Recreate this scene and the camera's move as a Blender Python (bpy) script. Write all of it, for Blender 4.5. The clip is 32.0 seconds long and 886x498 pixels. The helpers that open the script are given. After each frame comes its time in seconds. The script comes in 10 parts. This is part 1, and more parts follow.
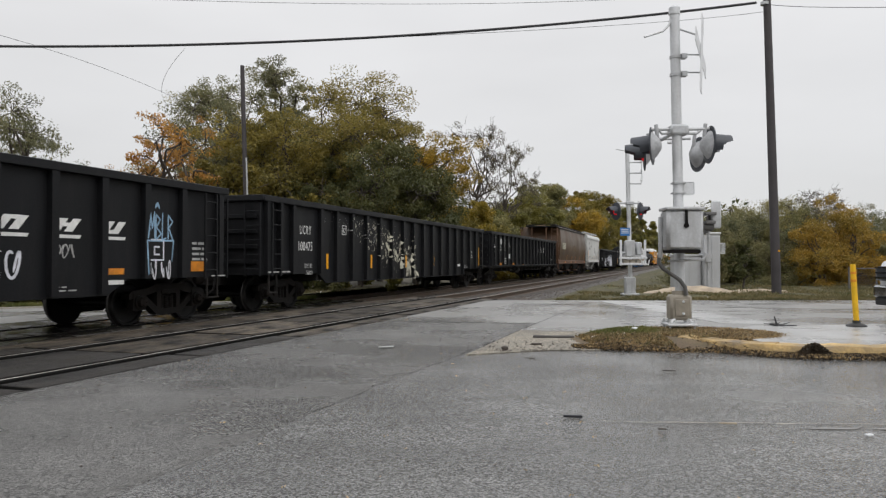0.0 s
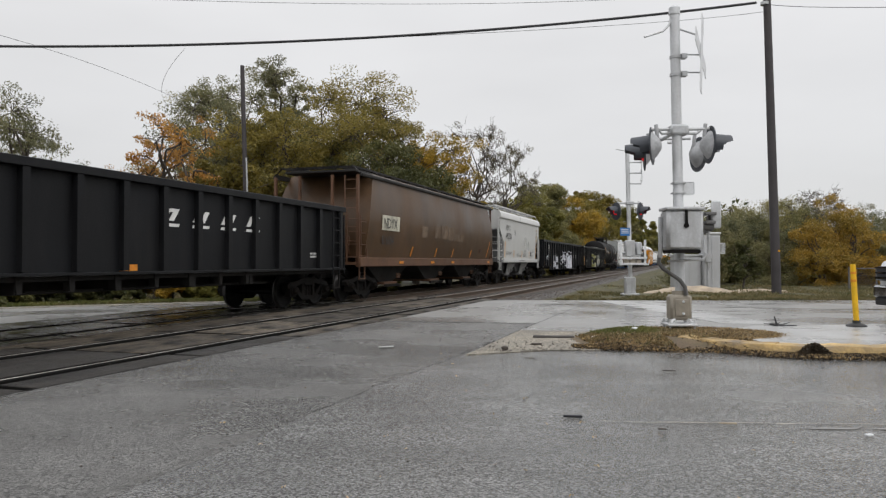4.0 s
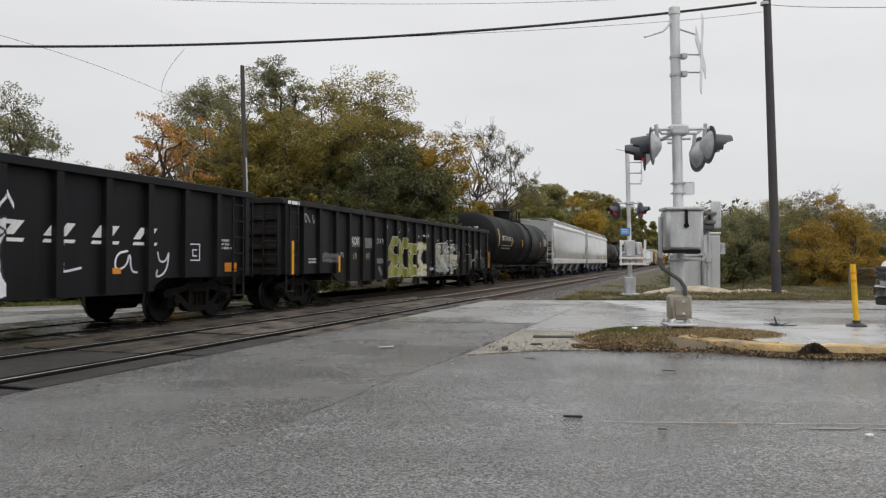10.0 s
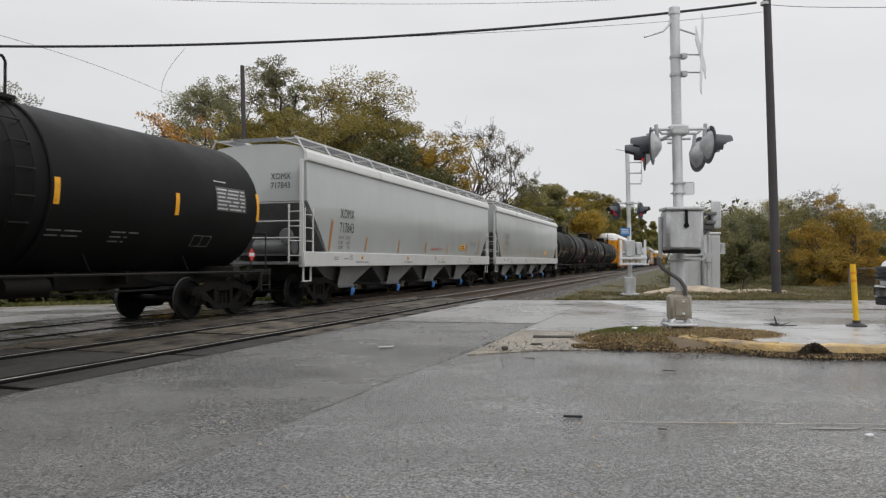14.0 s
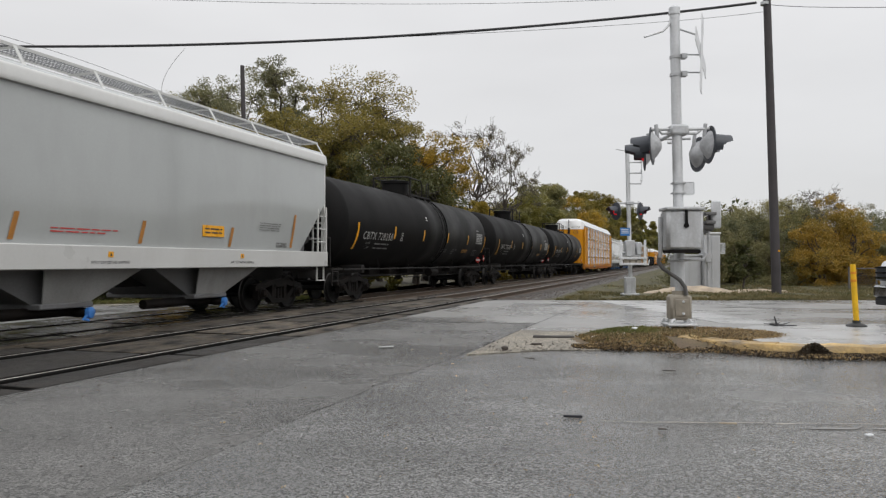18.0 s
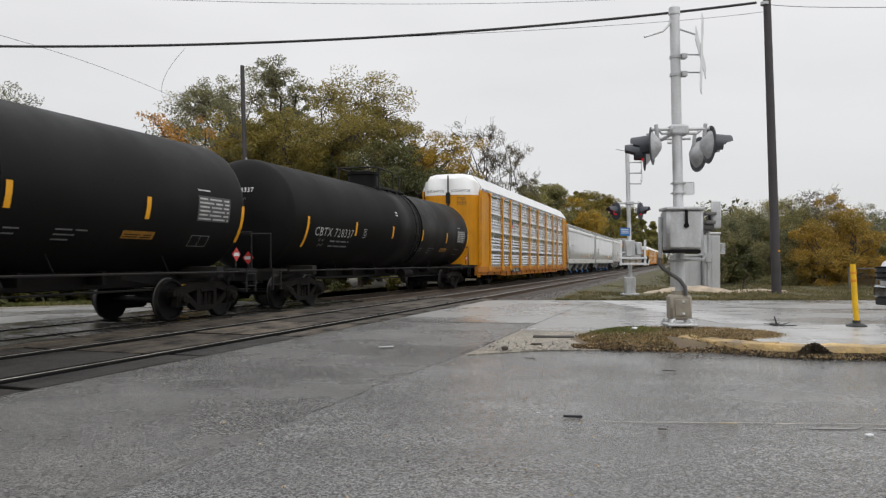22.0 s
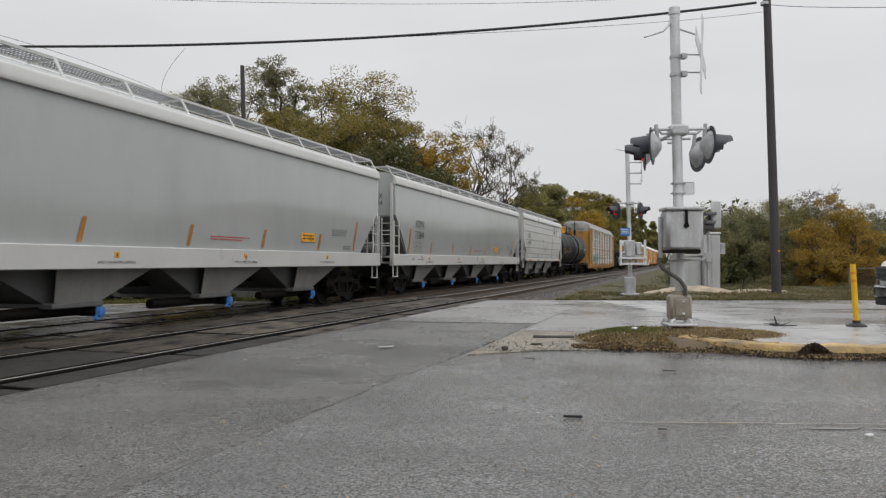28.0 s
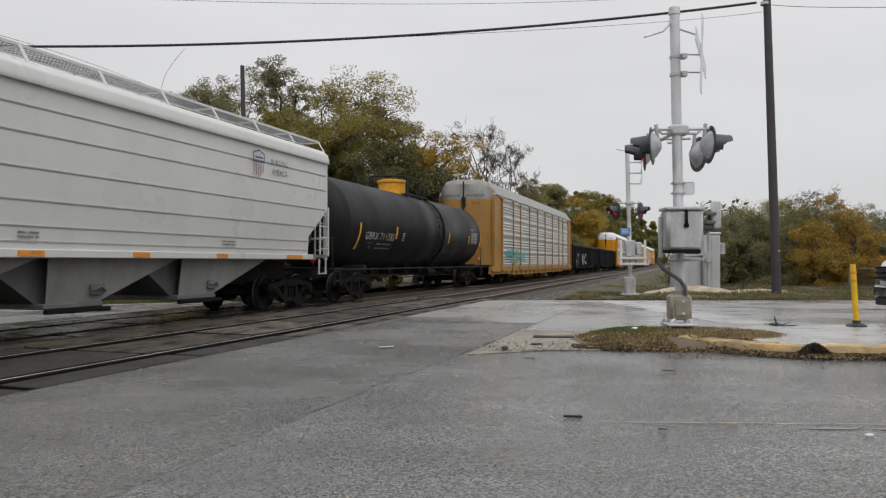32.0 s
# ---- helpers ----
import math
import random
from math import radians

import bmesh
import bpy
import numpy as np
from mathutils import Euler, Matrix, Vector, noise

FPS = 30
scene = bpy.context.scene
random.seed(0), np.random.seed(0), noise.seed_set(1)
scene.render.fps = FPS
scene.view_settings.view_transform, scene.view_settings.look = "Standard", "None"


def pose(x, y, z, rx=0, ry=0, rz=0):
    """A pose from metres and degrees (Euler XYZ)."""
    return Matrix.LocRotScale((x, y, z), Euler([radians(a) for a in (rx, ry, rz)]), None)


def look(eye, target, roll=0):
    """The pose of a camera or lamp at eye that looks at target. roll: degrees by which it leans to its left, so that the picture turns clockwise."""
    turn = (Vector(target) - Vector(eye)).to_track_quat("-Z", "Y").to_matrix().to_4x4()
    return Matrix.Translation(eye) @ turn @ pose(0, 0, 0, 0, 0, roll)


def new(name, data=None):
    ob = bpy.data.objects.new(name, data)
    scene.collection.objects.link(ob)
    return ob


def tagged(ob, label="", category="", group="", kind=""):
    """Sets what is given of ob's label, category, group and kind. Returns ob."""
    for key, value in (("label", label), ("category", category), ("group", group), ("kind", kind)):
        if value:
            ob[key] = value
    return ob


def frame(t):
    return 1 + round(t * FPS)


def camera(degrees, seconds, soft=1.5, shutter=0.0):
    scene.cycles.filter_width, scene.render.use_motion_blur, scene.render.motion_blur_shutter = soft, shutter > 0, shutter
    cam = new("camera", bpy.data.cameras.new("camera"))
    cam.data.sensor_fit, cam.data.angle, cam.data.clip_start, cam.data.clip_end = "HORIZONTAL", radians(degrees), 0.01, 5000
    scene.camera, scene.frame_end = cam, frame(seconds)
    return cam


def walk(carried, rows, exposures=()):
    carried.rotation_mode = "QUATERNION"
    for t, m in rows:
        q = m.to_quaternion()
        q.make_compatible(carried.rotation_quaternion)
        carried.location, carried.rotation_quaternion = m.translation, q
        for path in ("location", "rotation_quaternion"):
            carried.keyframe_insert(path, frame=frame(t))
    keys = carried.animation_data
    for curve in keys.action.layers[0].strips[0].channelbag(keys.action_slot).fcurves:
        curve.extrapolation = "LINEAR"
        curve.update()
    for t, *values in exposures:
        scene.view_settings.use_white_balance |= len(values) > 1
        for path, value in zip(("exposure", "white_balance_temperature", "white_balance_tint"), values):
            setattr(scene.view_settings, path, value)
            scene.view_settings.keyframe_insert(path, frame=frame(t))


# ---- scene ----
cam = camera(61.42, 32.0, soft=1.3, shutter=0.06)
walk(cam, [(0, pose(0, 0, 1.12, 91.0, 0, 0)), (32, pose(0, 0, 1.12, 91.0, 0, 0))], exposures=[(0, 0.04), (12, 0.03), (17, 0.0), (19, 0.05), (22, 0.07), (24, -0.06), (25, -0.09), (32, -0.09)])

# ---- the plan: track axis, train motion ----
TURN = 17.97                                   # the track runs this far to the right of the view
DX = Vector((math.sin(radians(TURN)), math.cos(radians(TURN)), 0))
NX = Vector((-math.cos(radians(TURN)), math.sin(radians(TURN)), 0))
RAIL = -0.175                                  # datum of the wagon bodies
RAIL_TOP = RAIL + 0.05                         # rail top of the main track
LC = 11.2                                      # main track's centre line, from the camera
LS = 6.86                                      # siding's centre line
SC = 0.96


def on(s, l, z=0.0):
    v = DX * s + NX * l
    return Vector((v.x, v.y, z))


def run(t):
    """Metres that the train has gone at t seconds."""
    return SC * (9.9175 * t + 0.015178 * t * t + 0.00005 * t ** 3)


# ---- light ----
world = bpy.data.worlds.new("overcast")
scene.world = world
world.use_nodes = True
wn, wl = world.node_tree.nodes, world.node_tree.links
wn.clear()
w_out = wn.new("ShaderNodeOutputWorld")
w_bg = wn.new("ShaderNodeBackground")
w_sky = wn.new("ShaderNodeTexSky")
w_sky.sky_type, w_sky.sun_disc = "NISHITA", False
w_sky.sun_elevation, w_sky.sun_rotation = radians(48), radians(200)
w_co = wn.new("ShaderNodeTexCoord")
w_sep = wn.new("ShaderNodeSeparateXYZ")
w_ramp = wn.new("ShaderNodeValToRGB")
w_ramp.color_ramp.elements[0].position, w_ramp.color_ramp.elements[0].color = 0.0, (0.755, 0.755, 0.76, 1)
w_ramp.color_ramp.elements[1].position, w_ramp.color_ramp.elements[1].color = 1.0, (1.75, 1.77, 1.82, 1)
e = w_ramp.color_ramp.elements.new(0.3)
e.color = (0.875, 0.872, 0.88, 1)
w_map = wn.new("ShaderNodeMapping")
w_map.inputs["Scale"].default_value = (1, 1, 3.5)
w_noise = wn.new("ShaderNodeTexNoise")
w_noise.inputs["Scale"].default_value, w_noise.inputs["Detail"].default_value = 1.6, 4
w_cl = wn.new("ShaderNodeMapRange")
w_cl.inputs["From Min"].default_value, w_cl.inputs["From Max"].default_value = 0.3, 0.7
w_cl.inputs["To Min"].default_value, w_cl.inputs["To Max"].default_value = 0.90, 1.055
w_mul = wn.new("ShaderNodeMix")
w_mul.data_type, w_mul.blend_type = "RGBA", "MULTIPLY"
w_mul.inputs[0].default_value = 1.0
w_mix = wn.new("ShaderNodeMix")
w_mix.data_type = "RGBA"
w_mix.inputs[0].default_value = 0.006
wl.new(w_co.outputs["Generated"], w_sep.inputs[0])
wl.new(w_sep.outputs["Z"], w_ramp.inputs[0])
wl.new(w_co.outputs["Generated"], w_map.inputs["Vector"])
wl.new(w_map.outputs[0], w_noise.inputs["Vector"])
wl.new(w_noise.outputs["Fac"], w_cl.inputs["Value"])
wl.new(w_ramp.outputs["Color"], w_mul.inputs[6])
wl.new(w_cl.outputs[0], w_mul.inputs[7])
wl.new(w_mul.outputs[2], w_mix.inputs[6])
wl.new(w_sky.outputs[0], w_mix.inputs[7])
wl.new(w_mix.outputs[2], w_bg.inputs["Color"])
w_bg.inputs["Strength"].default_value = 0.86
wl.new(w_bg.outputs[0], w_out.inputs[0])

sun = new("sun", bpy.data.lights.new("sun", "SUN"))
sun.data.energy, sun.data.angle, sun.data.color = 0.9, radians(40), (1.0, 0.97, 0.93)
sun.matrix_world = look((0, 0, 30), (-0.35, 0.55, 29.25))


# ---- materials ----
def mat(name, col, rough=0.6, metal=0.0, var=0.25, scale=1.5, fine=30.0, bump=0.15, dirt=None, dirt_amount=0.0,
        streak=(1, 1, 1), rough_var=0.12, rnd=0.0, spec=0.5, emit=0.0, fvar=None, speck=0.0, speck_amount=0.35):
    fvar = var * 0.5 if fvar is None else fvar
    m = bpy.data.materials.new(name)
    m.use_nodes = True
    n, l = m.node_tree.nodes, m.node_tree.links
    b = n["Principled BSDF"]
    co = n.new("ShaderNodeTexCoord")
    n1 = n.new("ShaderNodeTexNoise")
    n1.inputs["Scale"].default_value, n1.inputs["Detail"].default_value = scale, 5
    n2 = n.new("ShaderNodeTexNoise")
    n2.inputs["Scale"].default_value, n2.inputs["Detail"].default_value = fine, 3
    l.new(co.outputs["Object"], n1.inputs["Vector"])
    l.new(co.outputs["Object"], n2.inputs["Vector"])
    mr = n.new("ShaderNodeMapRange")
    mr.inputs["From Min"].default_value, mr.inputs["From Max"].default_value = 0.3, 0.7
    mr.inputs["To Min"].default_value, mr.inputs["To Max"].default_value = 1 - var, 1 + var
    l.new(n1.outputs["Fac"], mr.inputs["Value"])
    mr2 = n.new("ShaderNodeMapRange")
    mr2.inputs["From Min"].default_value, mr2.inputs["From Max"].default_value = 0.3, 0.7
    mr2.inputs["To Min"].default_value, mr2.inputs["To Max"].default_value = 1 - fvar, 1 + fvar
    l.new(n2.outputs["Fac"], mr2.inputs["Value"])
    mu = n.new("ShaderNodeMath")
    mu.operation = "MULTIPLY"
    l.new(mr.outputs[0], mu.inputs[0])
    l.new(mr2.outputs[0], mu.inputs[1])
    last = mu.outputs[0]
    if speck:
        vo = n.new("ShaderNodeTexVoronoi")
        vo.inputs["Scale"].default_value = speck
        l.new(co.outputs["Object"], vo.inputs["Vector"])
        sp = n.new("ShaderNodeSeparateColor")
        l.new(vo.outputs["Color"], sp.inputs[0])
        ms = n.new("ShaderNodeMapRange")
        ms.inputs["To Min"].default_value, ms.inputs["To Max"].default_value = 1 - speck_amount, 1 + speck_amount
        l.new(sp.outputs[0], ms.inputs["Value"])
        mu3 = n.new("ShaderNodeMath")
        mu3.operation = "MULTIPLY"
        l.new(last, mu3.inputs[0])
        l.new(ms.outputs[0], mu3.inputs[1])
        last = mu3.outputs[0]
    if rnd:
        oi = n.new("ShaderNodeObjectInfo")
        mr3 = n.new("ShaderNodeMapRange")
        mr3.inputs["To Min"].default_value, mr3.inputs["To Max"].default_value = 1 - rnd, 1 + rnd
        l.new(oi.outputs["Random"], mr3.inputs["Value"])
        mu2 = n.new("ShaderNodeMath")
        mu2.operation = "MULTIPLY"
        l.new(last, mu2.inputs[0])
        l.new(mr3.outputs[0], mu2.inputs[1])
        last = mu2.outputs[0]
    sc = n.new("ShaderNodeVectorMath")
    sc.operation = "SCALE"
    sc.inputs[0].default_value = col
    l.new(last, sc.inputs["Scale"])
    colour = sc.outputs[0]
    if dirt_amount:
        mp = n.new("ShaderNodeMapping")
        mp.inputs["Scale"].default_value = streak
        n3 = n.new("ShaderNodeTexNoise")
        n3.inputs["Scale"].default_value, n3.inputs["Detail"].default_value, n3.inputs["Roughness"].default_value = 1.6, 8, 0.65
        l.new(co.outputs["Object"], mp.inputs["Vector"])
        l.new(mp.outputs[0], n3.inputs["Vector"])
        m4 = n.new("ShaderNodeMapRange")
        m4.inputs["From Min"].default_value, m4.inputs["From Max"].default_value = 0.45, 0.72
        m4.inputs["To Max"].default_value = dirt_amount
        l.new(n3.outputs["Fac"], m4.inputs["Value"])
        mx = n.new("ShaderNodeMix")
        mx.data_type = "RGBA"
        l.new(m4.outputs[0], mx.inputs[0])
        l.new(colour, mx.inputs[6])
        mx.inputs[7].default_value = (*dirt, 1)
        colour = mx.outputs[2]
    l.new(colour, b.inputs["Base Color"])
    mr5 = n.new("ShaderNodeMapRange")
    mr5.inputs["From Min"].default_value, mr5.inputs["From Max"].default_value = 0.3, 0.7
    mr5.inputs["To Min"].default_value, mr5.inputs["To Max"].default_value = max(0.03, rough - rough_var), min(1, rough + rough_var)
    l.new(n1.outputs["Fac"], mr5.inputs["Value"])
    l.new(mr5.outputs[0], b.inputs["Roughness"])
    b.inputs["Metallic"].default_value = metal
    b.inputs["Specular IOR Level"].default_value = spec
    if bump:
        bp = n.new("ShaderNodeBump")
        bp.inputs["Strength"].default_value, bp.inputs["Distance"].default_value = bump, 0.01
        if speck:
            inv = n.new("ShaderNodeMath")
            inv.operation = "MULTIPLY_ADD"
            l.new(vo.outputs["Distance"], inv.inputs[0])
            inv.inputs[1].default_value = -0.8
            l.new(n2.outputs["Fac"], inv.inputs[2])
            l.new(inv.outputs[0], bp.inputs["Height"])
        else:
            l.new(n2.outputs["Fac"], bp.inputs["Height"])
        l.new(bp.outputs[0], b.inputs["Normal"])
    if emit:
        b.inputs["Emission Color"].default_value = (*col, 1)
        b.inputs["Emission Strength"].default_value = emit
    return m


def leaf_mat(name, cols, size=0.45):
    m = bpy.data.materials.new(name)
    m.use_nodes = True
    n, l = m.node_tree.nodes, m.node_tree.links
    b = n["Principled BSDF"]
    g = n.new("ShaderNodeNewGeometry")
    co = n.new("ShaderNodeTexCoord")
    nz = n.new("ShaderNodeTexNoise")
    nz.inputs["Scale"].default_value, nz.inputs["Detail"].default_value = size, 3
    l.new(co.outputs["Object"], nz.inputs["Vector"])
    mr = n.new("ShaderNodeMapRange")
    mr.inputs["From Min"].default_value, mr.inputs["From Max"].default_value = 0.3, 0.7
    l.new(nz.outputs["Fac"], mr.inputs["Value"])
    ad = n.new("ShaderNodeMath")
    ad.operation = "MULTIPLY_ADD"
    l.new(g.outputs["Random Per Island"], ad.inputs[0])
    ad.inputs[1].default_value = 0.45
    sc = n.new("ShaderNodeMath")
    sc.operation = "MULTIPLY"
    l.new(mr.outputs[0], sc.inputs[0])
    sc.inputs[1].default_value = 0.6
    l.new(sc.outputs[0], ad.inputs[2])
    r = n.new("ShaderNodeValToRGB")
    el = r.color_ramp.elements
    for i, c in enumerate(cols):
        p = i / (len(cols) - 1)
        k = el[0] if i == 0 else (el[1] if i == len(cols) - 1 else el.new(p))
        k.position, k.color = p, (*c, 1)
    l.new(ad.outputs[0], r.inputs[0])
    l.new(r.outputs[0], b.inputs["Base Color"])
    b.inputs["Roughness"].default_value = 0.6
    tr = n.new("ShaderNodeBsdfTranslucent")
    l.new(r.outputs[0], tr.inputs["Color"])
    mx = n.new("ShaderNodeMixShader")
    mx.inputs[0].default_value = 0.38
    l.new(b.outputs[0], mx.inputs[1])
    l.new(tr.outputs[0], mx.inputs[2])
    l.new(mx.outputs[0], n["Material Output"].inputs["Surface"])
    return m


RUST = (0.075, 0.045, 0.03)
M_GOND = mat("black_car_paint", (0.0085, 0.009, 0.0105), 0.52, var=0.35, scale=0.7, dirt=(0.024, 0.0225, 0.022), dirt_amount=0.35, streak=(2.2, 2.2, 0.35), spec=0.2)
M_GOND2 = mat("worn_black_paint", (0.0135, 0.0125, 0.0125), 0.55, var=0.4, scale=0.9, dirt=(0.045, 0.036, 0.03), dirt_amount=0.5, streak=(2.5, 2.5, 0.3), spec=0.22)
M_TANK = mat("black_tank_paint", (0.0100, 0.0097, 0.0098), 0.55, var=0.35, scale=0.6, bump=0.05, dirt=(0.014, 0.013, 0.012), dirt_amount=0.4, streak=(1.2, 1.2, 0.4), spec=0.09)
M_TANK2 = mat("grey_black_tank_paint", (0.012, 0.0125, 0.014), 0.5, var=0.35, scale=0.6, bump=0.05, dirt=(0.03, 0.029, 0.028), dirt_amount=0.4, streak=(1.2, 1.2, 0.4), spec=0.2)
M_HOP = mat("pale_grey_hopper_paint", (0.40, 0.415, 0.41), 0.13, var=0.03, scale=0.4, bump=0.0, rough_var=0.04, dirt=(0.30, 0.305, 0.30), dirt_amount=0.25, streak=(0.9, 0.9, 0.35), spec=0.9)
M_HOPW = mat("white_hopper_paint", (0.54, 0.54, 0.525), 0.36, var=0.04, scale=0.5, bump=0.02, dirt=(0.40, 0.385, 0.355), dirt_amount=0.25, streak=(1.0, 1.0, 0.3))
# Hopper steel darkened in its colour for the shade under ends and chutes.
M_HOPD = mat("grey_steel_with_shade", (0.14, 0.142, 0.145), 0.5, var=0.15, scale=0.8, dirt=(0.09, 0.082, 0.078), dirt_amount=0.6, streak=(1.5, 1.5, 0.5))
# Lit counterpart of the steel above: light on the side sheets as paler colour.
M_CHUTE = mat("chute_steel_lit_side", (0.26, 0.26, 0.255), 0.45, var=0.15, scale=0.9, dirt=(0.15, 0.14, 0.13), dirt_amount=0.55, streak=(1.5, 1.5, 0.5))
M_GRATE = mat("galvanised_walkway_grating", (0.24, 0.245, 0.25), 0.45, 0.4, var=0.2, scale=2)
M_BROWN = mat("brown_oxide_paint", (0.092, 0.051, 0.025), 0.45, var=0.25, scale=0.45, bump=0.06, dirt=(0.042, 0.026, 0.015), dirt_amount=0.7, streak=(0.7, 0.7, 0.25), spec=0.35)
M_BROWND = mat("dark_brown_sill_paint", (0.12, 0.062, 0.036), 0.55, var=0.3, scale=0.6, dirt=(0.04, 0.026, 0.02), dirt_amount=0.5, spec=0.3)
M_YEL = mat("railcar_yellow_paint", (0.60, 0.255, 0.004), 0.48, var=0.12, scale=0.7, bump=0.04, dirt=(0.30, 0.11, 0.008), dirt_amount=0.45, streak=(1.8, 1.8, 0.3), spec=0.3)
# Railcar yellow darkened for the sill's shade, with some grime over it.
M_YELSILL = mat("shade_darkened_orange_sill_paint", (0.43, 0.15, 0.004), 0.5, var=0.2, scale=0.9, dirt=(0.17, 0.065, 0.012), dirt_amount=0.6, streak=(1.5, 1.5, 0.4))
M_YELOLD = mat("faded_yellow_paint", (0.36, 0.185, 0.035), 0.5, var=0.2, scale=0.7, dirt=(0.22, 0.12, 0.05), dirt_amount=0.6, streak=(1.8, 1.8, 0.3))
M_GALV = mat("galvanised_panel", (0.60, 0.61, 0.625), 0.22, 0.92, var=0.07, scale=0.8, fine=14, bump=0.03, dirt=(0.55, 0.55, 0.56), dirt_amount=0.35)
M_GALVOLD = mat("weathered_galvanised_panel", (0.52, 0.52, 0.515), 0.42, 0.35, var=0.15, scale=0.7, fine=14, bump=0.05, dirt=(0.36, 0.34, 0.31), dirt_amount=0.3, streak=(2, 2, 0.4))
M_ROOFW = mat("white_roof_paint", (0.71, 0.715, 0.72), 0.4, var=0.06, scale=0.6, dirt=(0.46, 0.45, 0.43), dirt_amount=0.4, streak=(3, 1, 1))
# Roof white raised in colour, so the upright ends look more strongly lit.
M_ROOFE = mat("light_lifted_white_end_sheet", (0.88, 0.88, 0.88), 0.4, var=0.04, scale=0.8, dirt=(0.62, 0.61, 0.59), dirt_amount=0.3)
M_TRUCK = mat("grimy_cast_steel", (0.0068, 0.006, 0.0056), 0.65, var=0.4, scale=2.5, bump=0.3, dirt=(0.022, 0.014, 0.010), dirt_amount=0.45, spec=0.15)
M_WHEEL = mat("dark_wheel_steel", (0.0075, 0.007, 0.007), 0.5, 0.2, var=0.3, scale=3, spec=0.2)
M_TREAD = mat("worn_wheel_tread", (0.055, 0.052, 0.05), 0.4, 0.7, var=0.15, scale=6)
M_UNDER = mat("black_underframe", (0.017, 0.0162, 0.0155), 0.65, var=0.4, scale=2, dirt=(0.04, 0.03, 0.025), dirt_amount=0.4, spec=0.22)
M_MARKW = mat("white_lettering", (0.74, 0.74, 0.72), 0.5, var=0.12, scale=4, bump=0.0)
M_MARKG = mat("faded_white_lettering", (0.42, 0.42, 0.41), 0.55, var=0.3, scale=5, bump=0.0)
M_MARKC = mat("yellowed_lettering", (0.46, 0.40, 0.27), 0.55, var=0.3, scale=5, bump=0.0)
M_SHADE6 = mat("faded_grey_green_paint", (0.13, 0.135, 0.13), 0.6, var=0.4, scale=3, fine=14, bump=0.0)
M_MARKX = mat("dim_grey_stencil", (0.16, 0.16, 0.158), 0.55, var=0.35, scale=6, bump=0.0)
M_SPRAYS = mat("grey_blue_spray_paint", (0.27, 0.295, 0.285), 0.5, var=0.35, scale=3, bump=0.0)
M_SPRAYL = mat("pale_cream_grey_spray_paint", (0.40, 0.385, 0.315), 0.5, var=0.35, scale=2.5, fine=12, bump=0.0)
M_MARKD = mat("dark_lettering", (0.03, 0.03, 0.033), 0.5, var=0.2, scale=4, bump=0.0)
M_REFL = mat("amber_reflector", (0.78, 0.36, 0.01), 0.35, var=0.1, scale=6, bump=0.0)
M_PRINTBG = mat("dull_grey_data_decal", (0.055, 0.055, 0.056), 0.5, var=0.2, scale=6, bump=0.0)
M_NOTICE = mat("dull_orange_notice", (0.30, 0.145, 0.018), 0.5, var=0.3, scale=6, bump=0.0)
M_REFLO = mat("faded_orange_reflector", (0.62, 0.22, 0.015), 0.4, var=0.2, scale=6, bump=0.0)
M_FADERED = mat("faded_grey_red_paint", (0.36, 0.24, 0.23), 0.5, var=0.2, scale=6, bump=0.0)
M_STRIPE = mat("dull_orange_tape", (0.40, 0.17, 0.03), 0.5, var=0.25, scale=5, bump=0.0)
M_RED = mat("red_paint", (0.45, 0.03, 0.025), 0.45, var=0.15, scale=6, bump=0.0)
M_BLUE = mat("blue_plastic", (0.05, 0.2, 0.55), 0.4, var=0.15, scale=6, bump=0.0)
M_SPRAYW = mat("white_spray_paint", (0.66, 0.67, 0.72), 0.55, var=0.25, scale=1.2, fine=9, bump=0.0)
M_SPRAYC = mat("cream_spray_paint", (0.52, 0.50, 0.40), 0.55, var=0.3, scale=1.2, fine=9, bump=0.0)
M_SPRAYG = mat("olive_spray_paint", (0.24, 0.24, 0.06), 0.55, var=0.3, scale=1.2, fine=9, bump=0.0)
M_SPRAYB = mat("pale_blue_spray_paint", (0.24, 0.38, 0.52), 0.55, var=0.25, scale=1.5, fine=9, bump=0.0)
M_TEAL = mat("teal_spray_paint", (0.10, 0.38, 0.36), 0.55, var=0.25, scale=1.5, fine=9, bump=0.0)
M_INK = mat("black_spray_paint", (0.012, 0.012, 0.016), 0.55, var=0.2, scale=2, bump=0.0)
M_ASPH = mat("wet_worn_asphalt", (0.128, 0.1265, 0.122), 0.21, var=0.22, scale=0.5, fine=95, bump=0.33, fvar=0.3, speck=95, speck_amount=0.85, dirt=(0.086, 0.085, 0.083), dirt_amount=0.6, streak=(0.28, 1.1, 1), rough_var=0.1)
M_ASPHB = mat("coarse_brownish_asphalt", (0.116, 0.113, 0.1075), 0.26, var=0.24, scale=0.6, fine=85, bump=0.7, fvar=0.3, speck=85, speck_amount=0.85, dirt=(0.07, 0.067, 0.063), dirt_amount=0.6, streak=(0.5, 0.9, 1), rough_var=0.12, spec=0.42)
M_WET = mat("shallow_puddle", (0.05, 0.05, 0.05), 0.06, var=0.1, scale=2, bump=0.0, rough_var=0.03)
M_CONC = mat("wet_concrete_paving", (0.225, 0.22, 0.211), 0.27, var=0.15, scale=0.4, fine=45, bump=0.15, dirt=(0.16, 0.16, 0.16), dirt_amount=0.6, streak=(0.3, 1.2, 1), rough_var=0.15)
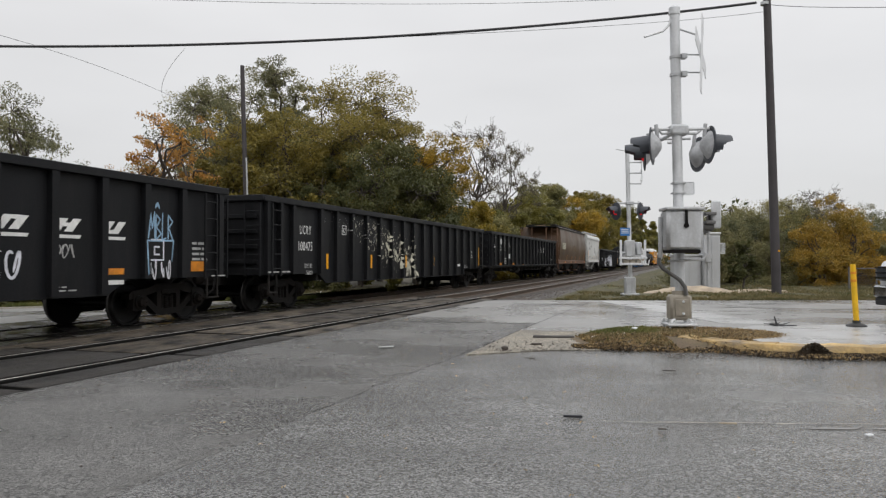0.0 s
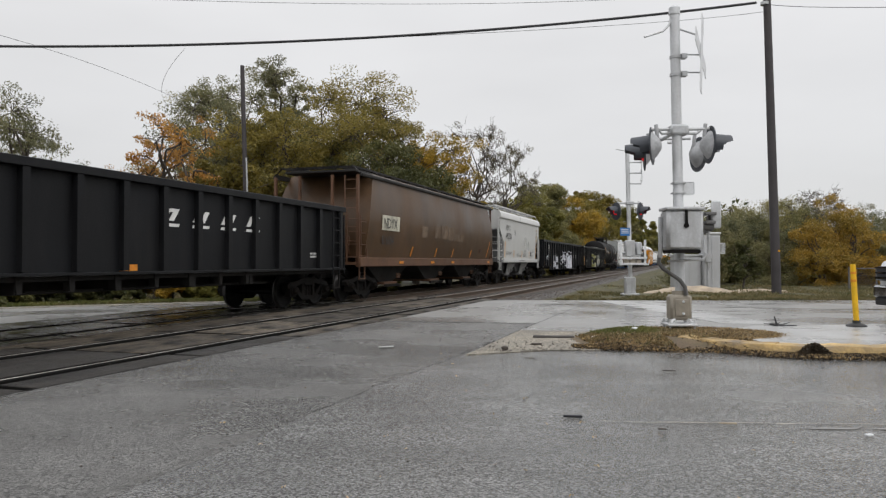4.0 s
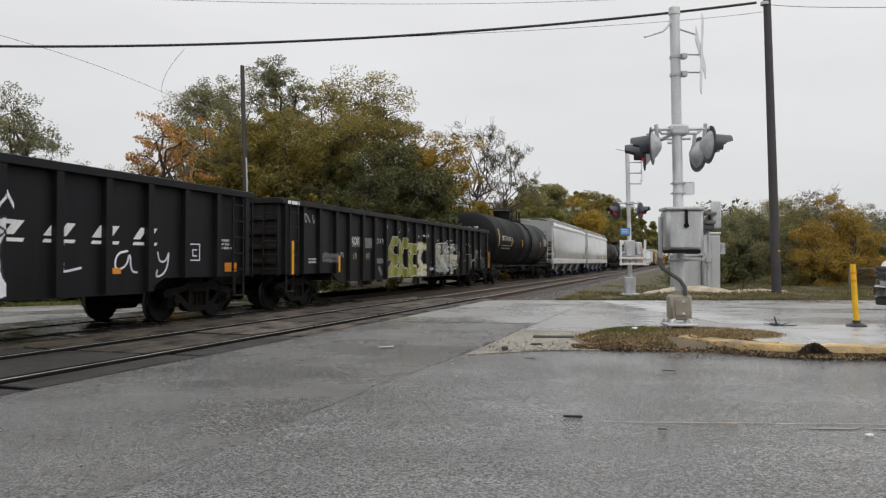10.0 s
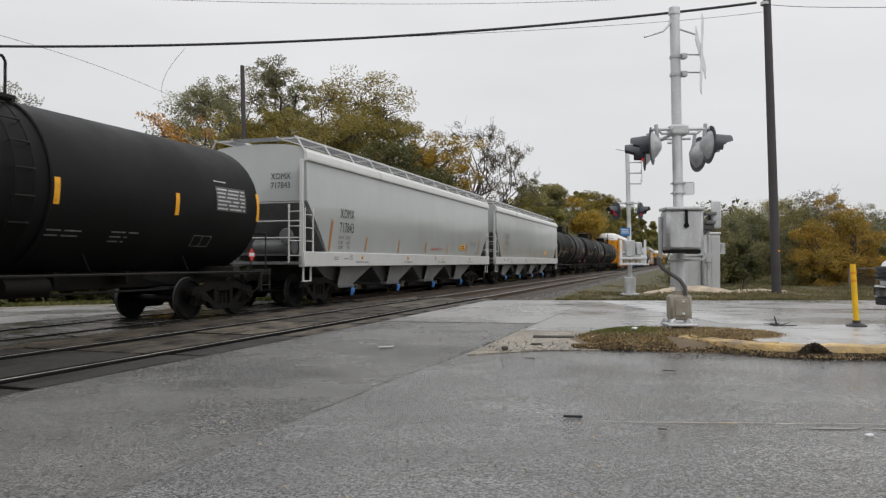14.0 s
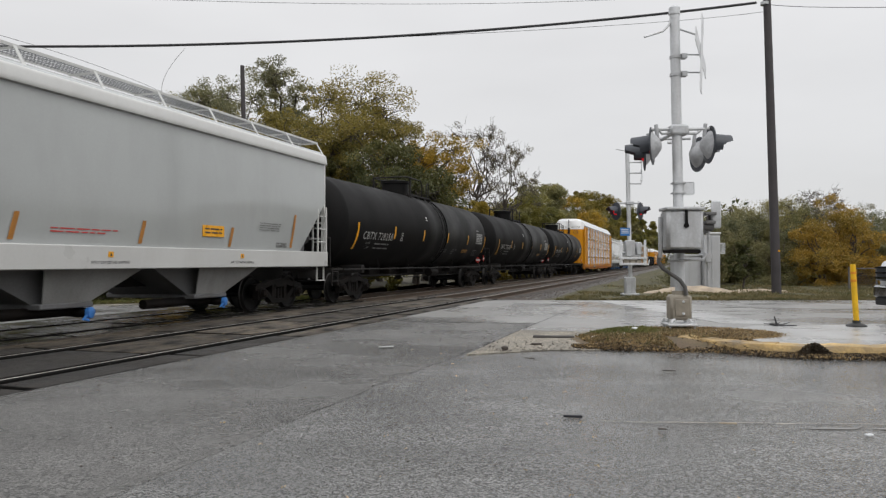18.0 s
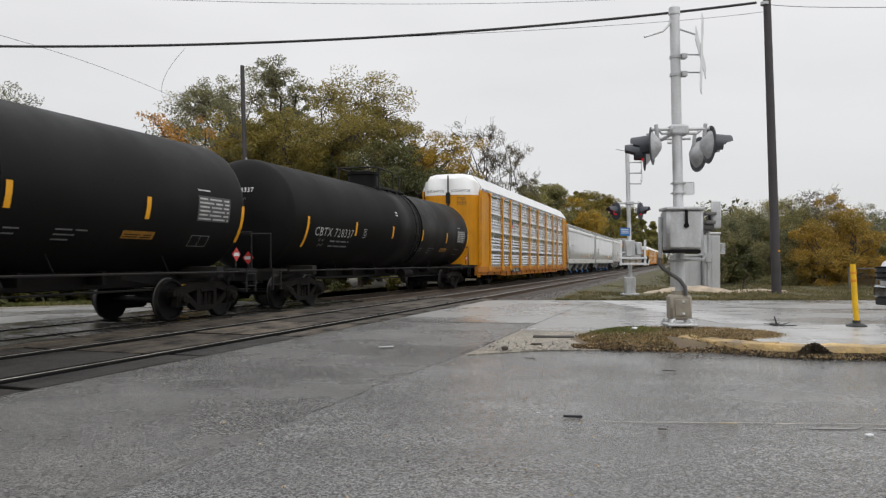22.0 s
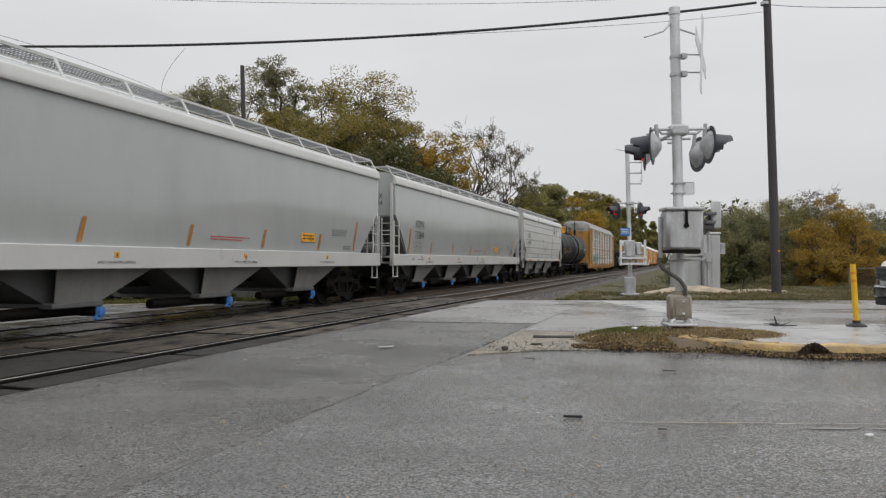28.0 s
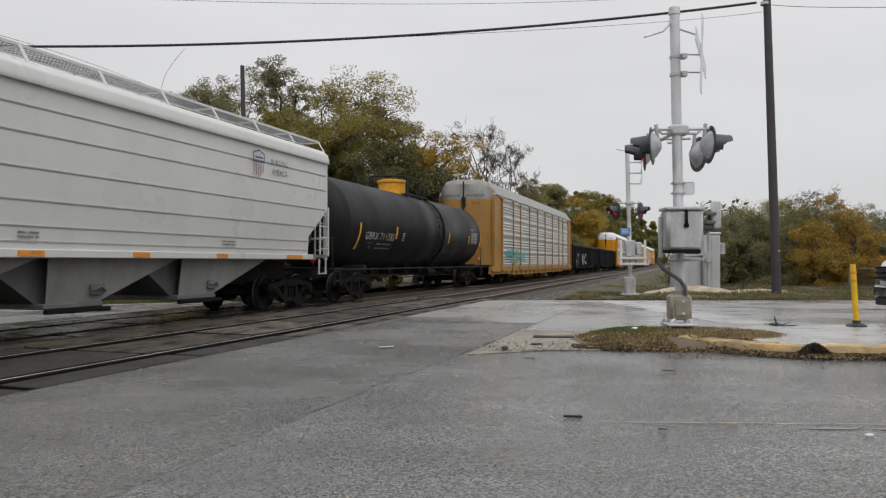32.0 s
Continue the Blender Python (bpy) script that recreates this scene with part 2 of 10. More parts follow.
M_APRON = mat("gritty_pale_concrete", (0.225, 0.200, 0.158), 0.6, var=0.3, scale=1.8, fine=50, bump=0.7, dirt=(0.10, 0.088, 0.07), dirt_amount=0.8, speck=60, speck_amount=0.8)
M_PANEL = mat("weathered_crossing_panel", (0.080, 0.066, 0.050), 0.55, var=0.5, scale=1.6, fine=40, bump=0.6, dirt=(0.010, 0.009, 0.008), dirt_amount=1.7, streak=(0.8, 2.4, 1), rnd=0.45, spec=0.14, rough_var=0.25, speck=60, speck_amount=0.5)
M_PANELD = mat("glossy_black_crossing_panel", (0.032, 0.0295, 0.0265), 0.22, var=0.35, scale=1.3, fine=40, bump=0.22, dirt=(0.036, 0.031, 0.025), dirt_amount=0.5, streak=(0.4, 2.5, 1), rnd=0.3, spec=0.5, rough_var=0.12)
M_SEAM = mat("worn_tar_seam", (0.112, 0.109, 0.104), 0.27, var=0.3, scale=1.5, fine=90, bump=0.45, fvar=0.25, speck=95, speck_amount=0.6)
# Near-black that paints the shade of open gaps onto sides and joints.
M_GAP = mat("gap_shade_black", (0.010, 0.0095, 0.009), 0.9, var=0.2, scale=3, bump=0.0, spec=0.08)
M_DARKASPH = mat("dark_crossing_panel", (0.017, 0.015, 0.013), 0.5, var=0.45, scale=0.9, fine=45, bump=0.8, rough_var=0.25, spec=0.22, dirt=(0.042, 0.036, 0.03), dirt_amount=0.5, streak=(0.4, 2.2, 1), speck=60, speck_amount=0.5)
M_RAIL = mat("worn_rail_steel", (0.34, 0.32, 0.295), 0.4, 0.35, var=0.3, scale=0.5, dirt=(0.14, 0.095, 0.065), dirt_amount=0.6, streak=(0.5, 1, 1))
M_RAILSIDE = mat("rusty_rail_web", (0.085, 0.060, 0.042), 0.7, var=0.3, scale=3)
M_TIE = mat("dark_timber_tie", (0.06, 0.048, 0.04), 0.75, var=0.35, scale=2, bump=0.5)
M_BALLAST = mat("grey_ballast_stone", (0.105, 0.098, 0.092), 0.75, var=0.4, scale=3, fine=18, bump=0.9, dirt=(0.045, 0.038, 0.033), dirt_amount=0.6, speck=22, speck_amount=0.8, spec=0.22)
M_VERGE = mat("dark_gravelly_verge", (0.085, 0.078, 0.052), 0.8, var=0.4, scale=1.2, fine=16, bump=0.9, dirt=(0.105, 0.100, 0.038), dirt_amount=1.0, speck=16, speck_amount=0.9, spec=0.1)
M_ROOFOLD = mat("weathered_grey_roof", (0.29, 0.285, 0.27), 0.5, var=0.15, scale=0.8, dirt=(0.17, 0.155, 0.135), dirt_amount=0.6, streak=(3, 1, 1))
M_SOIL = mat("damp_verge_soil", (0.095, 0.078, 0.045), 0.8, var=0.4, scale=0.4, fine=14, bump=0.8, dirt=(0.05, 0.062, 0.022), dirt_amount=0.8)
M_DUFF = mat("brown_litter_soil", (0.115, 0.08, 0.045), 0.8, var=0.45, scale=2.5, fine=40, bump=0.9, dirt=(0.055, 0.05, 0.022), dirt_amount=0.7, streak=(2, 2, 2))
M_HOLE = mat("dark_punched_hole", (0.04, 0.04, 0.042), 0.7, var=0.1, scale=5, bump=0.0)
M_GRAVEL = mat("tan_gravel_mound", (0.36, 0.29, 0.21), 0.75, var=0.3, scale=3, fine=30, bump=0.8)
M_KERBY = mat("worn_yellow_kerb_paint", (0.40, 0.27, 0.105), 0.6, var=0.4, scale=4.0, fine=34, bump=0.9, dirt=(0.17, 0.14, 0.105), dirt_amount=1.1, streak=(1.3, 1.3, 4.0))
M_WALK = mat("wet_sidewalk_concrete", (0.36, 0.36, 0.355), 0.3, var=0.12, scale=0.6, fine=40, bump=0.15, dirt=(0.22, 0.21, 0.2), dirt_amount=0.4)
M_MAST = mat("aluminium_silver_paint", (0.60, 0.61, 0.62), 0.45, 0.25, var=0.1, scale=2.5, bump=0.06, dirt=(0.3, 0.29, 0.27), dirt_amount=0.4, streak=(3, 3, 0.4))
M_CASE = mat("galvanised_case", (0.50, 0.51, 0.52), 0.45, 0.3, var=0.14, scale=3, bump=0.08, dirt=(0.22, 0.2, 0.18), dirt_amount=0.5, streak=(3, 3, 0.6))
M_BASE = mat("tan_grey_base_casting", (0.29, 0.26, 0.21), 0.55, var=0.15, scale=4, bump=0.2, dirt=(0.15, 0.12, 0.09), dirt_amount=0.4)
M_CONDUIT = mat("grey_flexible_conduit", (0.12, 0.118, 0.115), 0.55, var=0.2, scale=6)
M_LAMPD = mat("dark_lamp_hood", (0.045, 0.05, 0.06), 0.5, var=0.2, scale=4)
M_LAMPG = mat("grey_lamp_housing", (0.42, 0.425, 0.435), 0.5, 0.0, var=0.2, scale=7, dirt=(0.26, 0.26, 0.265), dirt_amount=0.5, streak=(4, 4, 4))
M_LENS = mat("red_lamp_lens", (0.5, 0.02, 0.03), 0.15, var=0.05, scale=6, bump=0.0)
M_LENSON = mat("lit_red_lamp_lens", (0.75, 0.02, 0.03), 0.15, var=0.05, scale=6, bump=0.0, emit=0.35)
M_SIGN = mat("white_sign_sheet", (0.62, 0.63, 0.64), 0.4, var=0.08, scale=4, bump=0.0)
M_NAVY = mat("navy_emblem_blue", (0.02, 0.035, 0.12), 0.45, var=0.15, scale=6, bump=0.0)
M_SIGNBLUE = mat("blue_sign_sheet", (0.03, 0.16, 0.42), 0.4, var=0.1, scale=6, bump=0.0)
M_HUT = mat("light_grey_hut_paint", (0.45, 0.46, 0.47), 0.45, var=0.07, scale=1.5, bump=0.03, dirt=(0.32, 0.31, 0.29), dirt_amount=0.35, streak=(2, 2, 0.4))
M_POLE = mat("creosoted_pole_wood", (0.052, 0.046, 0.048), 0.75, var=0.3, scale=1.5, fine=40, bump=0.5)
M_CABLE = mat("black_cable_sheath", (0.02, 0.02, 0.022), 0.5, var=0.1, scale=4, bump=0.0)
M_POSTY = mat("yellow_plastic_post", (0.72, 0.42, 0.01), 0.4, var=0.12, scale=5, dirt=(0.35, 0.22, 0.05), dirt_amount=0.35)
M_RUBBER = mat("black_rubber", (0.02, 0.02, 0.02), 0.6, var=0.2, scale=5)
M_BARK = mat("grey_brown_bark", (0.07, 0.057, 0.047), 0.85, var=0.3, scale=4, bump=0.5)
M_FENCE = mat("weathered_fence_timber", (0.032, 0.028, 0.025), 0.75, var=0.3, scale=3, bump=0.4)
M_BLOCK = mat("grey_board_panel", (0.15, 0.15, 0.152), 0.6, var=0.25, scale=2, bump=0.3)
M_CARPAINT = mat("white_car_paint", (0.62, 0.63, 0.64), 0.2, var=0.03, scale=2, bump=0.0)
M_CHROME = mat("chrome_trim", (0.6, 0.61, 0.62), 0.12, 1.0, var=0.05, scale=4, bump=0.0)
M_GLASSD = mat("dark_tinted_glass", (0.01, 0.012, 0.014), 0.06, var=0.05, scale=2, bump=0.0)
M_HEADL = mat("headlamp_lens", (0.07, 0.073, 0.078), 0.1, var=0.05, scale=5, bump=0.0)
L_GREEN = leaf_mat("olive_green_leaves", [(0.0497, 0.0702, 0.0219), (0.1112, 0.1346, 0.0351), (0.1963, 0.1975, 0.0439), (0.288, 0.2415, 0.0439)])
L_GOLD = leaf_mat("golden_autumn_leaves", [(0.0965, 0.0965, 0.0232), (0.219, 0.1738, 0.0283), (0.4122, 0.2769, 0.0283), (0.5925, 0.3606, 0.0347)])
L_ORANGE = leaf_mat("orange_autumn_leaves", [(0.15, 0.085, 0.03), (0.42, 0.17, 0.035), (0.62, 0.25, 0.04), (0.66, 0.34, 0.07)])
L_DARK = leaf_mat("dark_green_leaves", [(0.0327, 0.0513, 0.0209), (0.0698, 0.0979, 0.0327), (0.1281, 0.1397, 0.042), (0.1631, 0.1513, 0.0466)])
L_SPARSE = leaf_mat("dry_grey_brown_leaves", [(0.065, 0.065, 0.0442), (0.104, 0.1014, 0.065), (0.156, 0.1404, 0.0832), (0.208, 0.169, 0.091)])
L_BROWN = leaf_mat("olive_gold_leaves", [(0.0715, 0.0765, 0.026), (0.1495, 0.1397, 0.0358), (0.2601, 0.2133, 0.0422), (0.3771, 0.287, 0.0552)])
L_GRASS = leaf_mat("grass_blades", [(0.04, 0.06, 0.016), (0.075, 0.092, 0.025), (0.135, 0.125, 0.042), (0.26, 0.2, 0.095)], 0.9)
L_LITTER = leaf_mat("fallen_leaf_litter", [(0.085, 0.048, 0.02), (0.20, 0.11, 0.04), (0.36, 0.205, 0.07), (0.48, 0.34, 0.16)], 3.0)
# The next two are paled and greyed: distance haze put into the leaf colour.
L_THICK = leaf_mat("haze_tinted_olive_thicket_leaves", [(0.1026, 0.1261, 0.0667), (0.1777, 0.191, 0.0864), (0.2598, 0.2414, 0.0904), (0.3419, 0.2811, 0.0864)])
L_OLIVEH = leaf_mat("haze_tinted_dark_olive_leaves", [(0.0971, 0.1199, 0.0708), (0.1714, 0.1942, 0.0971), (0.2514, 0.2399, 0.1086), (0.3085, 0.2627, 0.1028)])
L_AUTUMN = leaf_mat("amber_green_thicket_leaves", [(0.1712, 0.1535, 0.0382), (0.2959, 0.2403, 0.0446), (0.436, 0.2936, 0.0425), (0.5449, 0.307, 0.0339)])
# Grey-green lifted lighter, to paint in the haze of far trees.
L_HAZEG = leaf_mat("haze_tinted_grey_green_leaves", [(0.1011, 0.1179, 0.059), (0.1853, 0.2022, 0.0842), (0.278, 0.2696, 0.1011), (0.3707, 0.3201, 0.1179)])
L_YELG = leaf_mat("yellow_green_leaves", [(0.1021, 0.1015, 0.0244), (0.1896, 0.1623, 0.0306), (0.3064, 0.2299, 0.0331), (0.4084, 0.2841, 0.0331)])
L_DUSK = leaf_mat("dark_grey_green_leaves", [(0.0726, 0.0845, 0.0513), (0.1285, 0.1428, 0.077), (0.2041, 0.2071, 0.1026), (0.2873, 0.2654, 0.1283)])
L_ROT = leaf_mat("rotting_dark_leaves", [(0.012, 0.009, 0.007), (0.028, 0.02, 0.015), (0.05, 0.036, 0.024), (0.085, 0.06, 0.035)])
L_TUFT = leaf_mat("fresh_green_grass_blades", [(0.05, 0.085, 0.015), (0.09, 0.13, 0.022), (0.14, 0.165, 0.03), (0.22, 0.20, 0.06)], 1.5)
L_STRAW = leaf_mat("pale_dry_straw", [(0.20, 0.15, 0.08), (0.32, 0.25, 0.14), (0.42, 0.34, 0.20), (0.52, 0.43, 0.27)], 2.0)
L_STONE = leaf_mat("loose_ballast_stones", [(0.10, 0.095, 0.09), (0.18, 0.17, 0.165), (0.27, 0.26, 0.25), (0.20, 0.16, 0.13)])


# ---- mesh helpers ----
def box(bm, x0, x1, y0, y1, z0, z1, b=0.0):
    vs = [bm.verts.new((x, y, z)) for x in (x0, x1) for y in (y0, y1) for z in (z0, z1)]
    fs = [bm.faces.new([vs[i] for i in q]) for q in ((0, 1, 3, 2), (4, 6, 7, 5), (0, 4, 5, 1), (2, 3, 7, 6), (0, 2, 6, 4), (1, 5, 7, 3))]
    if b:
        es = list({e for f in fs for e in f.edges})
        bmesh.ops.bevel(bm, geom=es, offset=b, segments=1, affect="EDGES", profile=0.5)


def tube(bm, p0, p1, r0, r1=None, seg=10, caps=True):
    p0, p1 = Vector(p0), Vector(p1)
    r1 = r0 if r1 is None else r1
    d = (p1 - p0).normalized()
    a = d.orthogonal().normalized()
    c = d.cross(a)
    ring = [[bm.verts.new(p + (a * math.cos(2 * math.pi * i / seg) + c * math.sin(2 * math.pi * i / seg)) * r) for i in range(seg)] for p, r in ((p0, r0), (p1, r1))]
    for i in range(seg):
        j = (i + 1) % seg
        bm.faces.new((ring[0][i], ring[0][j], ring[1][j], ring[1][i]))
    if caps:
        bm.faces.new(ring[0][::-1])
        bm.faces.new(ring[1])


def pipe(bm, pts, r, seg=6):
    """A bent round bar through pts, in one piece."""
    pts = [Vector(p) for p in pts]
    up = (pts[1] - pts[0]).orthogonal().normalized()
    rings = []
    for i, p in enumerate(pts):
        d = (pts[min(i + 1, len(pts) - 1)] - pts[max(i - 1, 0)]).normalized()
        a = (up - d * up.dot(d)).normalized()
        up = a
        c = d.cross(a)
        k = 1.0
        if 0 < i < len(pts) - 1:
            k = 1 / max(0.5, (pts[i + 1] - p).normalized().dot(d))
        rings.append([bm.verts.new(p + (a * math.cos(2 * math.pi * j / seg) + c * math.sin(2 * math.pi * j / seg)) * r * min(k, 1.4)) for j in range(seg)])
    for p, q in zip(rings[:-1], rings[1:]):
        for i in range(seg):
            j = (i + 1) % seg
            bm.faces.new((p[i], p[j], q[j], q[i]))
    bm.faces.new(rings[0][::-1])
    bm.faces.new(rings[-1])


def lathe(bm, prof, axis_o, axis_d, seg=24):
    """Profile of (distance along the axis, radius), turned round the axis."""
    o, d = Vector(axis_o), Vector(axis_d).normalized()
    a = d.orthogonal().normalized()
    c = d.cross(a)
    rings = []
    for h, r in prof:
        rings.append([bm.verts.new(o + d * h + (a * math.cos(2 * math.pi * i / seg) + c * math.sin(2 * math.pi * i / seg)) * max(r, 0.0005)) for i in range(seg)])
    for p, q in zip(rings[:-1], rings[1:]):
        for i in range(seg):
            j = (i + 1) % seg
            bm.faces.new((p[i], p[j], q[j], q[i]))
    bm.faces.new(rings[0][::-1])
    bm.faces.new(rings[-1])


def slab(bm, pts, y0, y1):
    """A polygon in x and z, thick from y0 to y1."""
    a = [bm.verts.new((x, y0, z)) for x, z in pts]
    b = [bm.verts.new((x, y1, z)) for x, z in pts]
    bm.faces.new(a)
    bm.faces.new(b[::-1])
    for i in range(len(pts)):
        j = (i + 1) % len(pts)
        bm.faces.new((a[j], a[i], b[i], b[j]))


def sweep(bm, prof, x0, x1):
    """A closed profile in y and z, drawn out from x0 to x1."""
    a = [bm.verts.new((x0, y, z)) for y, z in prof]
    b = [bm.verts.new((x1, y, z)) for y, z in prof]
    bm.faces.new(a[::-1])
    bm.faces.new(b)
    for i in range(len(prof)):
        j = (i + 1) % len(prof)
        bm.faces.new((a[i], a[j], b[j], b[i]))


def made(bm, name, smooth=True):
    me = bpy.data.meshes.new(name)
    bmesh.ops.recalc_face_normals(bm, faces=bm.faces)
    bm.to_mesh(me)
    bm.free()
    if smooth:
        me.shade_smooth()
        me.set_sharp_from_angle(angle=radians(38))
    return me


def part(name, bm, material, parent, label="", at=None, kind=""):
    me = made(bm, name) if isinstance(bm, bmesh.types.BMesh) else bm
    if not me.materials:
        me.materials.append(material)
    ob = new(name, me)
    ob.parent = parent
    if at is not None:
        ob.matrix_basis = at if isinstance(at, Matrix) else Matrix.Translation(at)
    return tagged(ob, label, kind=kind)


def thing(name, label, category, group="", at=None, kind=""):
    ob = new(name)
    ob.empty_display_size = 0.2
    if at is not None:
        ob.matrix_basis = at
    return tagged(ob, label, category, group, kind)


CACHE = {}


def cached(key, build):
    if key not in CACHE:
        CACHE[key] = build()
    return CACHE[key]


def text_mesh(body, size, spacing=1.0):
    cu = bpy.data.curves.new("lettering", "FONT")
    cu.body, cu.size, cu.space_character, cu.resolution_u = body, size, spacing, 2
    cu.extrude, cu.offset = 0.0, 0.0
    ob = bpy.data.objects.new("lettering", cu)
    me = bpy.data.meshes.new_from_object(ob)
    bpy.data.objects.remove(ob)
    bpy.data.curves.remove(cu)
    me.materials.clear()
    return me


FACE = Matrix.Rotation(radians(90), 4, "X")


def lettering(body, size, x, y, z, material, parent, squash=1.0, spacing=1.0, skew=0.0, label="", name="lettering"):
    """Words on a car's side that faces -y; x, z: lower left corner."""
    me = text_mesh(body, size, spacing)
    m = Matrix.Translation((x, y, z)) @ FACE @ Matrix(((squash, skew, 0, 0), (0, 1, 0, 0), (0, 0, 1, 0), (0, 0, 0, 1)))
    me.transform(m)
    return part(name, me, material, parent, label)


def bars(x0, z0, rows, y, parent, material, h=0.05, gap=0.085, seed=1, name="stencil_lines", slots=2):
    """Writing too small to read: rows of plain bars."""
    rg = random.Random(seed)
    bm = bmesh.new()
    for i, w in enumerate(rows):
        x, z = x0, z0 - i * gap
        end = x0 + w
        while x < end - 0.02:
            ww = min(end - x, rg.uniform(0.12, 0.34))
            box(bm, x, x + ww, y - 0.003, y, z, z + h)
            x += ww + 0.045
    return part(name, bm, material, parent, kind="stuff")


def plate(x0, x1, z0, z1, y, material, parent, name="reflector", label="", lean=0.0):
    bm = bmesh.new()
    slab(bm, [(x0, z0), (x1, z0), (x1 + lean, z1), (x0 + lean, z1)], y - 0.008, y)
    return part(name, bm, material, parent, label)


# ---- running gear ----
WB, WR = 0.89, 0.445


def m_sideframe():
    bm = bmesh.new()
    top = [(-1.16, 0.62), (-1.10, 0.68), (-0.62, 0.73), (-0.42, 0.80), (0.42, 0.80), (0.62, 0.73), (1.10, 0.68), (1.16, 0.62)]
    low = [(1.16, 0.36), (1.02, 0.30), (0.76, 0.31), (0.70, 0.42), (0.55, 0.33), (0.36, 0.19), (-0.36, 0.19), (-0.55, 0.33), (-0.70, 0.42), (-0.76, 0.31), (-1.02, 0.30), (-1.16, 0.36)]
    # the arch-bar frame: outer band and inner members round two windows
    slab(bm, top + [(1.16, 0.52), (0.60, 0.60), (0.34, 0.66), (-0.34, 0.66), (-0.60, 0.60), (-1.16, 0.52)], -0.09, 0.09)
    slab(bm, [(0.36, 0.19), (-0.36, 0.19), (-0.80, 0.50), (-0.68, 0.58), (-0.30, 0.30), (0.30, 0.30), (0.68, 0.58), (0.80, 0.50)], -0.085, 0.085)
    for sgn in (-1, 1):
        slab(bm, [(sgn * 0.24, 0.28), (sgn * 0.36, 0.28), (sgn * 0.36, 0.70), (sgn * 0.24, 0.70)], -0.08, 0.08)
        slab(bm, [(sgn * 0.72, 0.30), (sgn * 1.06, 0.30), (sgn * 1.06, 0.66), (sgn * 0.72, 0.66)], -0.10, 0.06)
    return made(bm, "side_frame")


def m_springs():
    bm = bmesh.new()
    for x in (-0.15, 0, 0.15):
        prof, k = [], 0
        for i in range(15):
            prof.append((0.02 * i, 0.062 if i % 2 else 0.05))
        lathe(bm, prof, (x, 0, 0.30), (0, 0, 1), 10)
    box(bm, -0.24, 0.24, -0.1, 0.1, 0.60, 0.68)
    return made(bm, "spring_nest")


def m_bolster():
    bm = bmesh.new()
    box(bm, -0.2, 0.2, -0.95, 0.95, 0.46, 0.66, 0.03)
    lathe(bm, [(0, 0.2), (0.12, 0.2), (0.14, 0.16)], (0, 0, 0.66), (0, 0, 1), 16)
    box(bm, -0.75, -0.68, -0.7, 0.7, 0.36, 0.46)
    box(bm, 0.68, 0.75, -0.7, 0.7, 0.36, 0.46)
    return made(bm, "bolster")


def m_wheelset():
    bm = bmesh.new()
    for sg in (-1, 1):
        lathe(bm, [(0, 0.10), (0.0, 0.36), (-0.01, WR - 0.03), (0.0, WR + 0.025), (0.03, WR + 0.028), (0.045, WR), (0.135, WR - 0.006), (0.137, WR - 0.05),
                   (0.10, WR - 0.075), (0.085, 0.24), (0.11, 0.13), (0.16, 0.12), (0.165, 0.09)], (0, sg * 0.70, WR), (0, sg, 0), 30)
    tube(bm, (0, -0.72, WR), (0, 0.72, WR), 0.085, seg=12)
    me = made(bm, "wheelset")
    me.materials.append(M_WHEEL)
    me.materials.append(M_TREAD)
    for p in me.polygons:
        c = p.center
        r = math.hypot(c.x, c.z - WR)
        if r > WR - 0.02 and abs(c.y) > 0.735:
            p.material_index = 1
    me.transform(Matrix.Translation((0, 0, -WR)))
    return me


def m_cap():
    bm = bmesh.new()
    lathe(bm, [(0, 0.14), (0.05, 0.14), (0.06, 0.105), (0.14, 0.10), (0.15, 0.06)], (0, 0, 0), (0, -1, 0), 14)
    for i in range(3):
        a = 2 * math.pi * i / 3
        tube(bm, (0.06 * math.cos(a), -0.145, 0.06 * math.sin(a)), (0.06 * math.cos(a), -0.175, 0.06 * math.sin(a)), 0.02, seg=6)
    return made(bm, "bearing_cap")


WHEELS = []                                   # wheel sets with their car's place in the train


def bogie(car, x, u0):
    tr = part("truck", cached("bolster", m_bolster), M_TRUCK, car, "grimy cast-steel freight truck", at=(x, 0, RAIL_TOP - RAIL))
    for sg in (-1, 1):
        turn = Matrix.Rotation(0 if sg < 0 else math.pi, 4, "Z")
        part("side_frame", cached("side", m_sideframe), M_TRUCK, tr, at=Matrix.Translation((0, sg * 1.0, 0)) @ turn)
        part("spring_nest", cached("spring", m_springs), M_TRUCK, tr, at=Matrix.Translation((0, sg * 1.0, 0)))
        for k in (-WB, WB):
            part("bearing_cap", cached("cap", m_cap), M_TRUCK, tr, at=Matrix.Translation((k, sg * 1.08, WR + 0.02)) @ turn)
    for k in (-WB, WB):
        ws = part("wheelset", cached("wheels", m_wheelset), M_WHEEL, tr, at=(k, 0, WR))
        WHEELS.append((ws, k, u0 + x + k))


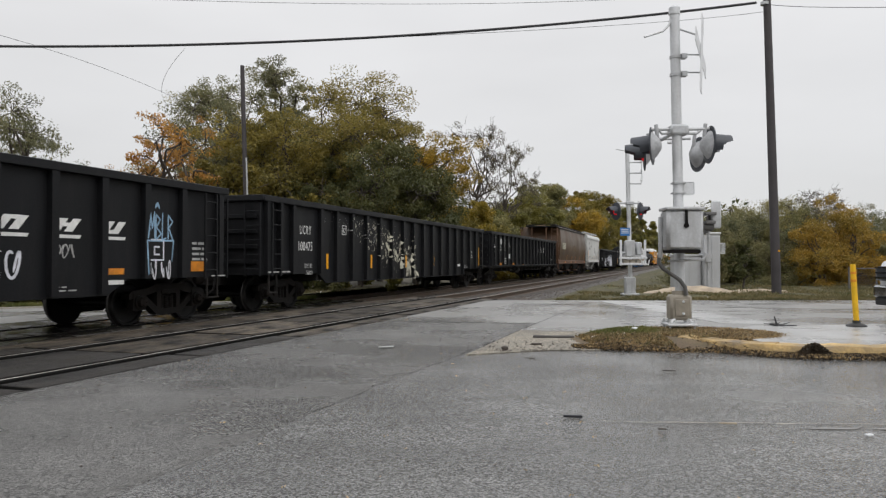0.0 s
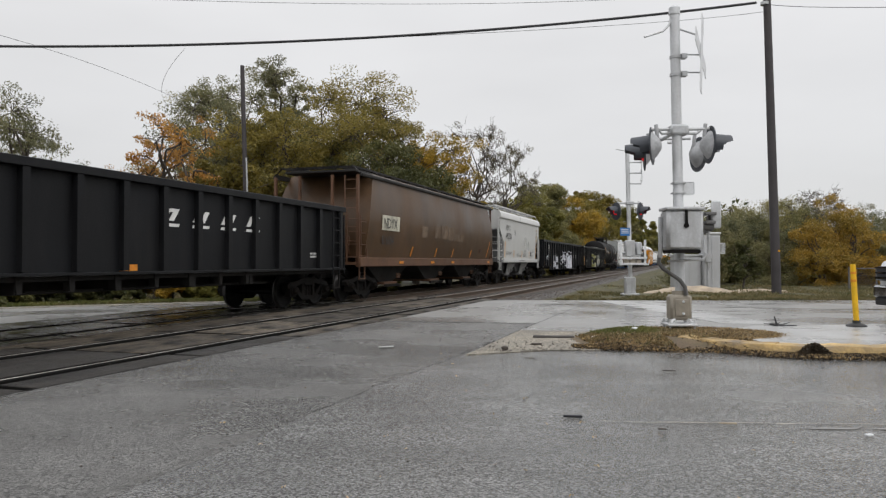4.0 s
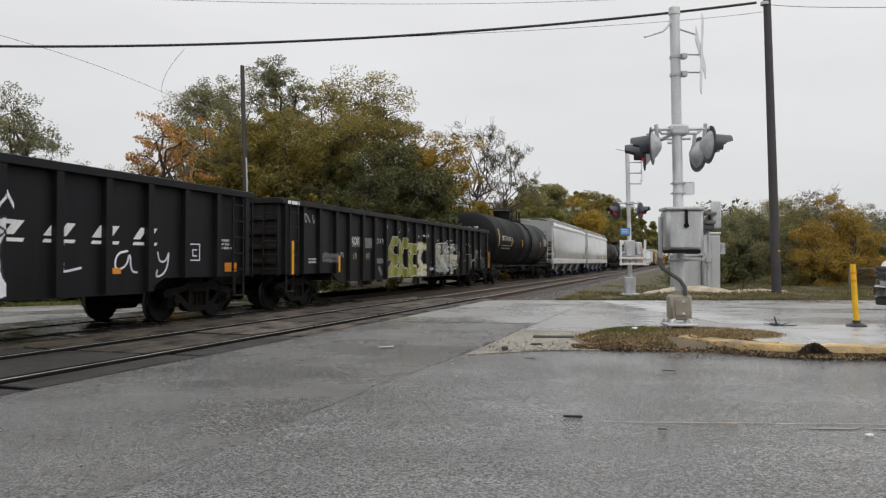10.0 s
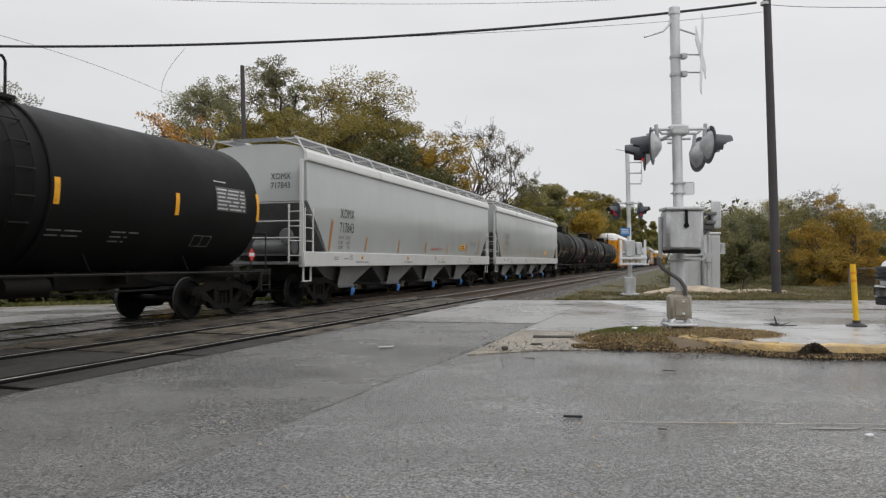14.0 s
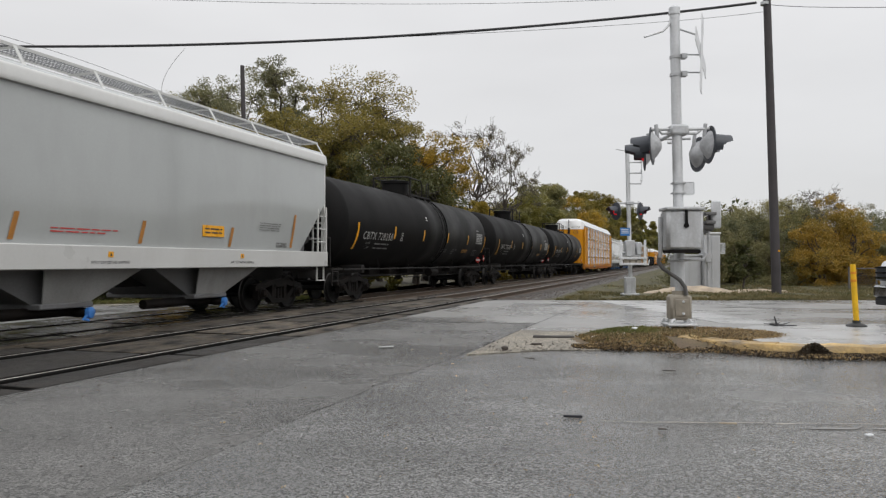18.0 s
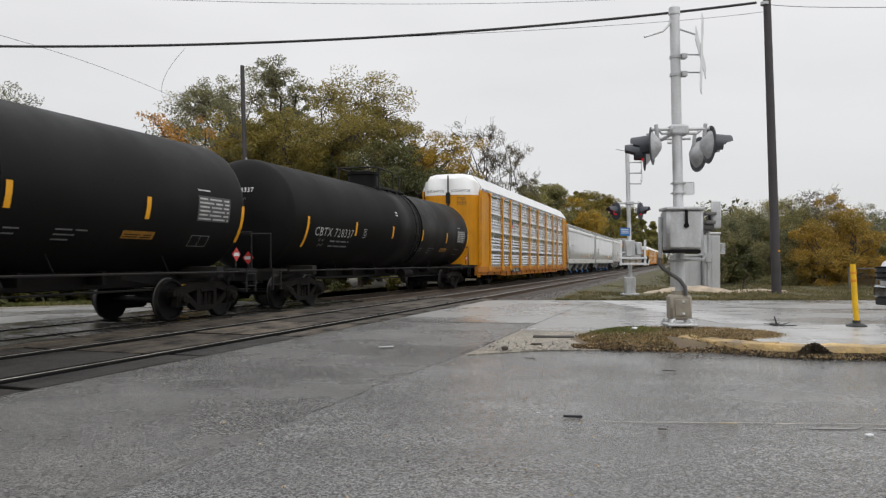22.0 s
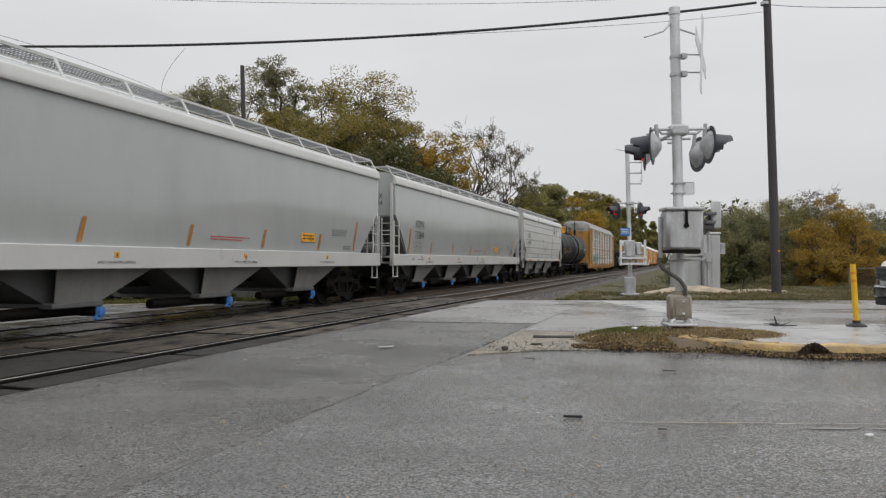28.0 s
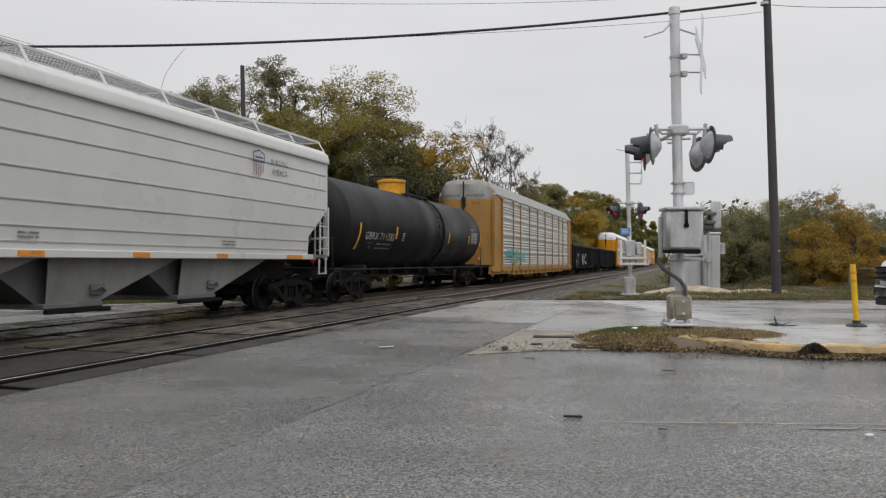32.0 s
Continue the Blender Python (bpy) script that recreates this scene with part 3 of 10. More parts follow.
def coupler(car, x, sg, u0=0):
    def make():
        bm = bmesh.new()
        box(bm, -0.30, 0.62, -0.08, 0.08, 0.80, 0.98, 0.02)
        box(bm, -0.56, -0.28, -0.13, 0.13, 0.74, 1.02, 0.05)
        box(bm, -0.70, -0.54, 0.0, 0.13, 0.74, 1.02, 0.04)
        pipe(bm, [(-0.1, -0.3, 0.9), (-0.25, -0.34, 0.62), (-0.5, -0.3, 0.5), (-0.75, -0.2, 0.55)], 0.028)
        return made(bm, "coupler")
    turn = Matrix.Rotation(0 if sg < 0 else math.pi, 4, "Z")
    part("coupler", cached("coupler", make), M_TRUCK, car, at=Matrix.Translation((x, 0, 0)) @ turn)


def ladder(parent, x, w, y, z0, z1, n, material, face="side", name="ladder"):
    """Rungs and two stiles; on a side (along x at y) or on an end (along y at x)."""
    bm = bmesh.new()
    for i in range(n):
        z = z0 + (z1 - z0) * (i + 0.5) / n
        if face == "side":
            tube(bm, (x, y, z), (x + w, y, z), 0.014, seg=6)
        else:
            tube(bm, (x, y, z), (x, y + w, z), 0.014, seg=6)
    for k in (0, 1):
        if face == "side":
            box(bm, x + k * w - 0.02, x + k * w + 0.02, y - 0.008, y + 0.03, z0, z1)
        else:
            box(bm, x - 0.008, x + 0.03, y + k * w - 0.02, y + k * w + 0.02, z0, z1)
    return part(name, bm, material, parent)


def stirrup(parent, x, y, z, material, w=0.36, h=0.42):
    bm = bmesh.new()
    for a in (0, w):
        box(bm, x + a - 0.015, x + a + 0.015, y - 0.02, y + 0.02, z - h, z)
    box(bm, x - 0.015, x + w + 0.015, y - 0.035, y + 0.035, z - h - 0.03, z - h)
    part("step", bm, material, parent)


CARS = []


def car(name, label, u, category="railway wagon"):
    c = thing(name, label, category, "wagons of the freight train", pose(*on(u * SC - run(0), LC, RAIL), 0, 0, 90 - TURN))
    CARS.append((c, u * SC))
    return c


# ---- ground, road, tracks ----
def fall(x, y):
    """Height of the land: level round the camera, a little lower beyond the siding."""
    l = Vector((x, y, 0)).dot(NX)
    t = min(1, max(0, (l - 8.0) / 2.0))
    return -0.15 * t * t * (3 - 2 * t)


def sheet(name, corners, nx, ny, dz, material, label, kind="structure", relief=None, parent=None):
    """A gently sloping sheet over a four-cornered plot of land."""
    a, b, c, d = [Vector((*p, 0)) for p in corners]
    vs, fs = [], []
    for j in range(ny + 1):
        for i in range(nx + 1):
            p = a.lerp(b, i / nx).lerp(d.lerp(c, i / nx), j / ny)
            z = fall(p.x, p.y) + dz + (relief(p.x, p.y) if relief else 0)
            vs.append((p.x, p.y, z))
    for j in range(ny):
        for i in range(nx):
            k = j * (nx + 1) + i
            fs.append((k, k + 1, k + nx + 2, k + nx + 1))
    me = bpy.data.meshes.new(name)
    me.from_pydata(vs, [], fs)
    me.shade_smooth()
    me.materials.append(material)
    ob = new(name, me)
    ob.parent = parent
    return tagged(ob, label, kind=kind)


def lumps(amount, size, flat_to=21.5):
    def h(x, y):
        return amount * noise.noise(Vector((x / size, y / size, 3.1))) * min(1, max(0, (y - flat_to) / 1.5))
    return h


sheet("ground", [(-900, -300), (900, -300), (900, 1800), (-900, 1800)], 2, 2, -0.62, M_SOIL, "damp soil reaching to the horizon")
bpy.data.objects["ground"].data.transform(Matrix.Identity(4))


def bank(l, y):
    """Sideways place of the line L metres from the camera along the track, at y ahead."""
    return (y * math.sin(radians(TURN)) - l) / math.cos(radians(TURN))


sheet("verge_ground", [(bank(4.0, 21.5), 21.5), (75, 21.5), (170, 150), (bank(4.0, 150), 150)], 90, 90, -0.02, M_VERGE, "dark gravelly verge beside the railway", relief=lumps(0.10, 2.5))
sheet("back_verge_ground", [(-75, 21.5), (bank(14.5, 21.5), 21.5), (bank(14.5, 150), 150), (-170, 150)], 90, 90, -0.02, M_SOIL, "damp grassy ground behind the railway", relief=lumps(0.10, 2.5, 24.5))


def road_relief(x, y):
    return 0.0015 * noise.noise(Vector((x * 0.5, y * 0.5, 0)))


sheet("road", [(bank(5.44, -8), -8), (60, -8), (60, 21.6), (bank(5.44, 21.6), 21.6)], 180, 70, 0.0, M_ASPH, "wet worn grey asphalt street", relief=road_relief)
sheet("road_beyond", [(-60, -8), (bank(12.9, -8), -8), (bank(12.9, 21.6), 21.6), (-60, 21.6)], 120, 60, 0.0, M_CONC, "wet pale paving beyond the main track", relief=road_relief)
# plain black sheet, so the gaps between the panels look dark
sheet("crossing_bed", [(bank(13.2, -12), -12), (bank(5.2, -12), -12), (bank(5.2, 24.5), 24.5), (bank(13.2, 24.5), 24.5)], 40, 20, -0.11, M_INK, "black bed under the crossing panels")


def plot(name, pts, dz, material, label, parent=None, kind="structure", thick=0.05):
    """A flat paving slab over a polygon of (s, L) corners along the track."""
    bm = bmesh.new()
    top, low = [], []
    for s, l in pts:
        p = on(s, l)
        z = fall(p.x, p.y) + dz
        top.append(bm.verts.new((p.x, p.y, z)))
        low.append(bm.verts.new((p.x, p.y, z - thick)))
    bm.faces.new(top)
    bm.faces.new(low[::-1])
    for i in range(len(pts)):
        j = (i + 1) % len(pts)
        bm.faces.new((top[j], top[i], low[i], low[j]))
    me = made(bm, name, False)
    me.materials.append(material)
    ob = new(name, me)
    ob.parent = parent
    return tagged(ob, label, kind=kind)


def xy(x, y):
    v = Vector((x, y, 0))
    return v.dot(DX), v.dot(NX)


# far lane of pale concrete, meeting the asphalt at a joint along the siding
edge = [xy(60, 11.9), xy(60, 21.58)]
plot("concrete_lane", [xy(1.32, 21.58), (13.0, 5.4), (13.35, 2.56), (12.0, 2.56), xy(2.1, 11.9), *edge], 0.014, M_CONC, "pale wet concrete lane with sky reflections", thick=0.03)
plot("concrete_apron", [(12.0, 2.56), (8.6, 2.5), xy(1.25, 9.4), xy(3.1, 9.55), xy(3.1, 11.9), xy(2.1, 11.9)], 0.013, M_APRON, "gritty pale concrete apron at the island tip", thick=0.03)
plot("road_strip", [(-14, 2.62), (2.2, 2.60), (6.5, 2.65), (8.6, 2.58), (12.0, 2.56), (13.35, 2.56), (13.0, 5.4), (-14, 5.4)], 0.0022, M_ASPHB, "coarse brownish asphalt strip beside the crossing", thick=0.03)
plot("dark_crossing_strip", [(-14, 8.25), (22.3, 8.25), (22.3, 9.79), (-14, 9.79)], 0.0, M_PANEL, "brown grimy paving between the two tracks", thick=0.1)
plot("dark_crossing_edge", [(-14, 12.6), (22.3, 12.6), (22.3, 13.3), (-14, 13.3)], 0.008, M_PANELD, "dark wet asphalt edge of the crossing", thick=0.1)

# the paving beyond the railway ends at a slanting gritty edge
plot("paving_corner", [xy(-10.4, 21.4), xy(-6.6, 23.8), xy(-5.9, 24.1), (24.2, 13.1), (17.0, 13.1)], 0.006, M_CONC, "wet pale paving corner beyond the main track", thick=0.2)
plot("gravel_edge", [xy(-16.0, 18.6), xy(-12.0, 20.2), xy(-9.3, 21.9), xy(-6.7, 23.7), xy(-6.9, 24.1), xy(-9.9, 22.4), xy(-12.4, 20.8), xy(-16.4, 19.2)], 0.012, M_APRON, "thin gritty tan edge of the paving", thick=0.05)

# rails
def rail_mesh(length):
    bm = bmesh.new()
    prof = [(-0.022, 0.0), (0.022, 0.0), (0.036, -0.012), (0.036, -0.035), (0.01, -0.05), (0.01, -0.14), (0.07, -0.155), (0.07, -0.165), (-0.07, -0.165), (-0.07, -0.155), (-0.01, -0.14), (-0.01, -0.05), (-0.036, -0.035), (-0.036, -0.012)]
    sweep(bm, prof, 0, 62.6)
    sweep(bm, prof, 62.6, length)
    me = made(bm, "rail", False)
    me.materials.append(M_RAIL)
    me.materials.append(M_RAILSIDE)
    me.materials.append(M_GAP)
    for p in me.polygons:
        # rail sides within the crossing are blackened for the shade in the flangeways
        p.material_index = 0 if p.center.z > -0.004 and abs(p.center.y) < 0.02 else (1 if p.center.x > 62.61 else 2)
    return me


def track(name, lc, z, label):
    t = thing(name, label, "railway track", kind="structure", at=pose(*on(-40, lc, z), 0, 0, 90 - TURN))
    me = cached("rail", lambda: rail_mesh(700))
    for y in (-0.753, 0.753):
        part("rail", me, M_RAIL, t, at=(0, y, 0))
    bm = bmesh.new()
    box(bm, -0.115, 0.115, -1.3, 1.3, -0.32, -0.155, 0.012)
    tie = made(bm, "tie")
    for i in range(120):
        part("tie", tie, M_TIE, t, at=(40 + 22.9 + i * 0.53, 0, 0))
    return t


track("main_track", LC, RAIL_TOP, "main line with worn shiny rail heads")
track("siding_track", LS, 0.014, "siding with rusty rails sunk in the crossing")

# ballast shoulder
bm = bmesh.new()
for l0, l1, zz in ((LS - 1.75, LS + 1.9, -0.17), (LC - 1.9, LC + 2.0, RAIL_TOP - 0.17)):
    prof = [(l0 - 1.3, zz - 0.42), (l0, zz), (l1, zz), (l1 + 0.9, zz - 0.45)]
    n = 60
    rows = []
    for i in range(n + 1):
        s = 22.6 + 520 * (i / n) ** 2.2
        rows.append([bm.verts.new(on(s, l, z)) for l, z in prof])
    for a, b in zip(rows[:-1], rows[1:]):
        for k in range(3):
            bm.faces.new((a[k], a[k + 1], b[k + 1], b[k]))
me = made(bm, "ballast_bed")
me.materials.append(M_BALLAST)
tagged(new("ballast_bed", me), "grey stone ballast under both tracks", kind="structure")


def scatter_stones(name, n, place, size, material, label, seed):
    rg = np.random.RandomState(seed)
    base = np.array([(1, 0, 0), (-1, 0, 0), (0, 1, 0), (0, -1, 0), (0, 0, 1), (0, 0, -1)], float)
    faces = np.array([(0, 2, 4), (2, 1, 4), (1, 3, 4), (3, 0, 4), (2, 0, 5), (1, 2, 5), (3, 1, 5), (0, 3, 5)])
    vs, fs = [], []
    for i in range(n):
        p, k = place(rg), rg.uniform(size[0], size[1])
        a = rg.rand() * 6.28
        q = base * rg.uniform(0.6, 1.2, (6, 3)) * k * np.array((1, 0.8, 0.6))
        q = np.stack([q[:, 0] * math.cos(a) - q[:, 1] * math.sin(a), q[:, 0] * math.sin(a) + q[:, 1] * math.cos(a), q[:, 2]], 1) + np.array(p)
        vs.append(q)
        fs.append(faces + 6 * i)
    me = bpy.data.meshes.new(name)
    me.from_pydata(np.concatenate(vs).tolist(), [], np.concatenate(fs).tolist())
    me.materials.append(material)
    return tagged(new(name, me), label, kind="stuff")


def ballast_place(rg):
    s = 22.8 + 45 * rg.rand() ** 1.8
    side = rg.rand()
    l = rg.uniform(LS - 3.0, LS + 3.4) if side < 0.75 else rg.uniform(LC - 2.4, LC + 2.4)
    c, zz = (LS, -0.16) if side < 0.75 else (LC, RAIL_TOP - 0.16)
    d = max(0, abs(l - c) - 1.75)
    return (*on(s, l, zz - d * 0.33)[:2], zz - d * 0.33)


scatter_stones("ballast_stones", 9000, ballast_place, (0.025, 0.055), L_STONE, "loose grey ballast stones", 4)


def grit_place(rg):
    x = rg.uniform(0.6, 5.5)
    y = 9.35 + rg.uniform(-0.4, 1.6) * rg.rand() if x < 2.6 else 8.75 + rg.uniform(-0.2, 0.35)
    return (x, y, fall(x, y) + 0.018)


scatter_stones("road_grit", 500, grit_place, (0.008, 0.02), L_STONE, "grit and small stones by the kerb", 5)
scatter_stones("road_pebbles", 420, lambda rg: (lambda x, y: (x, y, fall(x, y) + 0.006))(rg.uniform(-4, 6), rg.uniform(2.4, 12)), (0.004, 0.011), L_STONE, "stray pebbles on the street", 6)


# ---- wagons ----
def stroke(bm, pts, w, ys, dy=0.0, across=2):
    """A painted ribbon through pts (x, z) that follows the surface y = ys(x)."""
    fine = []
    for (x0, z0), (x1, z1) in zip(pts[:-1], pts[1:]):
        n = max(1, int(math.hypot(x1 - x0, z1 - z0) / 0.045))
        fine += [(x0 + (x1 - x0) * i / n, z0 + (z1 - z0) * i / n) for i in range(n)]
    fine.append(pts[-1])
    prev = None
    for i, (x, z) in enumerate(fine):
        a, b = fine[max(0, i - 1)], fine[min(len(fine) - 1, i + 1)]
        tx, tz = b[0] - a[0], b[1] - a[1]
        q = math.hypot(tx, tz) or 1.0
        nx, nz = -tz / q, tx / q
        e = min(i, len(fine) - 1 - i) * 0.045
        ww = w * (1.0 if e > w / 2 else math.sqrt(max(0.05, 1 - (1 - e / (w / 2)) ** 2)))
        row = []
        for k in range(across + 1):
            o = (k / across - 0.5) * ww
            row.append(bm.verts.new((x + nx * o, ys(x + nx * o) - dy, z + nz * o)))
        if prev:
            for k in range(across):
                bm.faces.new((prev[k], prev[k + 1], row[k + 1], row[k]))
        prev = row


def wavy(rg, x0, x1, z0, z1, turns):
    """A smooth hand-drawn line that loops inside a cell."""
    pts, n = [], 26
    a, b, p, q = rg.uniform(0.7, 1.0), rg.uniform(0.7, 1.0), rg.uniform(0, 6.28), rg.uniform(0, 6.28)
    for i in range(n + 1):
        t = i / n
        x = 0.5 + 0.46 * a * math.sin(turns * 3.1 * t + p) * (0.6 + 0.4 * math.cos(2 * t + q))
        z = 0.5 + 0.48 * b * math.cos(turns * 4.3 * t + q)
        pts.append((x0 + (x1 - x0) * x, z0 + (z1 - z0) * z))
    return pts


def tag_letters(parent, x0, x1, z0, z1, count, material, ys, seed, width=0.2, outline=None, name="spray_lettering", label=""):
    rg = random.Random(seed)
    bm, bo = bmesh.new(), bmesh.new()
    cw = (x1 - x0) / count
    for i in range(count):
        a, b = x0 + i * cw + 0.04, x0 + (i + 1) * cw - 0.02
        lo, hi = z0 + rg.uniform(0, 0.14), z1 - rg.uniform(0, 0.18)
        w = width * rg.uniform(0.8, 1.2)
        m, h = (a + b) / 2, hi - lo
        kind = rg.randrange(5)
        if kind == 0:
            paths = [[(a + w / 2, lo), (a + w / 2 + rg.uniform(-0.1, 0.1), hi)], [(a + w / 2, lo + h * 0.45), (b - w / 2, hi - 0.05)], [(a + w / 2, lo + h * 0.5), (b - w / 2, lo + 0.05)]]
        elif kind == 1:
            paths = [[(b - w / 2, hi - 0.1), (m, hi), (a + w / 2, lo + h * 0.75), (m, lo + h * 0.52), (b - w / 2, lo + h * 0.3), (m, lo), (a + w / 2, lo + 0.1)]]
        elif kind == 2:
            paths = [[(a + w / 2, lo), (a + w / 2, hi), (m, hi - h * 0.3), (b - w / 2, hi), (b - w / 2, lo)], [(m, lo + h * 0.2), (m, lo + h * 0.65)]]
        elif kind == 3:
            paths = [[(a + w / 2, lo + 0.1), (a + w / 2, hi - 0.1), (m, hi), (b - w / 2, hi - h * 0.25), (m, lo + h * 0.5), (b - w / 2, lo + h * 0.25), (m, lo), (a + w / 2, lo + 0.1)]]
        else:
            paths = [[(b - w / 2, hi - 0.05), (a + w / 2, hi - 0.1), (a + w / 2, lo + 0.1), (b - w / 2, lo + 0.03)], [(a + w / 2, lo + h * 0.52), (b - w / 2, lo + h * 0.55)]]
        for p in paths:
            stroke(bm, p, w, ys, 0.004)
            if outline:
                stroke(bo, [(x + 0.02, z - 0.015) for x, z in p], w * 0.16, ys, 0.008, 1)
        if outline:
            stroke(bm, wavy(rg, a, b, lo, hi, rg.uniform(0.5, 0.9)), w * 0.8, ys, 0.004)
            stroke(bo, wavy(rg, a, b, lo + 0.1, hi - 0.1, rg.uniform(0.6, 1.2)), w * 0.12, ys, 0.0085, 1)
        if rg.random() < 0.6:
            stroke(bm, [(m, hi - 0.05), (m + rg.uniform(-0.12, 0.12), hi + rg.uniform(0.08, 0.2))], w * 0.5, ys, 0.004)
    part(name, bm, material, parent, label, kind="stuff")
    if outline:
        part("spray_outline", bo, outline, parent, kind="stuff")
    else:
        bo.free()


def scribble(parent, x0, x1, z0, z1, count, material, ys, seed, width=0.035, name="spray_scribble"):
    rg = random.Random(seed)
    cw = (x1 - x0) / count
    for i in range(count):
        bm = bmesh.new()
        stroke(bm, wavy(rg, x0 + i * cw - 0.03, x0 + (i + 1) * cw + 0.03, z0, z1, rg.uniform(1.0, 2.2)), width, ys, 0.013, 1)
        part(name, bm, material, parent, kind="stuff")


def curved(pts, n=2):
    """The same line with its corners cut, end points kept."""
    for _ in range(n):
        q = [pts[0]]
        for a, b in zip(pts[:-1], pts[1:]):
            q += [(a[0] * 0.75 + b[0] * 0.25, a[1] * 0.75 + b[1] * 0.25), (a[0] * 0.25 + b[0] * 0.75, a[1] * 0.25 + b[1] * 0.75)]
        pts = q + [pts[-1]]
    return pts


def near_line(X, Z, lines):
    """Distance of each place from the nearest of some lines."""
    best = np.full(X.shape, 9.0)
    for pts in lines:
        for (ax, az), (bx, bz) in zip(pts[:-1], pts[1:]):
            dx, dz = bx - ax, bz - az
            t = np.clip(((X - ax) * dx + (Z - az) * dz) / (dx * dx + dz * dz + 1e-9), 0, 1)
            best = np.minimum(best, np.hypot(X - ax - t * dx, Z - az - t * dz))
    return best


def sprayed(name, parent, x0, x1, z0, z1, look_up, mats, ys, step=0.018, label="", kind=""):
    """Paint laid over the wall and its posts in small squares; look_up names the colour of each, 0 for none."""
    edge = [p + k for p in ys.posts for k in (-0.075, 0.075)]
    cols = sorted(set([round(v, 4) for v in np.arange(x0, x1, step)] + [round(v, 4) for v in edge if x0 < v < x1]))
    rows = np.arange(z0, z1, step)
    xa, xb = np.array(cols[:-1]), np.array(cols[1:])
    X, Z = np.meshgrid((xa + xb) / 2, rows + step / 2, indexing="ij")
    C = look_up(X, Z)
    vs, fs, ids = [], [], []
    for i in range(len(xa)):
        m = (xa[i] + xb[i]) / 2
        post = any(abs(m - p) < 0.075 for p in ys.posts)
        y = -(ys.wp if post else ys.w) - 0.004
        lead = post and not any(abs(m - 0.02 - p) < 0.075 for p in ys.posts)
        for j in np.nonzero(C[i])[0]:
            za, zb = rows[j], rows[j] + step
            k = len(vs)
            vs += [(xa[i], y, za), (xb[i], y, za), (xb[i], y, zb), (xa[i], y, zb)]
            fs.append((k, k + 1, k + 2, k + 3))
            ids.append(int(C[i][j]) - 1)
            if lead:
                k = len(vs)
                vs += [(xa[i] - 0.004, -ys.w, za), (xa[i] - 0.004, y, za), (xa[i] - 0.004, y, zb), (xa[i] - 0.004, -ys.w, zb)]
                fs.append((k, k + 1, k + 2, k + 3))
                ids.append(int(C[i][j]) - 1)
    me = bpy.data.meshes.new(name)
    me.from_pydata(vs, [], fs)
    for m in mats:
        me.materials.append(m)
    me.polygons.foreach_set("material_index", ids)
    return part(name, me, mats[0], parent, label, kind=kind)


def bubble(parent, x0, x1, z0, z1, body, inner, material, ys, width=0.3, ink=M_INK, rim=0.05, label="", sharp=False, thin=0.03):
    """A swollen spray-painted letter: fat rounded strokes with a dark rim, and thin dark lines on top.
    body and inner hold lines in the letter's own unit square."""
    def put(lines):
        out = []
        for pts in lines:
            p = [(x0 + (x1 - x0) * (0.5 + (u - 0.5) * 1.06), z0 + (z1 - z0) * v) for u, v in pts]
            out.append(p if sharp else curved(p))
        return out
    B, I = put(body), put(inner)

    def look_up(X, Z):
        wob = 0.016 * np.sin(X * 23 + Z * 9) * np.sin(Z * 17 - X * 5)
        d = near_line(X, Z, B) + wob
        c = np.where(d < width / 2, 1, np.where(d < width / 2 + rim, 2, 0))
        if I:
            c = np.where((near_line(X, Z, I) < thin / 2) & (c > 0), 2, c)
        return c
    g = width / 2 + rim
    sprayed("spray_letter", parent, x0 - g, x1 + g, max(0.745, z0 - g), z1 + g, look_up, [material, ink], ys, 0.018, label, "stuff")


def fat_letter(parent, strokes, ink_lines, material, ys, rim=0.035, thin=0.035, label=""):
    """A spray-painted letter of swollen strokes, each (width, line), with a dark rim and dark lines drawn on top."""
    lines = [(w, curved(p)) for w, p in strokes]
    ink_lines = [curved(p) for p in ink_lines]
    xs = [x for w, p in lines for x, z in p]
    zs = [z for w, p in lines for x, z in p]
    g = max(w for w, p in lines) / 2 + rim

    def look_up(X, Z):
        d = np.min([near_line(X, Z, [p]) - w / 2 for w, p in lines], axis=0) + 0.012 * np.sin(X * 21 + Z * 8)
        c = np.where(d < 0, 1, np.where(d < rim, 2, 0))
        return np.where((near_line(X, Z, ink_lines) < thin / 2) & (c > 0), 2, c) if ink_lines else c
    sprayed("spray_letter", parent, min(xs) - g, max(xs) + g, max(0.745, min(zs) - g), max(zs) + g, look_up, [material, M_INK], ys, 0.018, label, "stuff")


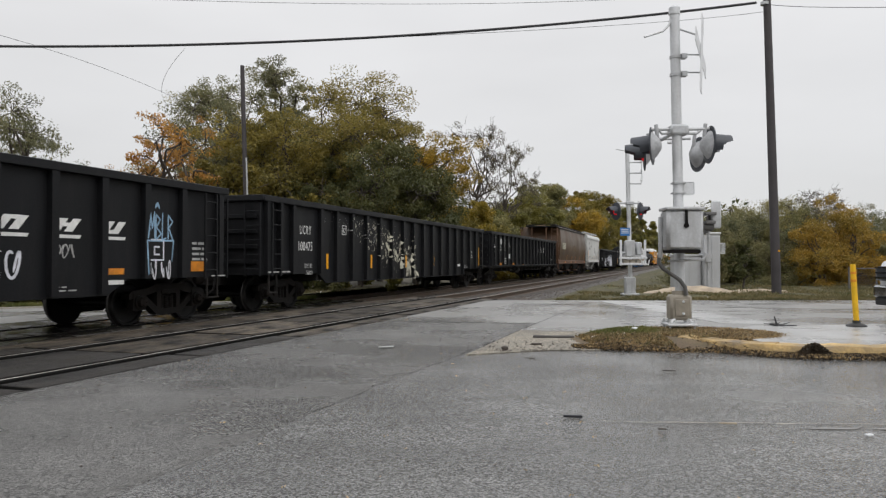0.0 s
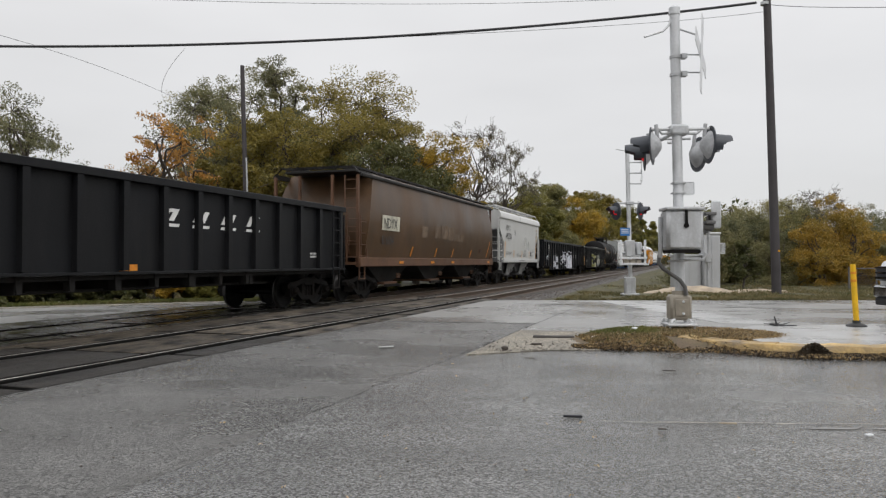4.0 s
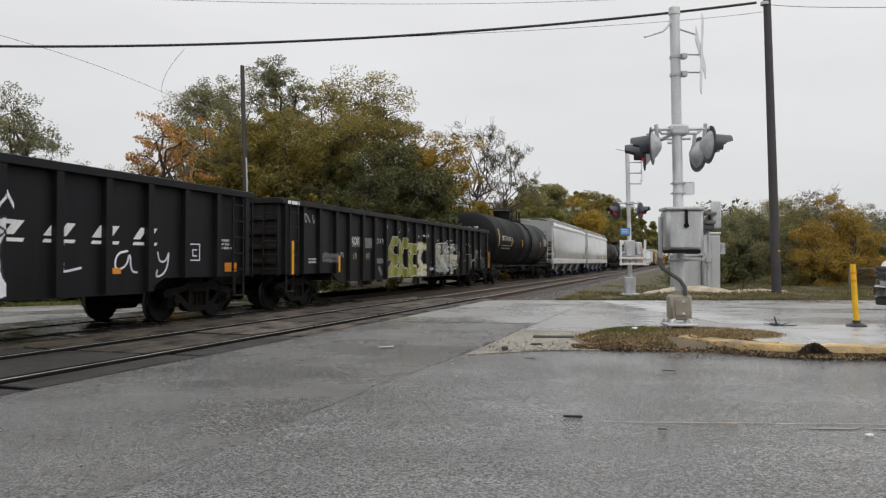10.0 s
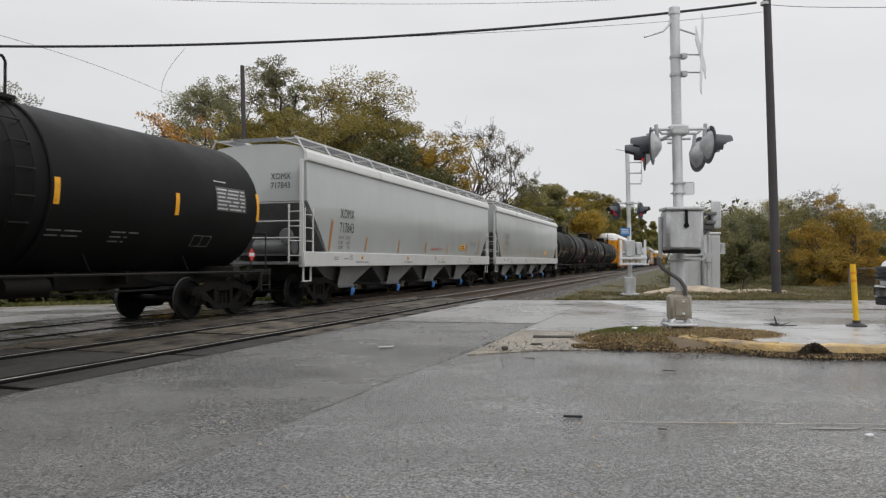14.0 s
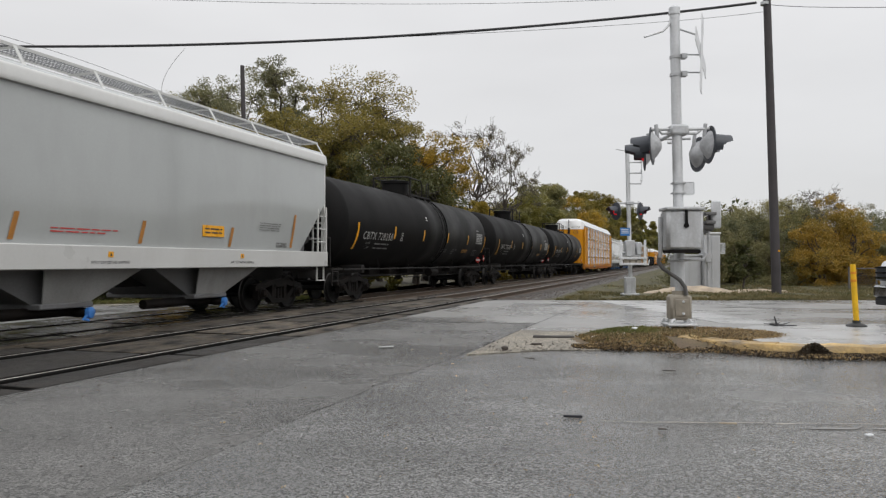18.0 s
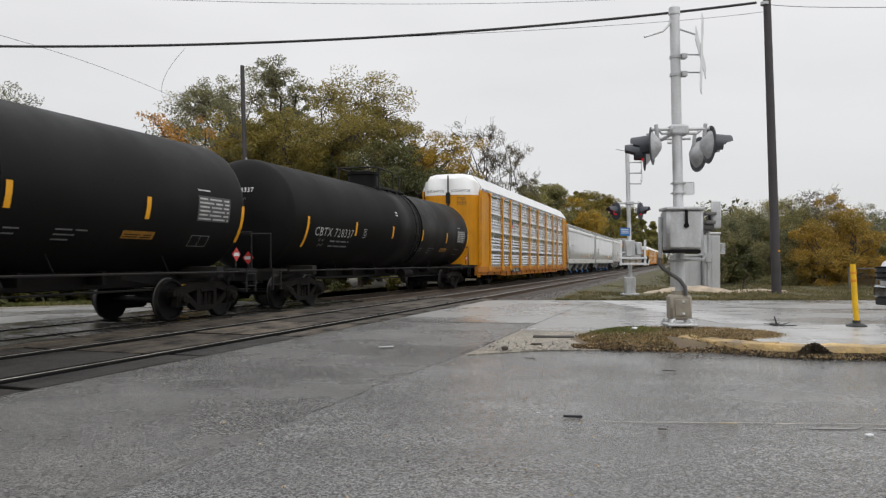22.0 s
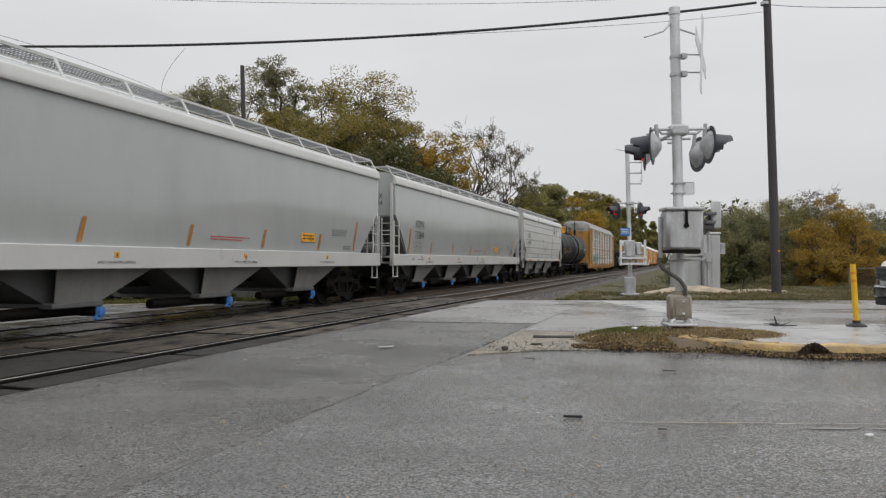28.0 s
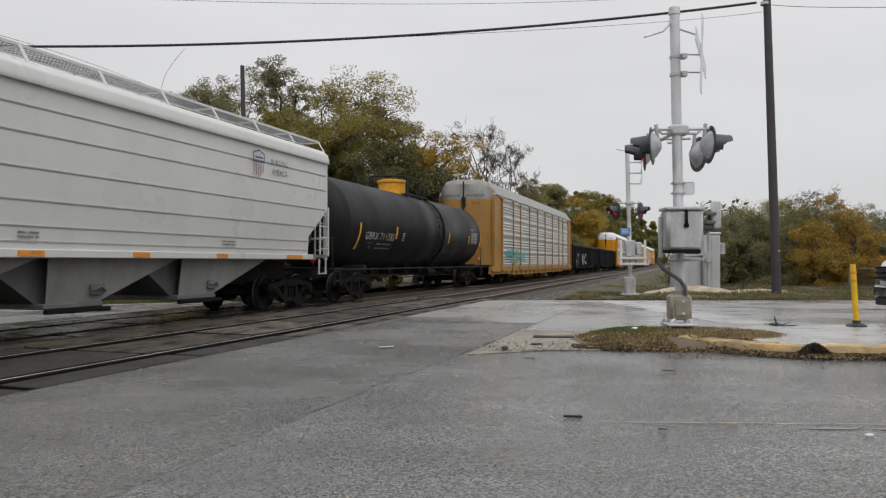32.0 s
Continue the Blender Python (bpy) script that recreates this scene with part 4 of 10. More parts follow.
def block_letter(parent, x0, x1, z0, z1, outline, inner, holes, material, ys, rim=0.035, thin=0.035, label=""):
    """A filled spray-painted letter: an outline in its own unit square, dark lines on it and small dark holes."""
    def put(pts):
        return [(x0 + (x1 - x0) * u, z0 + (z1 - z0) * v) for u, v in pts]

    def inside(X, Z, pts):
        c = np.zeros(X.shape, bool)
        for (ax, az), (bx, bz) in zip(pts, pts[1:] + pts[:1]):
            c ^= ((az > Z) != (bz > Z)) & (X < (bx - ax) * (Z - az) / (bz - az + 1e-9) + ax)
        return c
    edge_line = put(outline)
    ink_lines = [curved(put(p)) for p in inner]

    def look_up(X, Z):
        X2, Z2 = X + 0.02 * np.sin(Z * 15 + X * 3), Z + 0.02 * np.sin(X * 13)
        c = np.where(inside(X2, Z2, edge_line), 1, np.where(near_line(X2, Z2, [edge_line + edge_line[:1]]) < rim, 2, 0))
        for p in holes:
            c = np.where(inside(X, Z, put(p)) & (c > 0), 2, c)
        return np.where((near_line(X, Z, ink_lines) < thin / 2) & (c > 0), 2, c) if ink_lines else c
    sprayed("spray_letter", parent, x0 - rim, x1 + rim, max(0.745, z0 - rim), z1 + rim, look_up, [material, M_INK], ys, 0.018, label, "stuff")


def jagged(parent, x0, x1, z, teeth, material, ys, seed, w=0.05):
    """A zigzag spray line with tall uneven teeth."""
    rg = random.Random(seed)
    pts = []
    for i in range(teeth * 2 + 1):
        pts.append((x0 + (x1 - x0) * (i + rg.uniform(-0.45, 0.45) * (0 < i < teeth * 2)) / (teeth * 2), z + (rg.uniform(0.02, 0.24) if i % 2 else rg.uniform(-0.16, 0.0))))
    sprayed("spray_outline", parent, x0, x1, z - 0.25, z + 0.3, lambda X, Z: np.where(near_line(X, Z, [pts]) < w / 2, 1, 0), [material], ys, 0.015)


def splatter(parent, x0, x1, z0, z1, n, material, ys, seed, name="paint_splash", big=0.07, spread=0.25):
    rg = random.Random(seed)
    bm = bmesh.new()
    for _ in range(n):
        t = rg.random() ** 0.7
        x = x0 + (x1 - x0) * t
        z = z1 - (z1 - z0) * (t * 0.85 + rg.gauss(-0.03, spread * 0.55))
        if not z0 < z < z1:
            continue
        r = 0.007 + big * rg.random() ** 4 * (0.4 + t)
        k = rg.randrange(5, 8)
        ph = rg.random()
        vs = [(x + r * rg.uniform(0.6, 1.3) * math.cos(6.283 * (i + ph) / k), z + r * rg.uniform(0.6, 2.4) * math.sin(6.283 * (i + ph) / k)) for i in range(k)]
        bm.faces.new([bm.verts.new((a, ys(a) - 0.005, b)) for a, b in vs])
    part(name, bm, material, parent, "spattered white paint", kind="stuff")


def gondola(label, uf, ur, posts=None, material=M_GOND, zt=2.92, deck=0.70, hi=0.98):
    ln = (ur - uf) * SC
    c = car("gondola_wagon", label, uf)
    w, wp = 1.47, 1.585
    a = 3.5
    for sg, nm in ((-1, "side_wall"), (1, "side_wall")):
        bm = bmesh.new()
        slab(bm, [(0.12, hi), (a - 0.5, hi), (a, deck), (ln - a, deck), (ln - a + 0.5, hi), (ln - 0.12, hi), (ln - 0.12, zt - 0.08), (0.12, zt - 0.08)], sg * w, sg * (w - 0.035))
        part(nm, bm, material, c)
        if hi > 1:
            bm = bmesh.new()
            box(bm, 0.05, ln - 0.05, min(sg * (w - 0.2), sg * (wp + 0.03)), max(sg * (w - 0.2), sg * (wp + 0.03)), hi - 0.05, hi, 0.006)
            part("side_flange", bm, material, c)
        bm = bmesh.new()
        box(bm, 0.0, ln, min(sg * (w - 0.06), sg * (wp + 0.02)), max(sg * (w - 0.06), sg * (wp + 0.02)), zt - 0.15, zt, 0.012)
        part("top_chord", bm, material, c)
    xs = posts or [0.25, 1.0, 1.95, 3.02, 4.04] + [5.105 + 1.085 * k for k in range(14)] + [ln - 0.25]

    def post(h0):
        bm = bmesh.new()
        slab(bm, [(-0.075, h0), (0.075, h0), (0.075, zt - 0.15), (-0.075, zt - 0.15)], 0, 0.115)
        return made(bm, "side_post")
    for x in xs:
        low = deck + 0.04 if a < x < ln - a else hi
        me = cached(("post", round(low, 2), zt), lambda: post(low))
        for sg in (-1, 1):
            part("side_post", me, material, c, at=Matrix.Translation((x, sg * w, 0)) @ Matrix.Rotation(0 if sg > 0 else math.pi, 4, "Z"))
    for x, sg in ((0.10, -1), (ln - 0.10, 1)):
        bm = bmesh.new()
        box(bm, x - 0.03, x + 0.03, -w, w, hi, zt - 0.02)
        part("end_wall", bm, material, c)
        for z in (1.25, 1.62, 1.99, 2.36):
            bm = bmesh.new()
            box(bm, min(x, x + sg * 0.10), max(x, x + sg * 0.10), -w + 0.1, w - 0.1, z, z + 0.1, 0.01)
            part("end_rib", bm, material, c)
        bm = bmesh.new()
        box(bm, min(x - 0.04, x + sg * 0.14), max(x + 0.04, x + sg * 0.14), -wp, wp, zt - 0.14, zt + 0.004, 0.012)
        part("end_chord", bm, material, c)
        ladder(c, x + sg * 0.16, 0.42, -1.5, 0.95, 2.7, 5, material, "end")
        coupler(c, 0.0 if sg < 0 else ln, sg)
    ladder(c, 0.36, 0.40, -wp - 0.03, 0.95, 2.75, 5, material)
    ladder(c, ln - 0.86, 0.40, -wp - 0.03, 0.95, 2.75, 5, material)
    stirrup(c, 0.30, -wp + 0.05, 0.98, M_UNDER)
    stirrup(c, ln - 0.70, -wp + 0.05, 0.98, M_UNDER)
    bm = bmesh.new()
    box(bm, 0.1, ln - 0.1, -w + 0.04, w - 0.04, 0.98, 1.06)
    part("floor", bm, M_UNDER, c)
    bm = bmesh.new()
    box(bm, 0.1, ln - 0.1, -0.28, 0.28, 0.72, 0.98)
    for x in xs[3:-3:2]:
        box(bm, x - 0.06, x + 0.06, -w + 0.05, w - 0.05, 0.78, 0.98)
    part("centre_sill", bm, M_UNDER, c)
    if hi > 1:
        for x in np.arange(4.2, ln - 4.0, 1.05):
            bm = bmesh.new()
            slab(bm, [(x - 0.05, 0.80 + 0.08 * math.sin(x * 3)), (x + 0.05, 0.80), (x + 0.07, hi - 0.05), (x - 0.07, hi - 0.05)], -1.45, -1.30)
            part("crossbearer_end", bm, M_UNDER, c)
        bm = bmesh.new()
        tube(bm, (7.6, -1.0, 0.82), (9.0, -1.0, 0.82), 0.2, seg=14)
        part("air_reservoir", bm, M_UNDER, c)
        bm = bmesh.new()
        pipe(bm, [(3.6, -1.1, 0.80), (ln - 3.6, -1.1, 0.78)], 0.03)
        part("brake_pipe", bm, M_UNDER, c)
    for x in (1.7, ln - 1.35):
        bogie(c, x, uf * SC)

    def ys(x):
        return -wp if any(abs(x - p) < 0.085 for p in xs) else -w
    ys.posts, ys.w, ys.wp = xs, w, wp
    c["n"] = 0
    return c, ln, ys, w, wp, xs


def emblem(c, x, y, z, wide, tall, gap, n):
    """A railway's emblem as abstract leaning blocks, each over a bar."""
    for i in range(n):
        a = x + i * gap
        bm = bmesh.new()
        k, lean = wide * 0.27, wide * 0.30
        for d in (0.0, wide - k - lean):
            slab(bm, [(a + d, z), (a + d + k, z), (a + d + k + lean, z + tall), (a + d + lean, z + tall)], y - 0.006, y)
        f = (0.72, 0.38, 0.0, 0.62)[i % 4]
        h = tall * 0.30
        xa = a + lean * (f + 0.15) + k
        slab(bm, [(xa - 0.02, z + tall * f), (xa + wide - 2 * k - lean + 0.02, z + tall * f), (xa + wide - 2 * k - lean + 0.06, z + tall * f + h), (xa + 0.02, z + tall * f + h)], y - 0.005, y)
        part("emblem_block", bm, M_MARKW, c)
        bm = bmesh.new()
        slab(bm, [(a - 0.02, z - tall * 0.50), (a + wide * 0.95, z - tall * 0.50), (a + wide, z - tall * 0.24), (a + 0.02, z - tall * 0.24)], y - 0.006, y)
        part("emblem_bar", bm, M_MARKW, c)


def mark_blocks(c, x, y, z, n, size, material=M_MARKW, gap=0.12, brk=None):
    """An owner's name as plain blocks of its letters' size."""
    for i in range(n):
        bm = bmesh.new()
        a = x + i * (size * 0.62 + gap) + (brk[1] if brk and i >= brk[0] else 0)
        slab(bm, [(a, z), (a + size * 0.6, z), (a + size * 0.6, z + size), (a, z + size)], y - 0.005, y)
        part("name_block", bm, material, c)


def sq_mark(c, x, z, s, y, material):
    bm = bmesh.new()
    t = s * 0.07
    box(bm, x, x + s, y - 0.004, y, z, z + t)
    box(bm, x, x + s, y - 0.004, y, z + s - t, z + s)
    box(bm, x, x + t, y - 0.004, y, z + t, z + s - t)
    box(bm, x + s - t, x + s, y - 0.004, y, z + t, z + s - t)
    box(bm, x + s * 0.3, x + s * 0.7, y - 0.004, y, z + s * 0.25, z + s * 0.33)
    box(bm, x + s * 0.3, x + s * 0.38, y - 0.004, y, z + s * 0.33, z + s * 0.6)
    box(bm, x + s * 0.3, x + s * 0.7, y - 0.004, y, z + s * 0.6, z + s * 0.68)
    part("plate_mark", bm, material, c)


# 0: gondola with an emblem and small tags
c, ln, ys, w, wp, xs = gondola("black steel gondola wagon with white emblem and blue tag", -6.75, 14.83)
emblem(c, 14.90, -w, 1.80, 0.64, 0.22, 1.06, 3)
# a tag in tall blue letters
for k, lines in enumerate(([[(0, 0), (0.5, 1), (1, 0)], [(0.2, 0.4), (0.85, 0.4)]], [[(0, 0), (0.1, 1), (0.5, 0.4), (0.9, 1), (1, 0)]], [[(0, 0), (0, 1), (0.8, 0.8), (0.1, 0.5), (1, 0.25), (0, 0)]], [[(0.1, 1), (0, 0), (0.9, 0.1)]], [[(0, 0), (0, 1), (0.9, 0.75), (0.1, 0.5), (1, 0)]])):
    bm = bmesh.new()
    xa = 18.12 + 0.178 * k
    for pts in lines:
        stroke(bm, [(xa + 0.15 * u, 1.72 + (0.5 + 0.05 * (k % 2)) * v) for u, v in pts], 0.035, ys, 0.006, 1)
    part("spray_letter", bm, M_SPRAYB, c, "tall pale blue spray-painted letter", kind="stuff")
scribble(c, 18.15, 18.95, 0.95, 1.35, 4, M_SPRAYW, ys, 4, 0.032)
sq_mark(c, 18.3, 1.32, 0.42, -w, M_SPRAYW)
bm = bmesh.new()
stroke(bm, [(18.15, 1.05), (18.1, 1.7), (19.0, 1.72), (18.95, 1.3)], 0.035, ys, 0.004)
stroke(bm, [(18.45, 2.33), (18.52, 2.44), (18.58, 2.33)], 0.06, ys, 0.004)
part("spray_scribble", bm, M_SPRAYB, c, kind="stuff")
scribble(c, 14.6, 15.5, 1.0, 1.5, 2, M_SPRAYW, ys, 5, 0.05)
scribble(c, 16.05, 16.5, 1.35, 1.6, 3, M_MARKG, ys, 6, 0.022)
plate(17.22, 17.62, 1.07, 1.18, -w, M_REFLO, c)
plate(17.22, 17.62, 0.89, 0.97, -w, M_MARKW, c, "label_plate")
plate(19.56, 20.05, 1.10, 1.31, -w, M_REFLO, c)
bars(19.6, 1.66, (0.48, 0.48, 0.48, 0.5), -w, c, M_MARKG, 0.05, 0.11)
bars(16.0, 0.87, (0.3, 0.55), -w, c, M_MARKG, 0.022, 0.06)
bars(20.1, 0.99, (0.55,), -wp, c, M_MARKG, 0.025)

# 1: gondola with a splash of white paint
c, ln, ys, w, wp, xs = gondola("black gondola wagon splashed with white paint", 16.36, 37.81, [0.25, 0.85, 1.5, 3.05, 4.05] + [5.12 + 1.085 * k for k in range(14)] + [20.34])
lettering("UCRY", 0.34, 1.95, -w - 0.003, 2.04, M_MARKW, c, 0.62, 1.25)
lettering("100475", 0.35, 1.84, -w - 0.003, 1.60, M_MARKW, c, 0.8)
lettering("209500", 0.16, 2.2, -w - 0.003, 1.14, M_MARKG, c, 0.95)
lettering("76500", 0.16, 2.3, -w - 0.003, 0.95, M_MARKG, c, 0.95)
sq_mark(c, 4.53, 2.11, 0.28, -w, M_MARKW)
plate(0.88, 0.99, 1.12, 2.04, -w, M_REFL, c)
for x in (3.5, 6.65, 9.82, 13.0, 16.15):
    plate(x, x + 0.12, 1.1, 1.53, -w, M_REFL, c)
plate(19.95, 20.06, 1.12, 2.0, -w, M_REFL, c)
splatter(c, 5.0, 10.9, 0.75, 2.62, 620, M_SPRAYC, ys, 8, big=0.05, spread=0.4)
splatter(c, 3.0, 7.5, 1.9, 2.75, 120, M_MARKG, ys, 18, big=0.02, spread=0.5)
rgp = random.Random(6)
for x, z, ww, hh in ((8.1, 1.82, 0.42, 0.22), (8.82, 1.64, 0.42, 0.22), (9.75, 1.42, 0.30, 0.24), (10.15, 1.15, 0.5, 0.3), (11.1, 0.85, 0.36, 0.18)):
    bm = bmesh.new()
    n = 14
    prev = None
    for i in range(n + 1):
        t = i / n
        px = x + (t - 0.5) * ww
        mid = z - (t - 0.5) * hh * 1.1
        up = hh * 0.55 * math.sin(math.pi * t) ** 0.6 * rgp.uniform(0.5, 1.1)
        dn = hh * 0.5 * math.sin(math.pi * t) ** 0.6 * rgp.uniform(0.3, 1.0) + (rgp.uniform(0.1, 0.4) if rgp.random() < 0.22 else 0)
        row = [bm.verts.new((px, ys(px) - 0.006, max(0.74, mid - dn))), bm.verts.new((px, ys(px) - 0.006, mid + up))]
        if prev:
            bm.faces.new((prev[0], prev[1], row[1], row[0]))
        prev = row
    part("paint_drip", bm, M_SPRAYC, c, "dripping cream-white paint")
bars(0.2, 1.03, (1.1,), -wp, c, M_MARKG, 0.035)
bars(ln - 3.4, 1.12, (0.6, 0.8), -w, c, M_MARKG, 0.035, 0.08)
bars(ln - 2.3, 1.75, (0.5, 0.4, 0.5, 0.6), -w, c, M_MARKG)
plate(ln - 4.2, ln - 3.85, 1.1, 1.2, -w, M_MARKW, c, "label_plate")

# 2: gondola with amber plates
c, ln, ys, w, wp, xs = gondola("black gondola wagon with amber reflector plates", 39.36, 60.99, deck=1.10, hi=1.12)
mark_blocks(c, 2.34, -w, 2.28, 4, 0.30, gap=0.09, brk=(2, 0.28))
lettering("519", 0.40, 2.23, -w - 0.003, 1.92, M_MARKW, c, 0.78)
lettering("628", 0.40, 3.16, -w - 0.003, 1.92, M_MARKW, c, 0.78)
sq_mark(c, 4.62, 2.12, 0.28, -w, M_MARKG)
plate(4.62, 4.95, 1.5, 1.75, -w, M_SIGN, c, "label_plate")
plate(0.9, 1.28, 1.27, 1.49, -w, M_REFLO, c)
for x in (2.38, 5.44, 8.5, 11.57):
    plate(x, x + 0.45, 1.13, 1.25, -w, M_REFLO, c)
bars(3.16, 1.45, (0.85, 0.85, 0.85), -w, c, M_MARKW, 0.06, 0.13)
bars(0.9, 2.6, (0.65, 0.5, 0.65), -w, c, M_MARKG, 0.03, 0.07)
emblem(c, 12.66, -w, 2.12, 0.58, 0.24, 1.0, 4)
bars(ln - 2.0, 1.5, (0.4, 0.4), -w, c, M_MARKG)
bars(0.5, 2.05, (0.25,), -wp - 0.04, c, M_MARKG, 0.1)

# 5: gondola with large white graffiti
c, ln, ys, w, wp, xs = gondola("black gondola wagon covered in large white graffiti", 95.22, 116.62)
mark_blocks(c, 2.47, -w, 2.29, 4, 0.28, gap=0.06, brk=(2, 0.28))
lettering("518", 0.36, 2.38, -w - 0.003, 1.90, M_MARKW, c, 0.75)
lettering("813", 0.36, 3.22, -w - 0.003, 1.90, M_MARKW, c, 0.75)
sq_mark(c, 4.43, 2.1, 0.27, -w, M_MARKW)
for pts in ([(1.97, 1.84), (1.85, 1.73), (1.81, 1.56), (1.91, 1.48), (2.08, 1.51), (2.18, 1.66), (2.11, 1.81), (1.97, 1.84)], [(2.02, 1.83), (2.01, 1.5)], [(1.82, 1.67), (2.01, 1.61), (2.18, 1.71)], [(2.2, 1.68), (2.3, 1.82), (2.34, 1.62)],
            [(2.39, 1.82), (2.39, 1.64), (2.48, 1.69)], [(2.55, 1.83), (2.57, 1.62), (2.7, 1.58)], [(2.7, 1.75), (2.46, 1.6)], [(2.23, 1.59), (2.3, 1.48), (2.37, 1.58)], [(2.43, 1.43), (2.45, 1.55), (2.52, 1.48), (2.59, 1.56), (2.63, 1.41)]):
    bm = bmesh.new()
    stroke(bm, curved(pts), 0.038, ys, 0.004, 1)
    part("spray_scribble", bm, M_SPRAYW, c, kind="stuff")
fat_letter(c, [(0.42, [(4.33, 1.68), (4.42, 1.35), (4.68, 0.92)]), (0.25, [(4.88, 1.66), (4.66, 1.38)]), (0.20, [(4.62, 1.32), (4.95, 1.32)]), (0.38, [(4.48, 1.24), (4.74, 1.0)])],
           [[(4.62, 1.24), (4.8, 1.2), (4.98, 1.24)], [(4.4, 1.5), (4.6, 1.42)]], M_SPRAYW, ys, label="swollen white spray-painted letter")
fat_letter(c, [(0.24, [(5.18, 1.74), (5.28, 1.46)]), (0.34, [(5.54, 1.70), (5.54, 1.35)]), (0.40, [(5.28, 1.24), (5.49, 1.33), (5.60, 1.27), (5.33, 1.13)]), (0.52, [(5.36, 1.06), (5.59, 0.95)]), (0.18, [(5.78, 1.07), (5.88, 0.82)]), (0.2, [(5.02, 1.22), (5.04, 1.0)])],
           [[(5.2, 1.46), (5.55, 1.5), (5.78, 1.32), (5.62, 1.14), (5.3, 1.12)], [(5.3, 1.3), (5.5, 1.32), (5.4, 1.22)], [(5.62, 1.14), (5.8, 1.02), (5.78, 0.82)], [(5.14, 1.3), (5.22, 1.05), (5.16, 0.9)]], M_SPRAYW, ys)
fat_letter(c, [(0.27, [(5.93, 1.60), (5.88, 1.27)]), (0.20, [(6.12, 1.62), (6.09, 1.38)])], [[(6.0, 1.66), (6.0, 1.3)], [(6.06, 1.6), (6.05, 1.34)]], M_SPRAYW, ys)
fat_letter(c, [(0.23, [(6.31, 1.62), (6.29, 1.27)]), (0.14, [(6.36, 1.30), (6.56, 1.36), (6.72, 1.46)]), (0.42, [(6.42, 1.07), (6.26, 0.88)]), (0.18, [(6.4, 1.09), (6.66, 1.08)])],
           [[(6.2, 1.3), (6.5, 1.22), (6.7, 1.24)], [(6.22, 1.02), (6.42, 1.0), (6.3, 0.9), (6.5, 0.92)], [(6.3, 1.5), (6.38, 1.5)]], M_SPRAYW, ys)
block_letter(c, 8.25, 9.42, 0.74, 2.12, [(0.3, 0.05), (0.55, 0.0), (0.66, 0.15), (0.97, 0.42), (0.93, 0.62), (0.8, 0.85), (0.6, 0.98), (0.25, 0.95), (0.18, 0.7), (0.0, 0.55), (0.12, 0.4), (0.3, 0.2)],
             [[(0.2, 0.52), (0.6, 0.55), (0.97, 0.5), (0.72, 0.36), (0.4, 0.46)], [(0.62, 0.95), (0.72, 0.75), (0.95, 0.62)], [(0.3, 0.3), (0.5, 0.26), (0.35, 0.2), (0.6, 0.16)], [(0.4, 0.34), (0.42, 0.14)]], [[(0.32, 0.6), (0.55, 0.76), (0.66, 0.6)]], M_SPRAYW, ys, label="jagged white spray-painted letter")
block_letter(c, 9.34, 10.54, 0.74, 2.10, [(0.0, 0.9), (0.4, 0.82), (0.5, 0.98), (0.92, 0.86), (1.0, 0.55), (0.78, 0.35), (0.82, 0.1), (0.55, 0.0), (0.25, 0.04), (0.16, 0.3), (0.04, 0.45)],
             [[(0.2, 0.74), (0.42, 0.62)], [(0.84, 0.8), (0.7, 0.6)], [(0.3, 0.24), (0.62, 0.2)], [(0.42, 0.98), (0.5, 0.74)]], [[(0.34, 0.6), (0.74, 0.6), (0.56, 0.42)], [(0.42, 0.98), (0.5, 0.8), (0.58, 0.98)]], M_SPRAYW, ys)
block_letter(c, 10.44, 11.56, 0.74, 2.12, [(0.12, 0.0), (0.0, 0.2), (0.2, 0.5), (0.0, 0.7), (0.1, 0.95), (0.5, 0.9), (0.95, 0.97), (0.97, 0.7), (0.8, 0.5), (1.0, 0.2), (0.86, 0.03), (0.5, 0.0)],
             [[(0.05, 0.26), (0.3, 0.3), (0.2, 0.18), (0.42, 0.14)], [(0.3, 0.94), (0.5, 0.8), (0.7, 0.94)]], [[(0.42, 0.74), (0.58, 0.74), (0.56, 0.6), (0.44, 0.6)], [(0.42, 0.40), (0.60, 0.38), (0.58, 0.2), (0.44, 0.2)]], M_SPRAYW, ys)
block_letter(c, 11.48, 12.54, 0.74, 2.12, [(0.0, 0.02), (0.06, 0.95), (0.45, 0.88), (0.9, 0.95), (1.0, 0.6), (0.76, 0.45), (0.95, 0.1), (0.7, 0.05), (0.5, 0.22), (0.4, 0.0)],
             [[(0.1, 0.34), (0.4, 0.36), (0.2, 0.24), (0.44, 0.2)], [(0.3, 0.9), (0.5, 0.8)]], [[(0.42, 0.76), (0.6, 0.74), (0.58, 0.54), (0.44, 0.54)]], M_SPRAYW, ys)
block_letter(c, 12.46, 13.95, 0.74, 2.02, [(0.0, 0.02), (0.04, 0.95), (0.5, 0.9), (0.96, 0.94), (0.84, 0.5), (0.97, 0.02), (0.5, 0.0)],
             [[(0.1, 0.86), (0.36, 0.86)], [(0.22, 0.86), (0.2, 0.5), (0.42, 0.42), (0.4, 0.6)], [(0.46, 0.6), (0.48, 0.84), (0.56, 0.7), (0.64, 0.84), (0.68, 0.6)], [(0.78, 0.55), (0.8, 0.86), (0.95, 0.8), (0.82, 0.7)], [(0.15, 0.3), (0.4, 0.28), (0.2, 0.18), (0.45, 0.14)], [(0.56, 0.5), (0.52, 0.1)]], [], M_SPRAYW, ys)
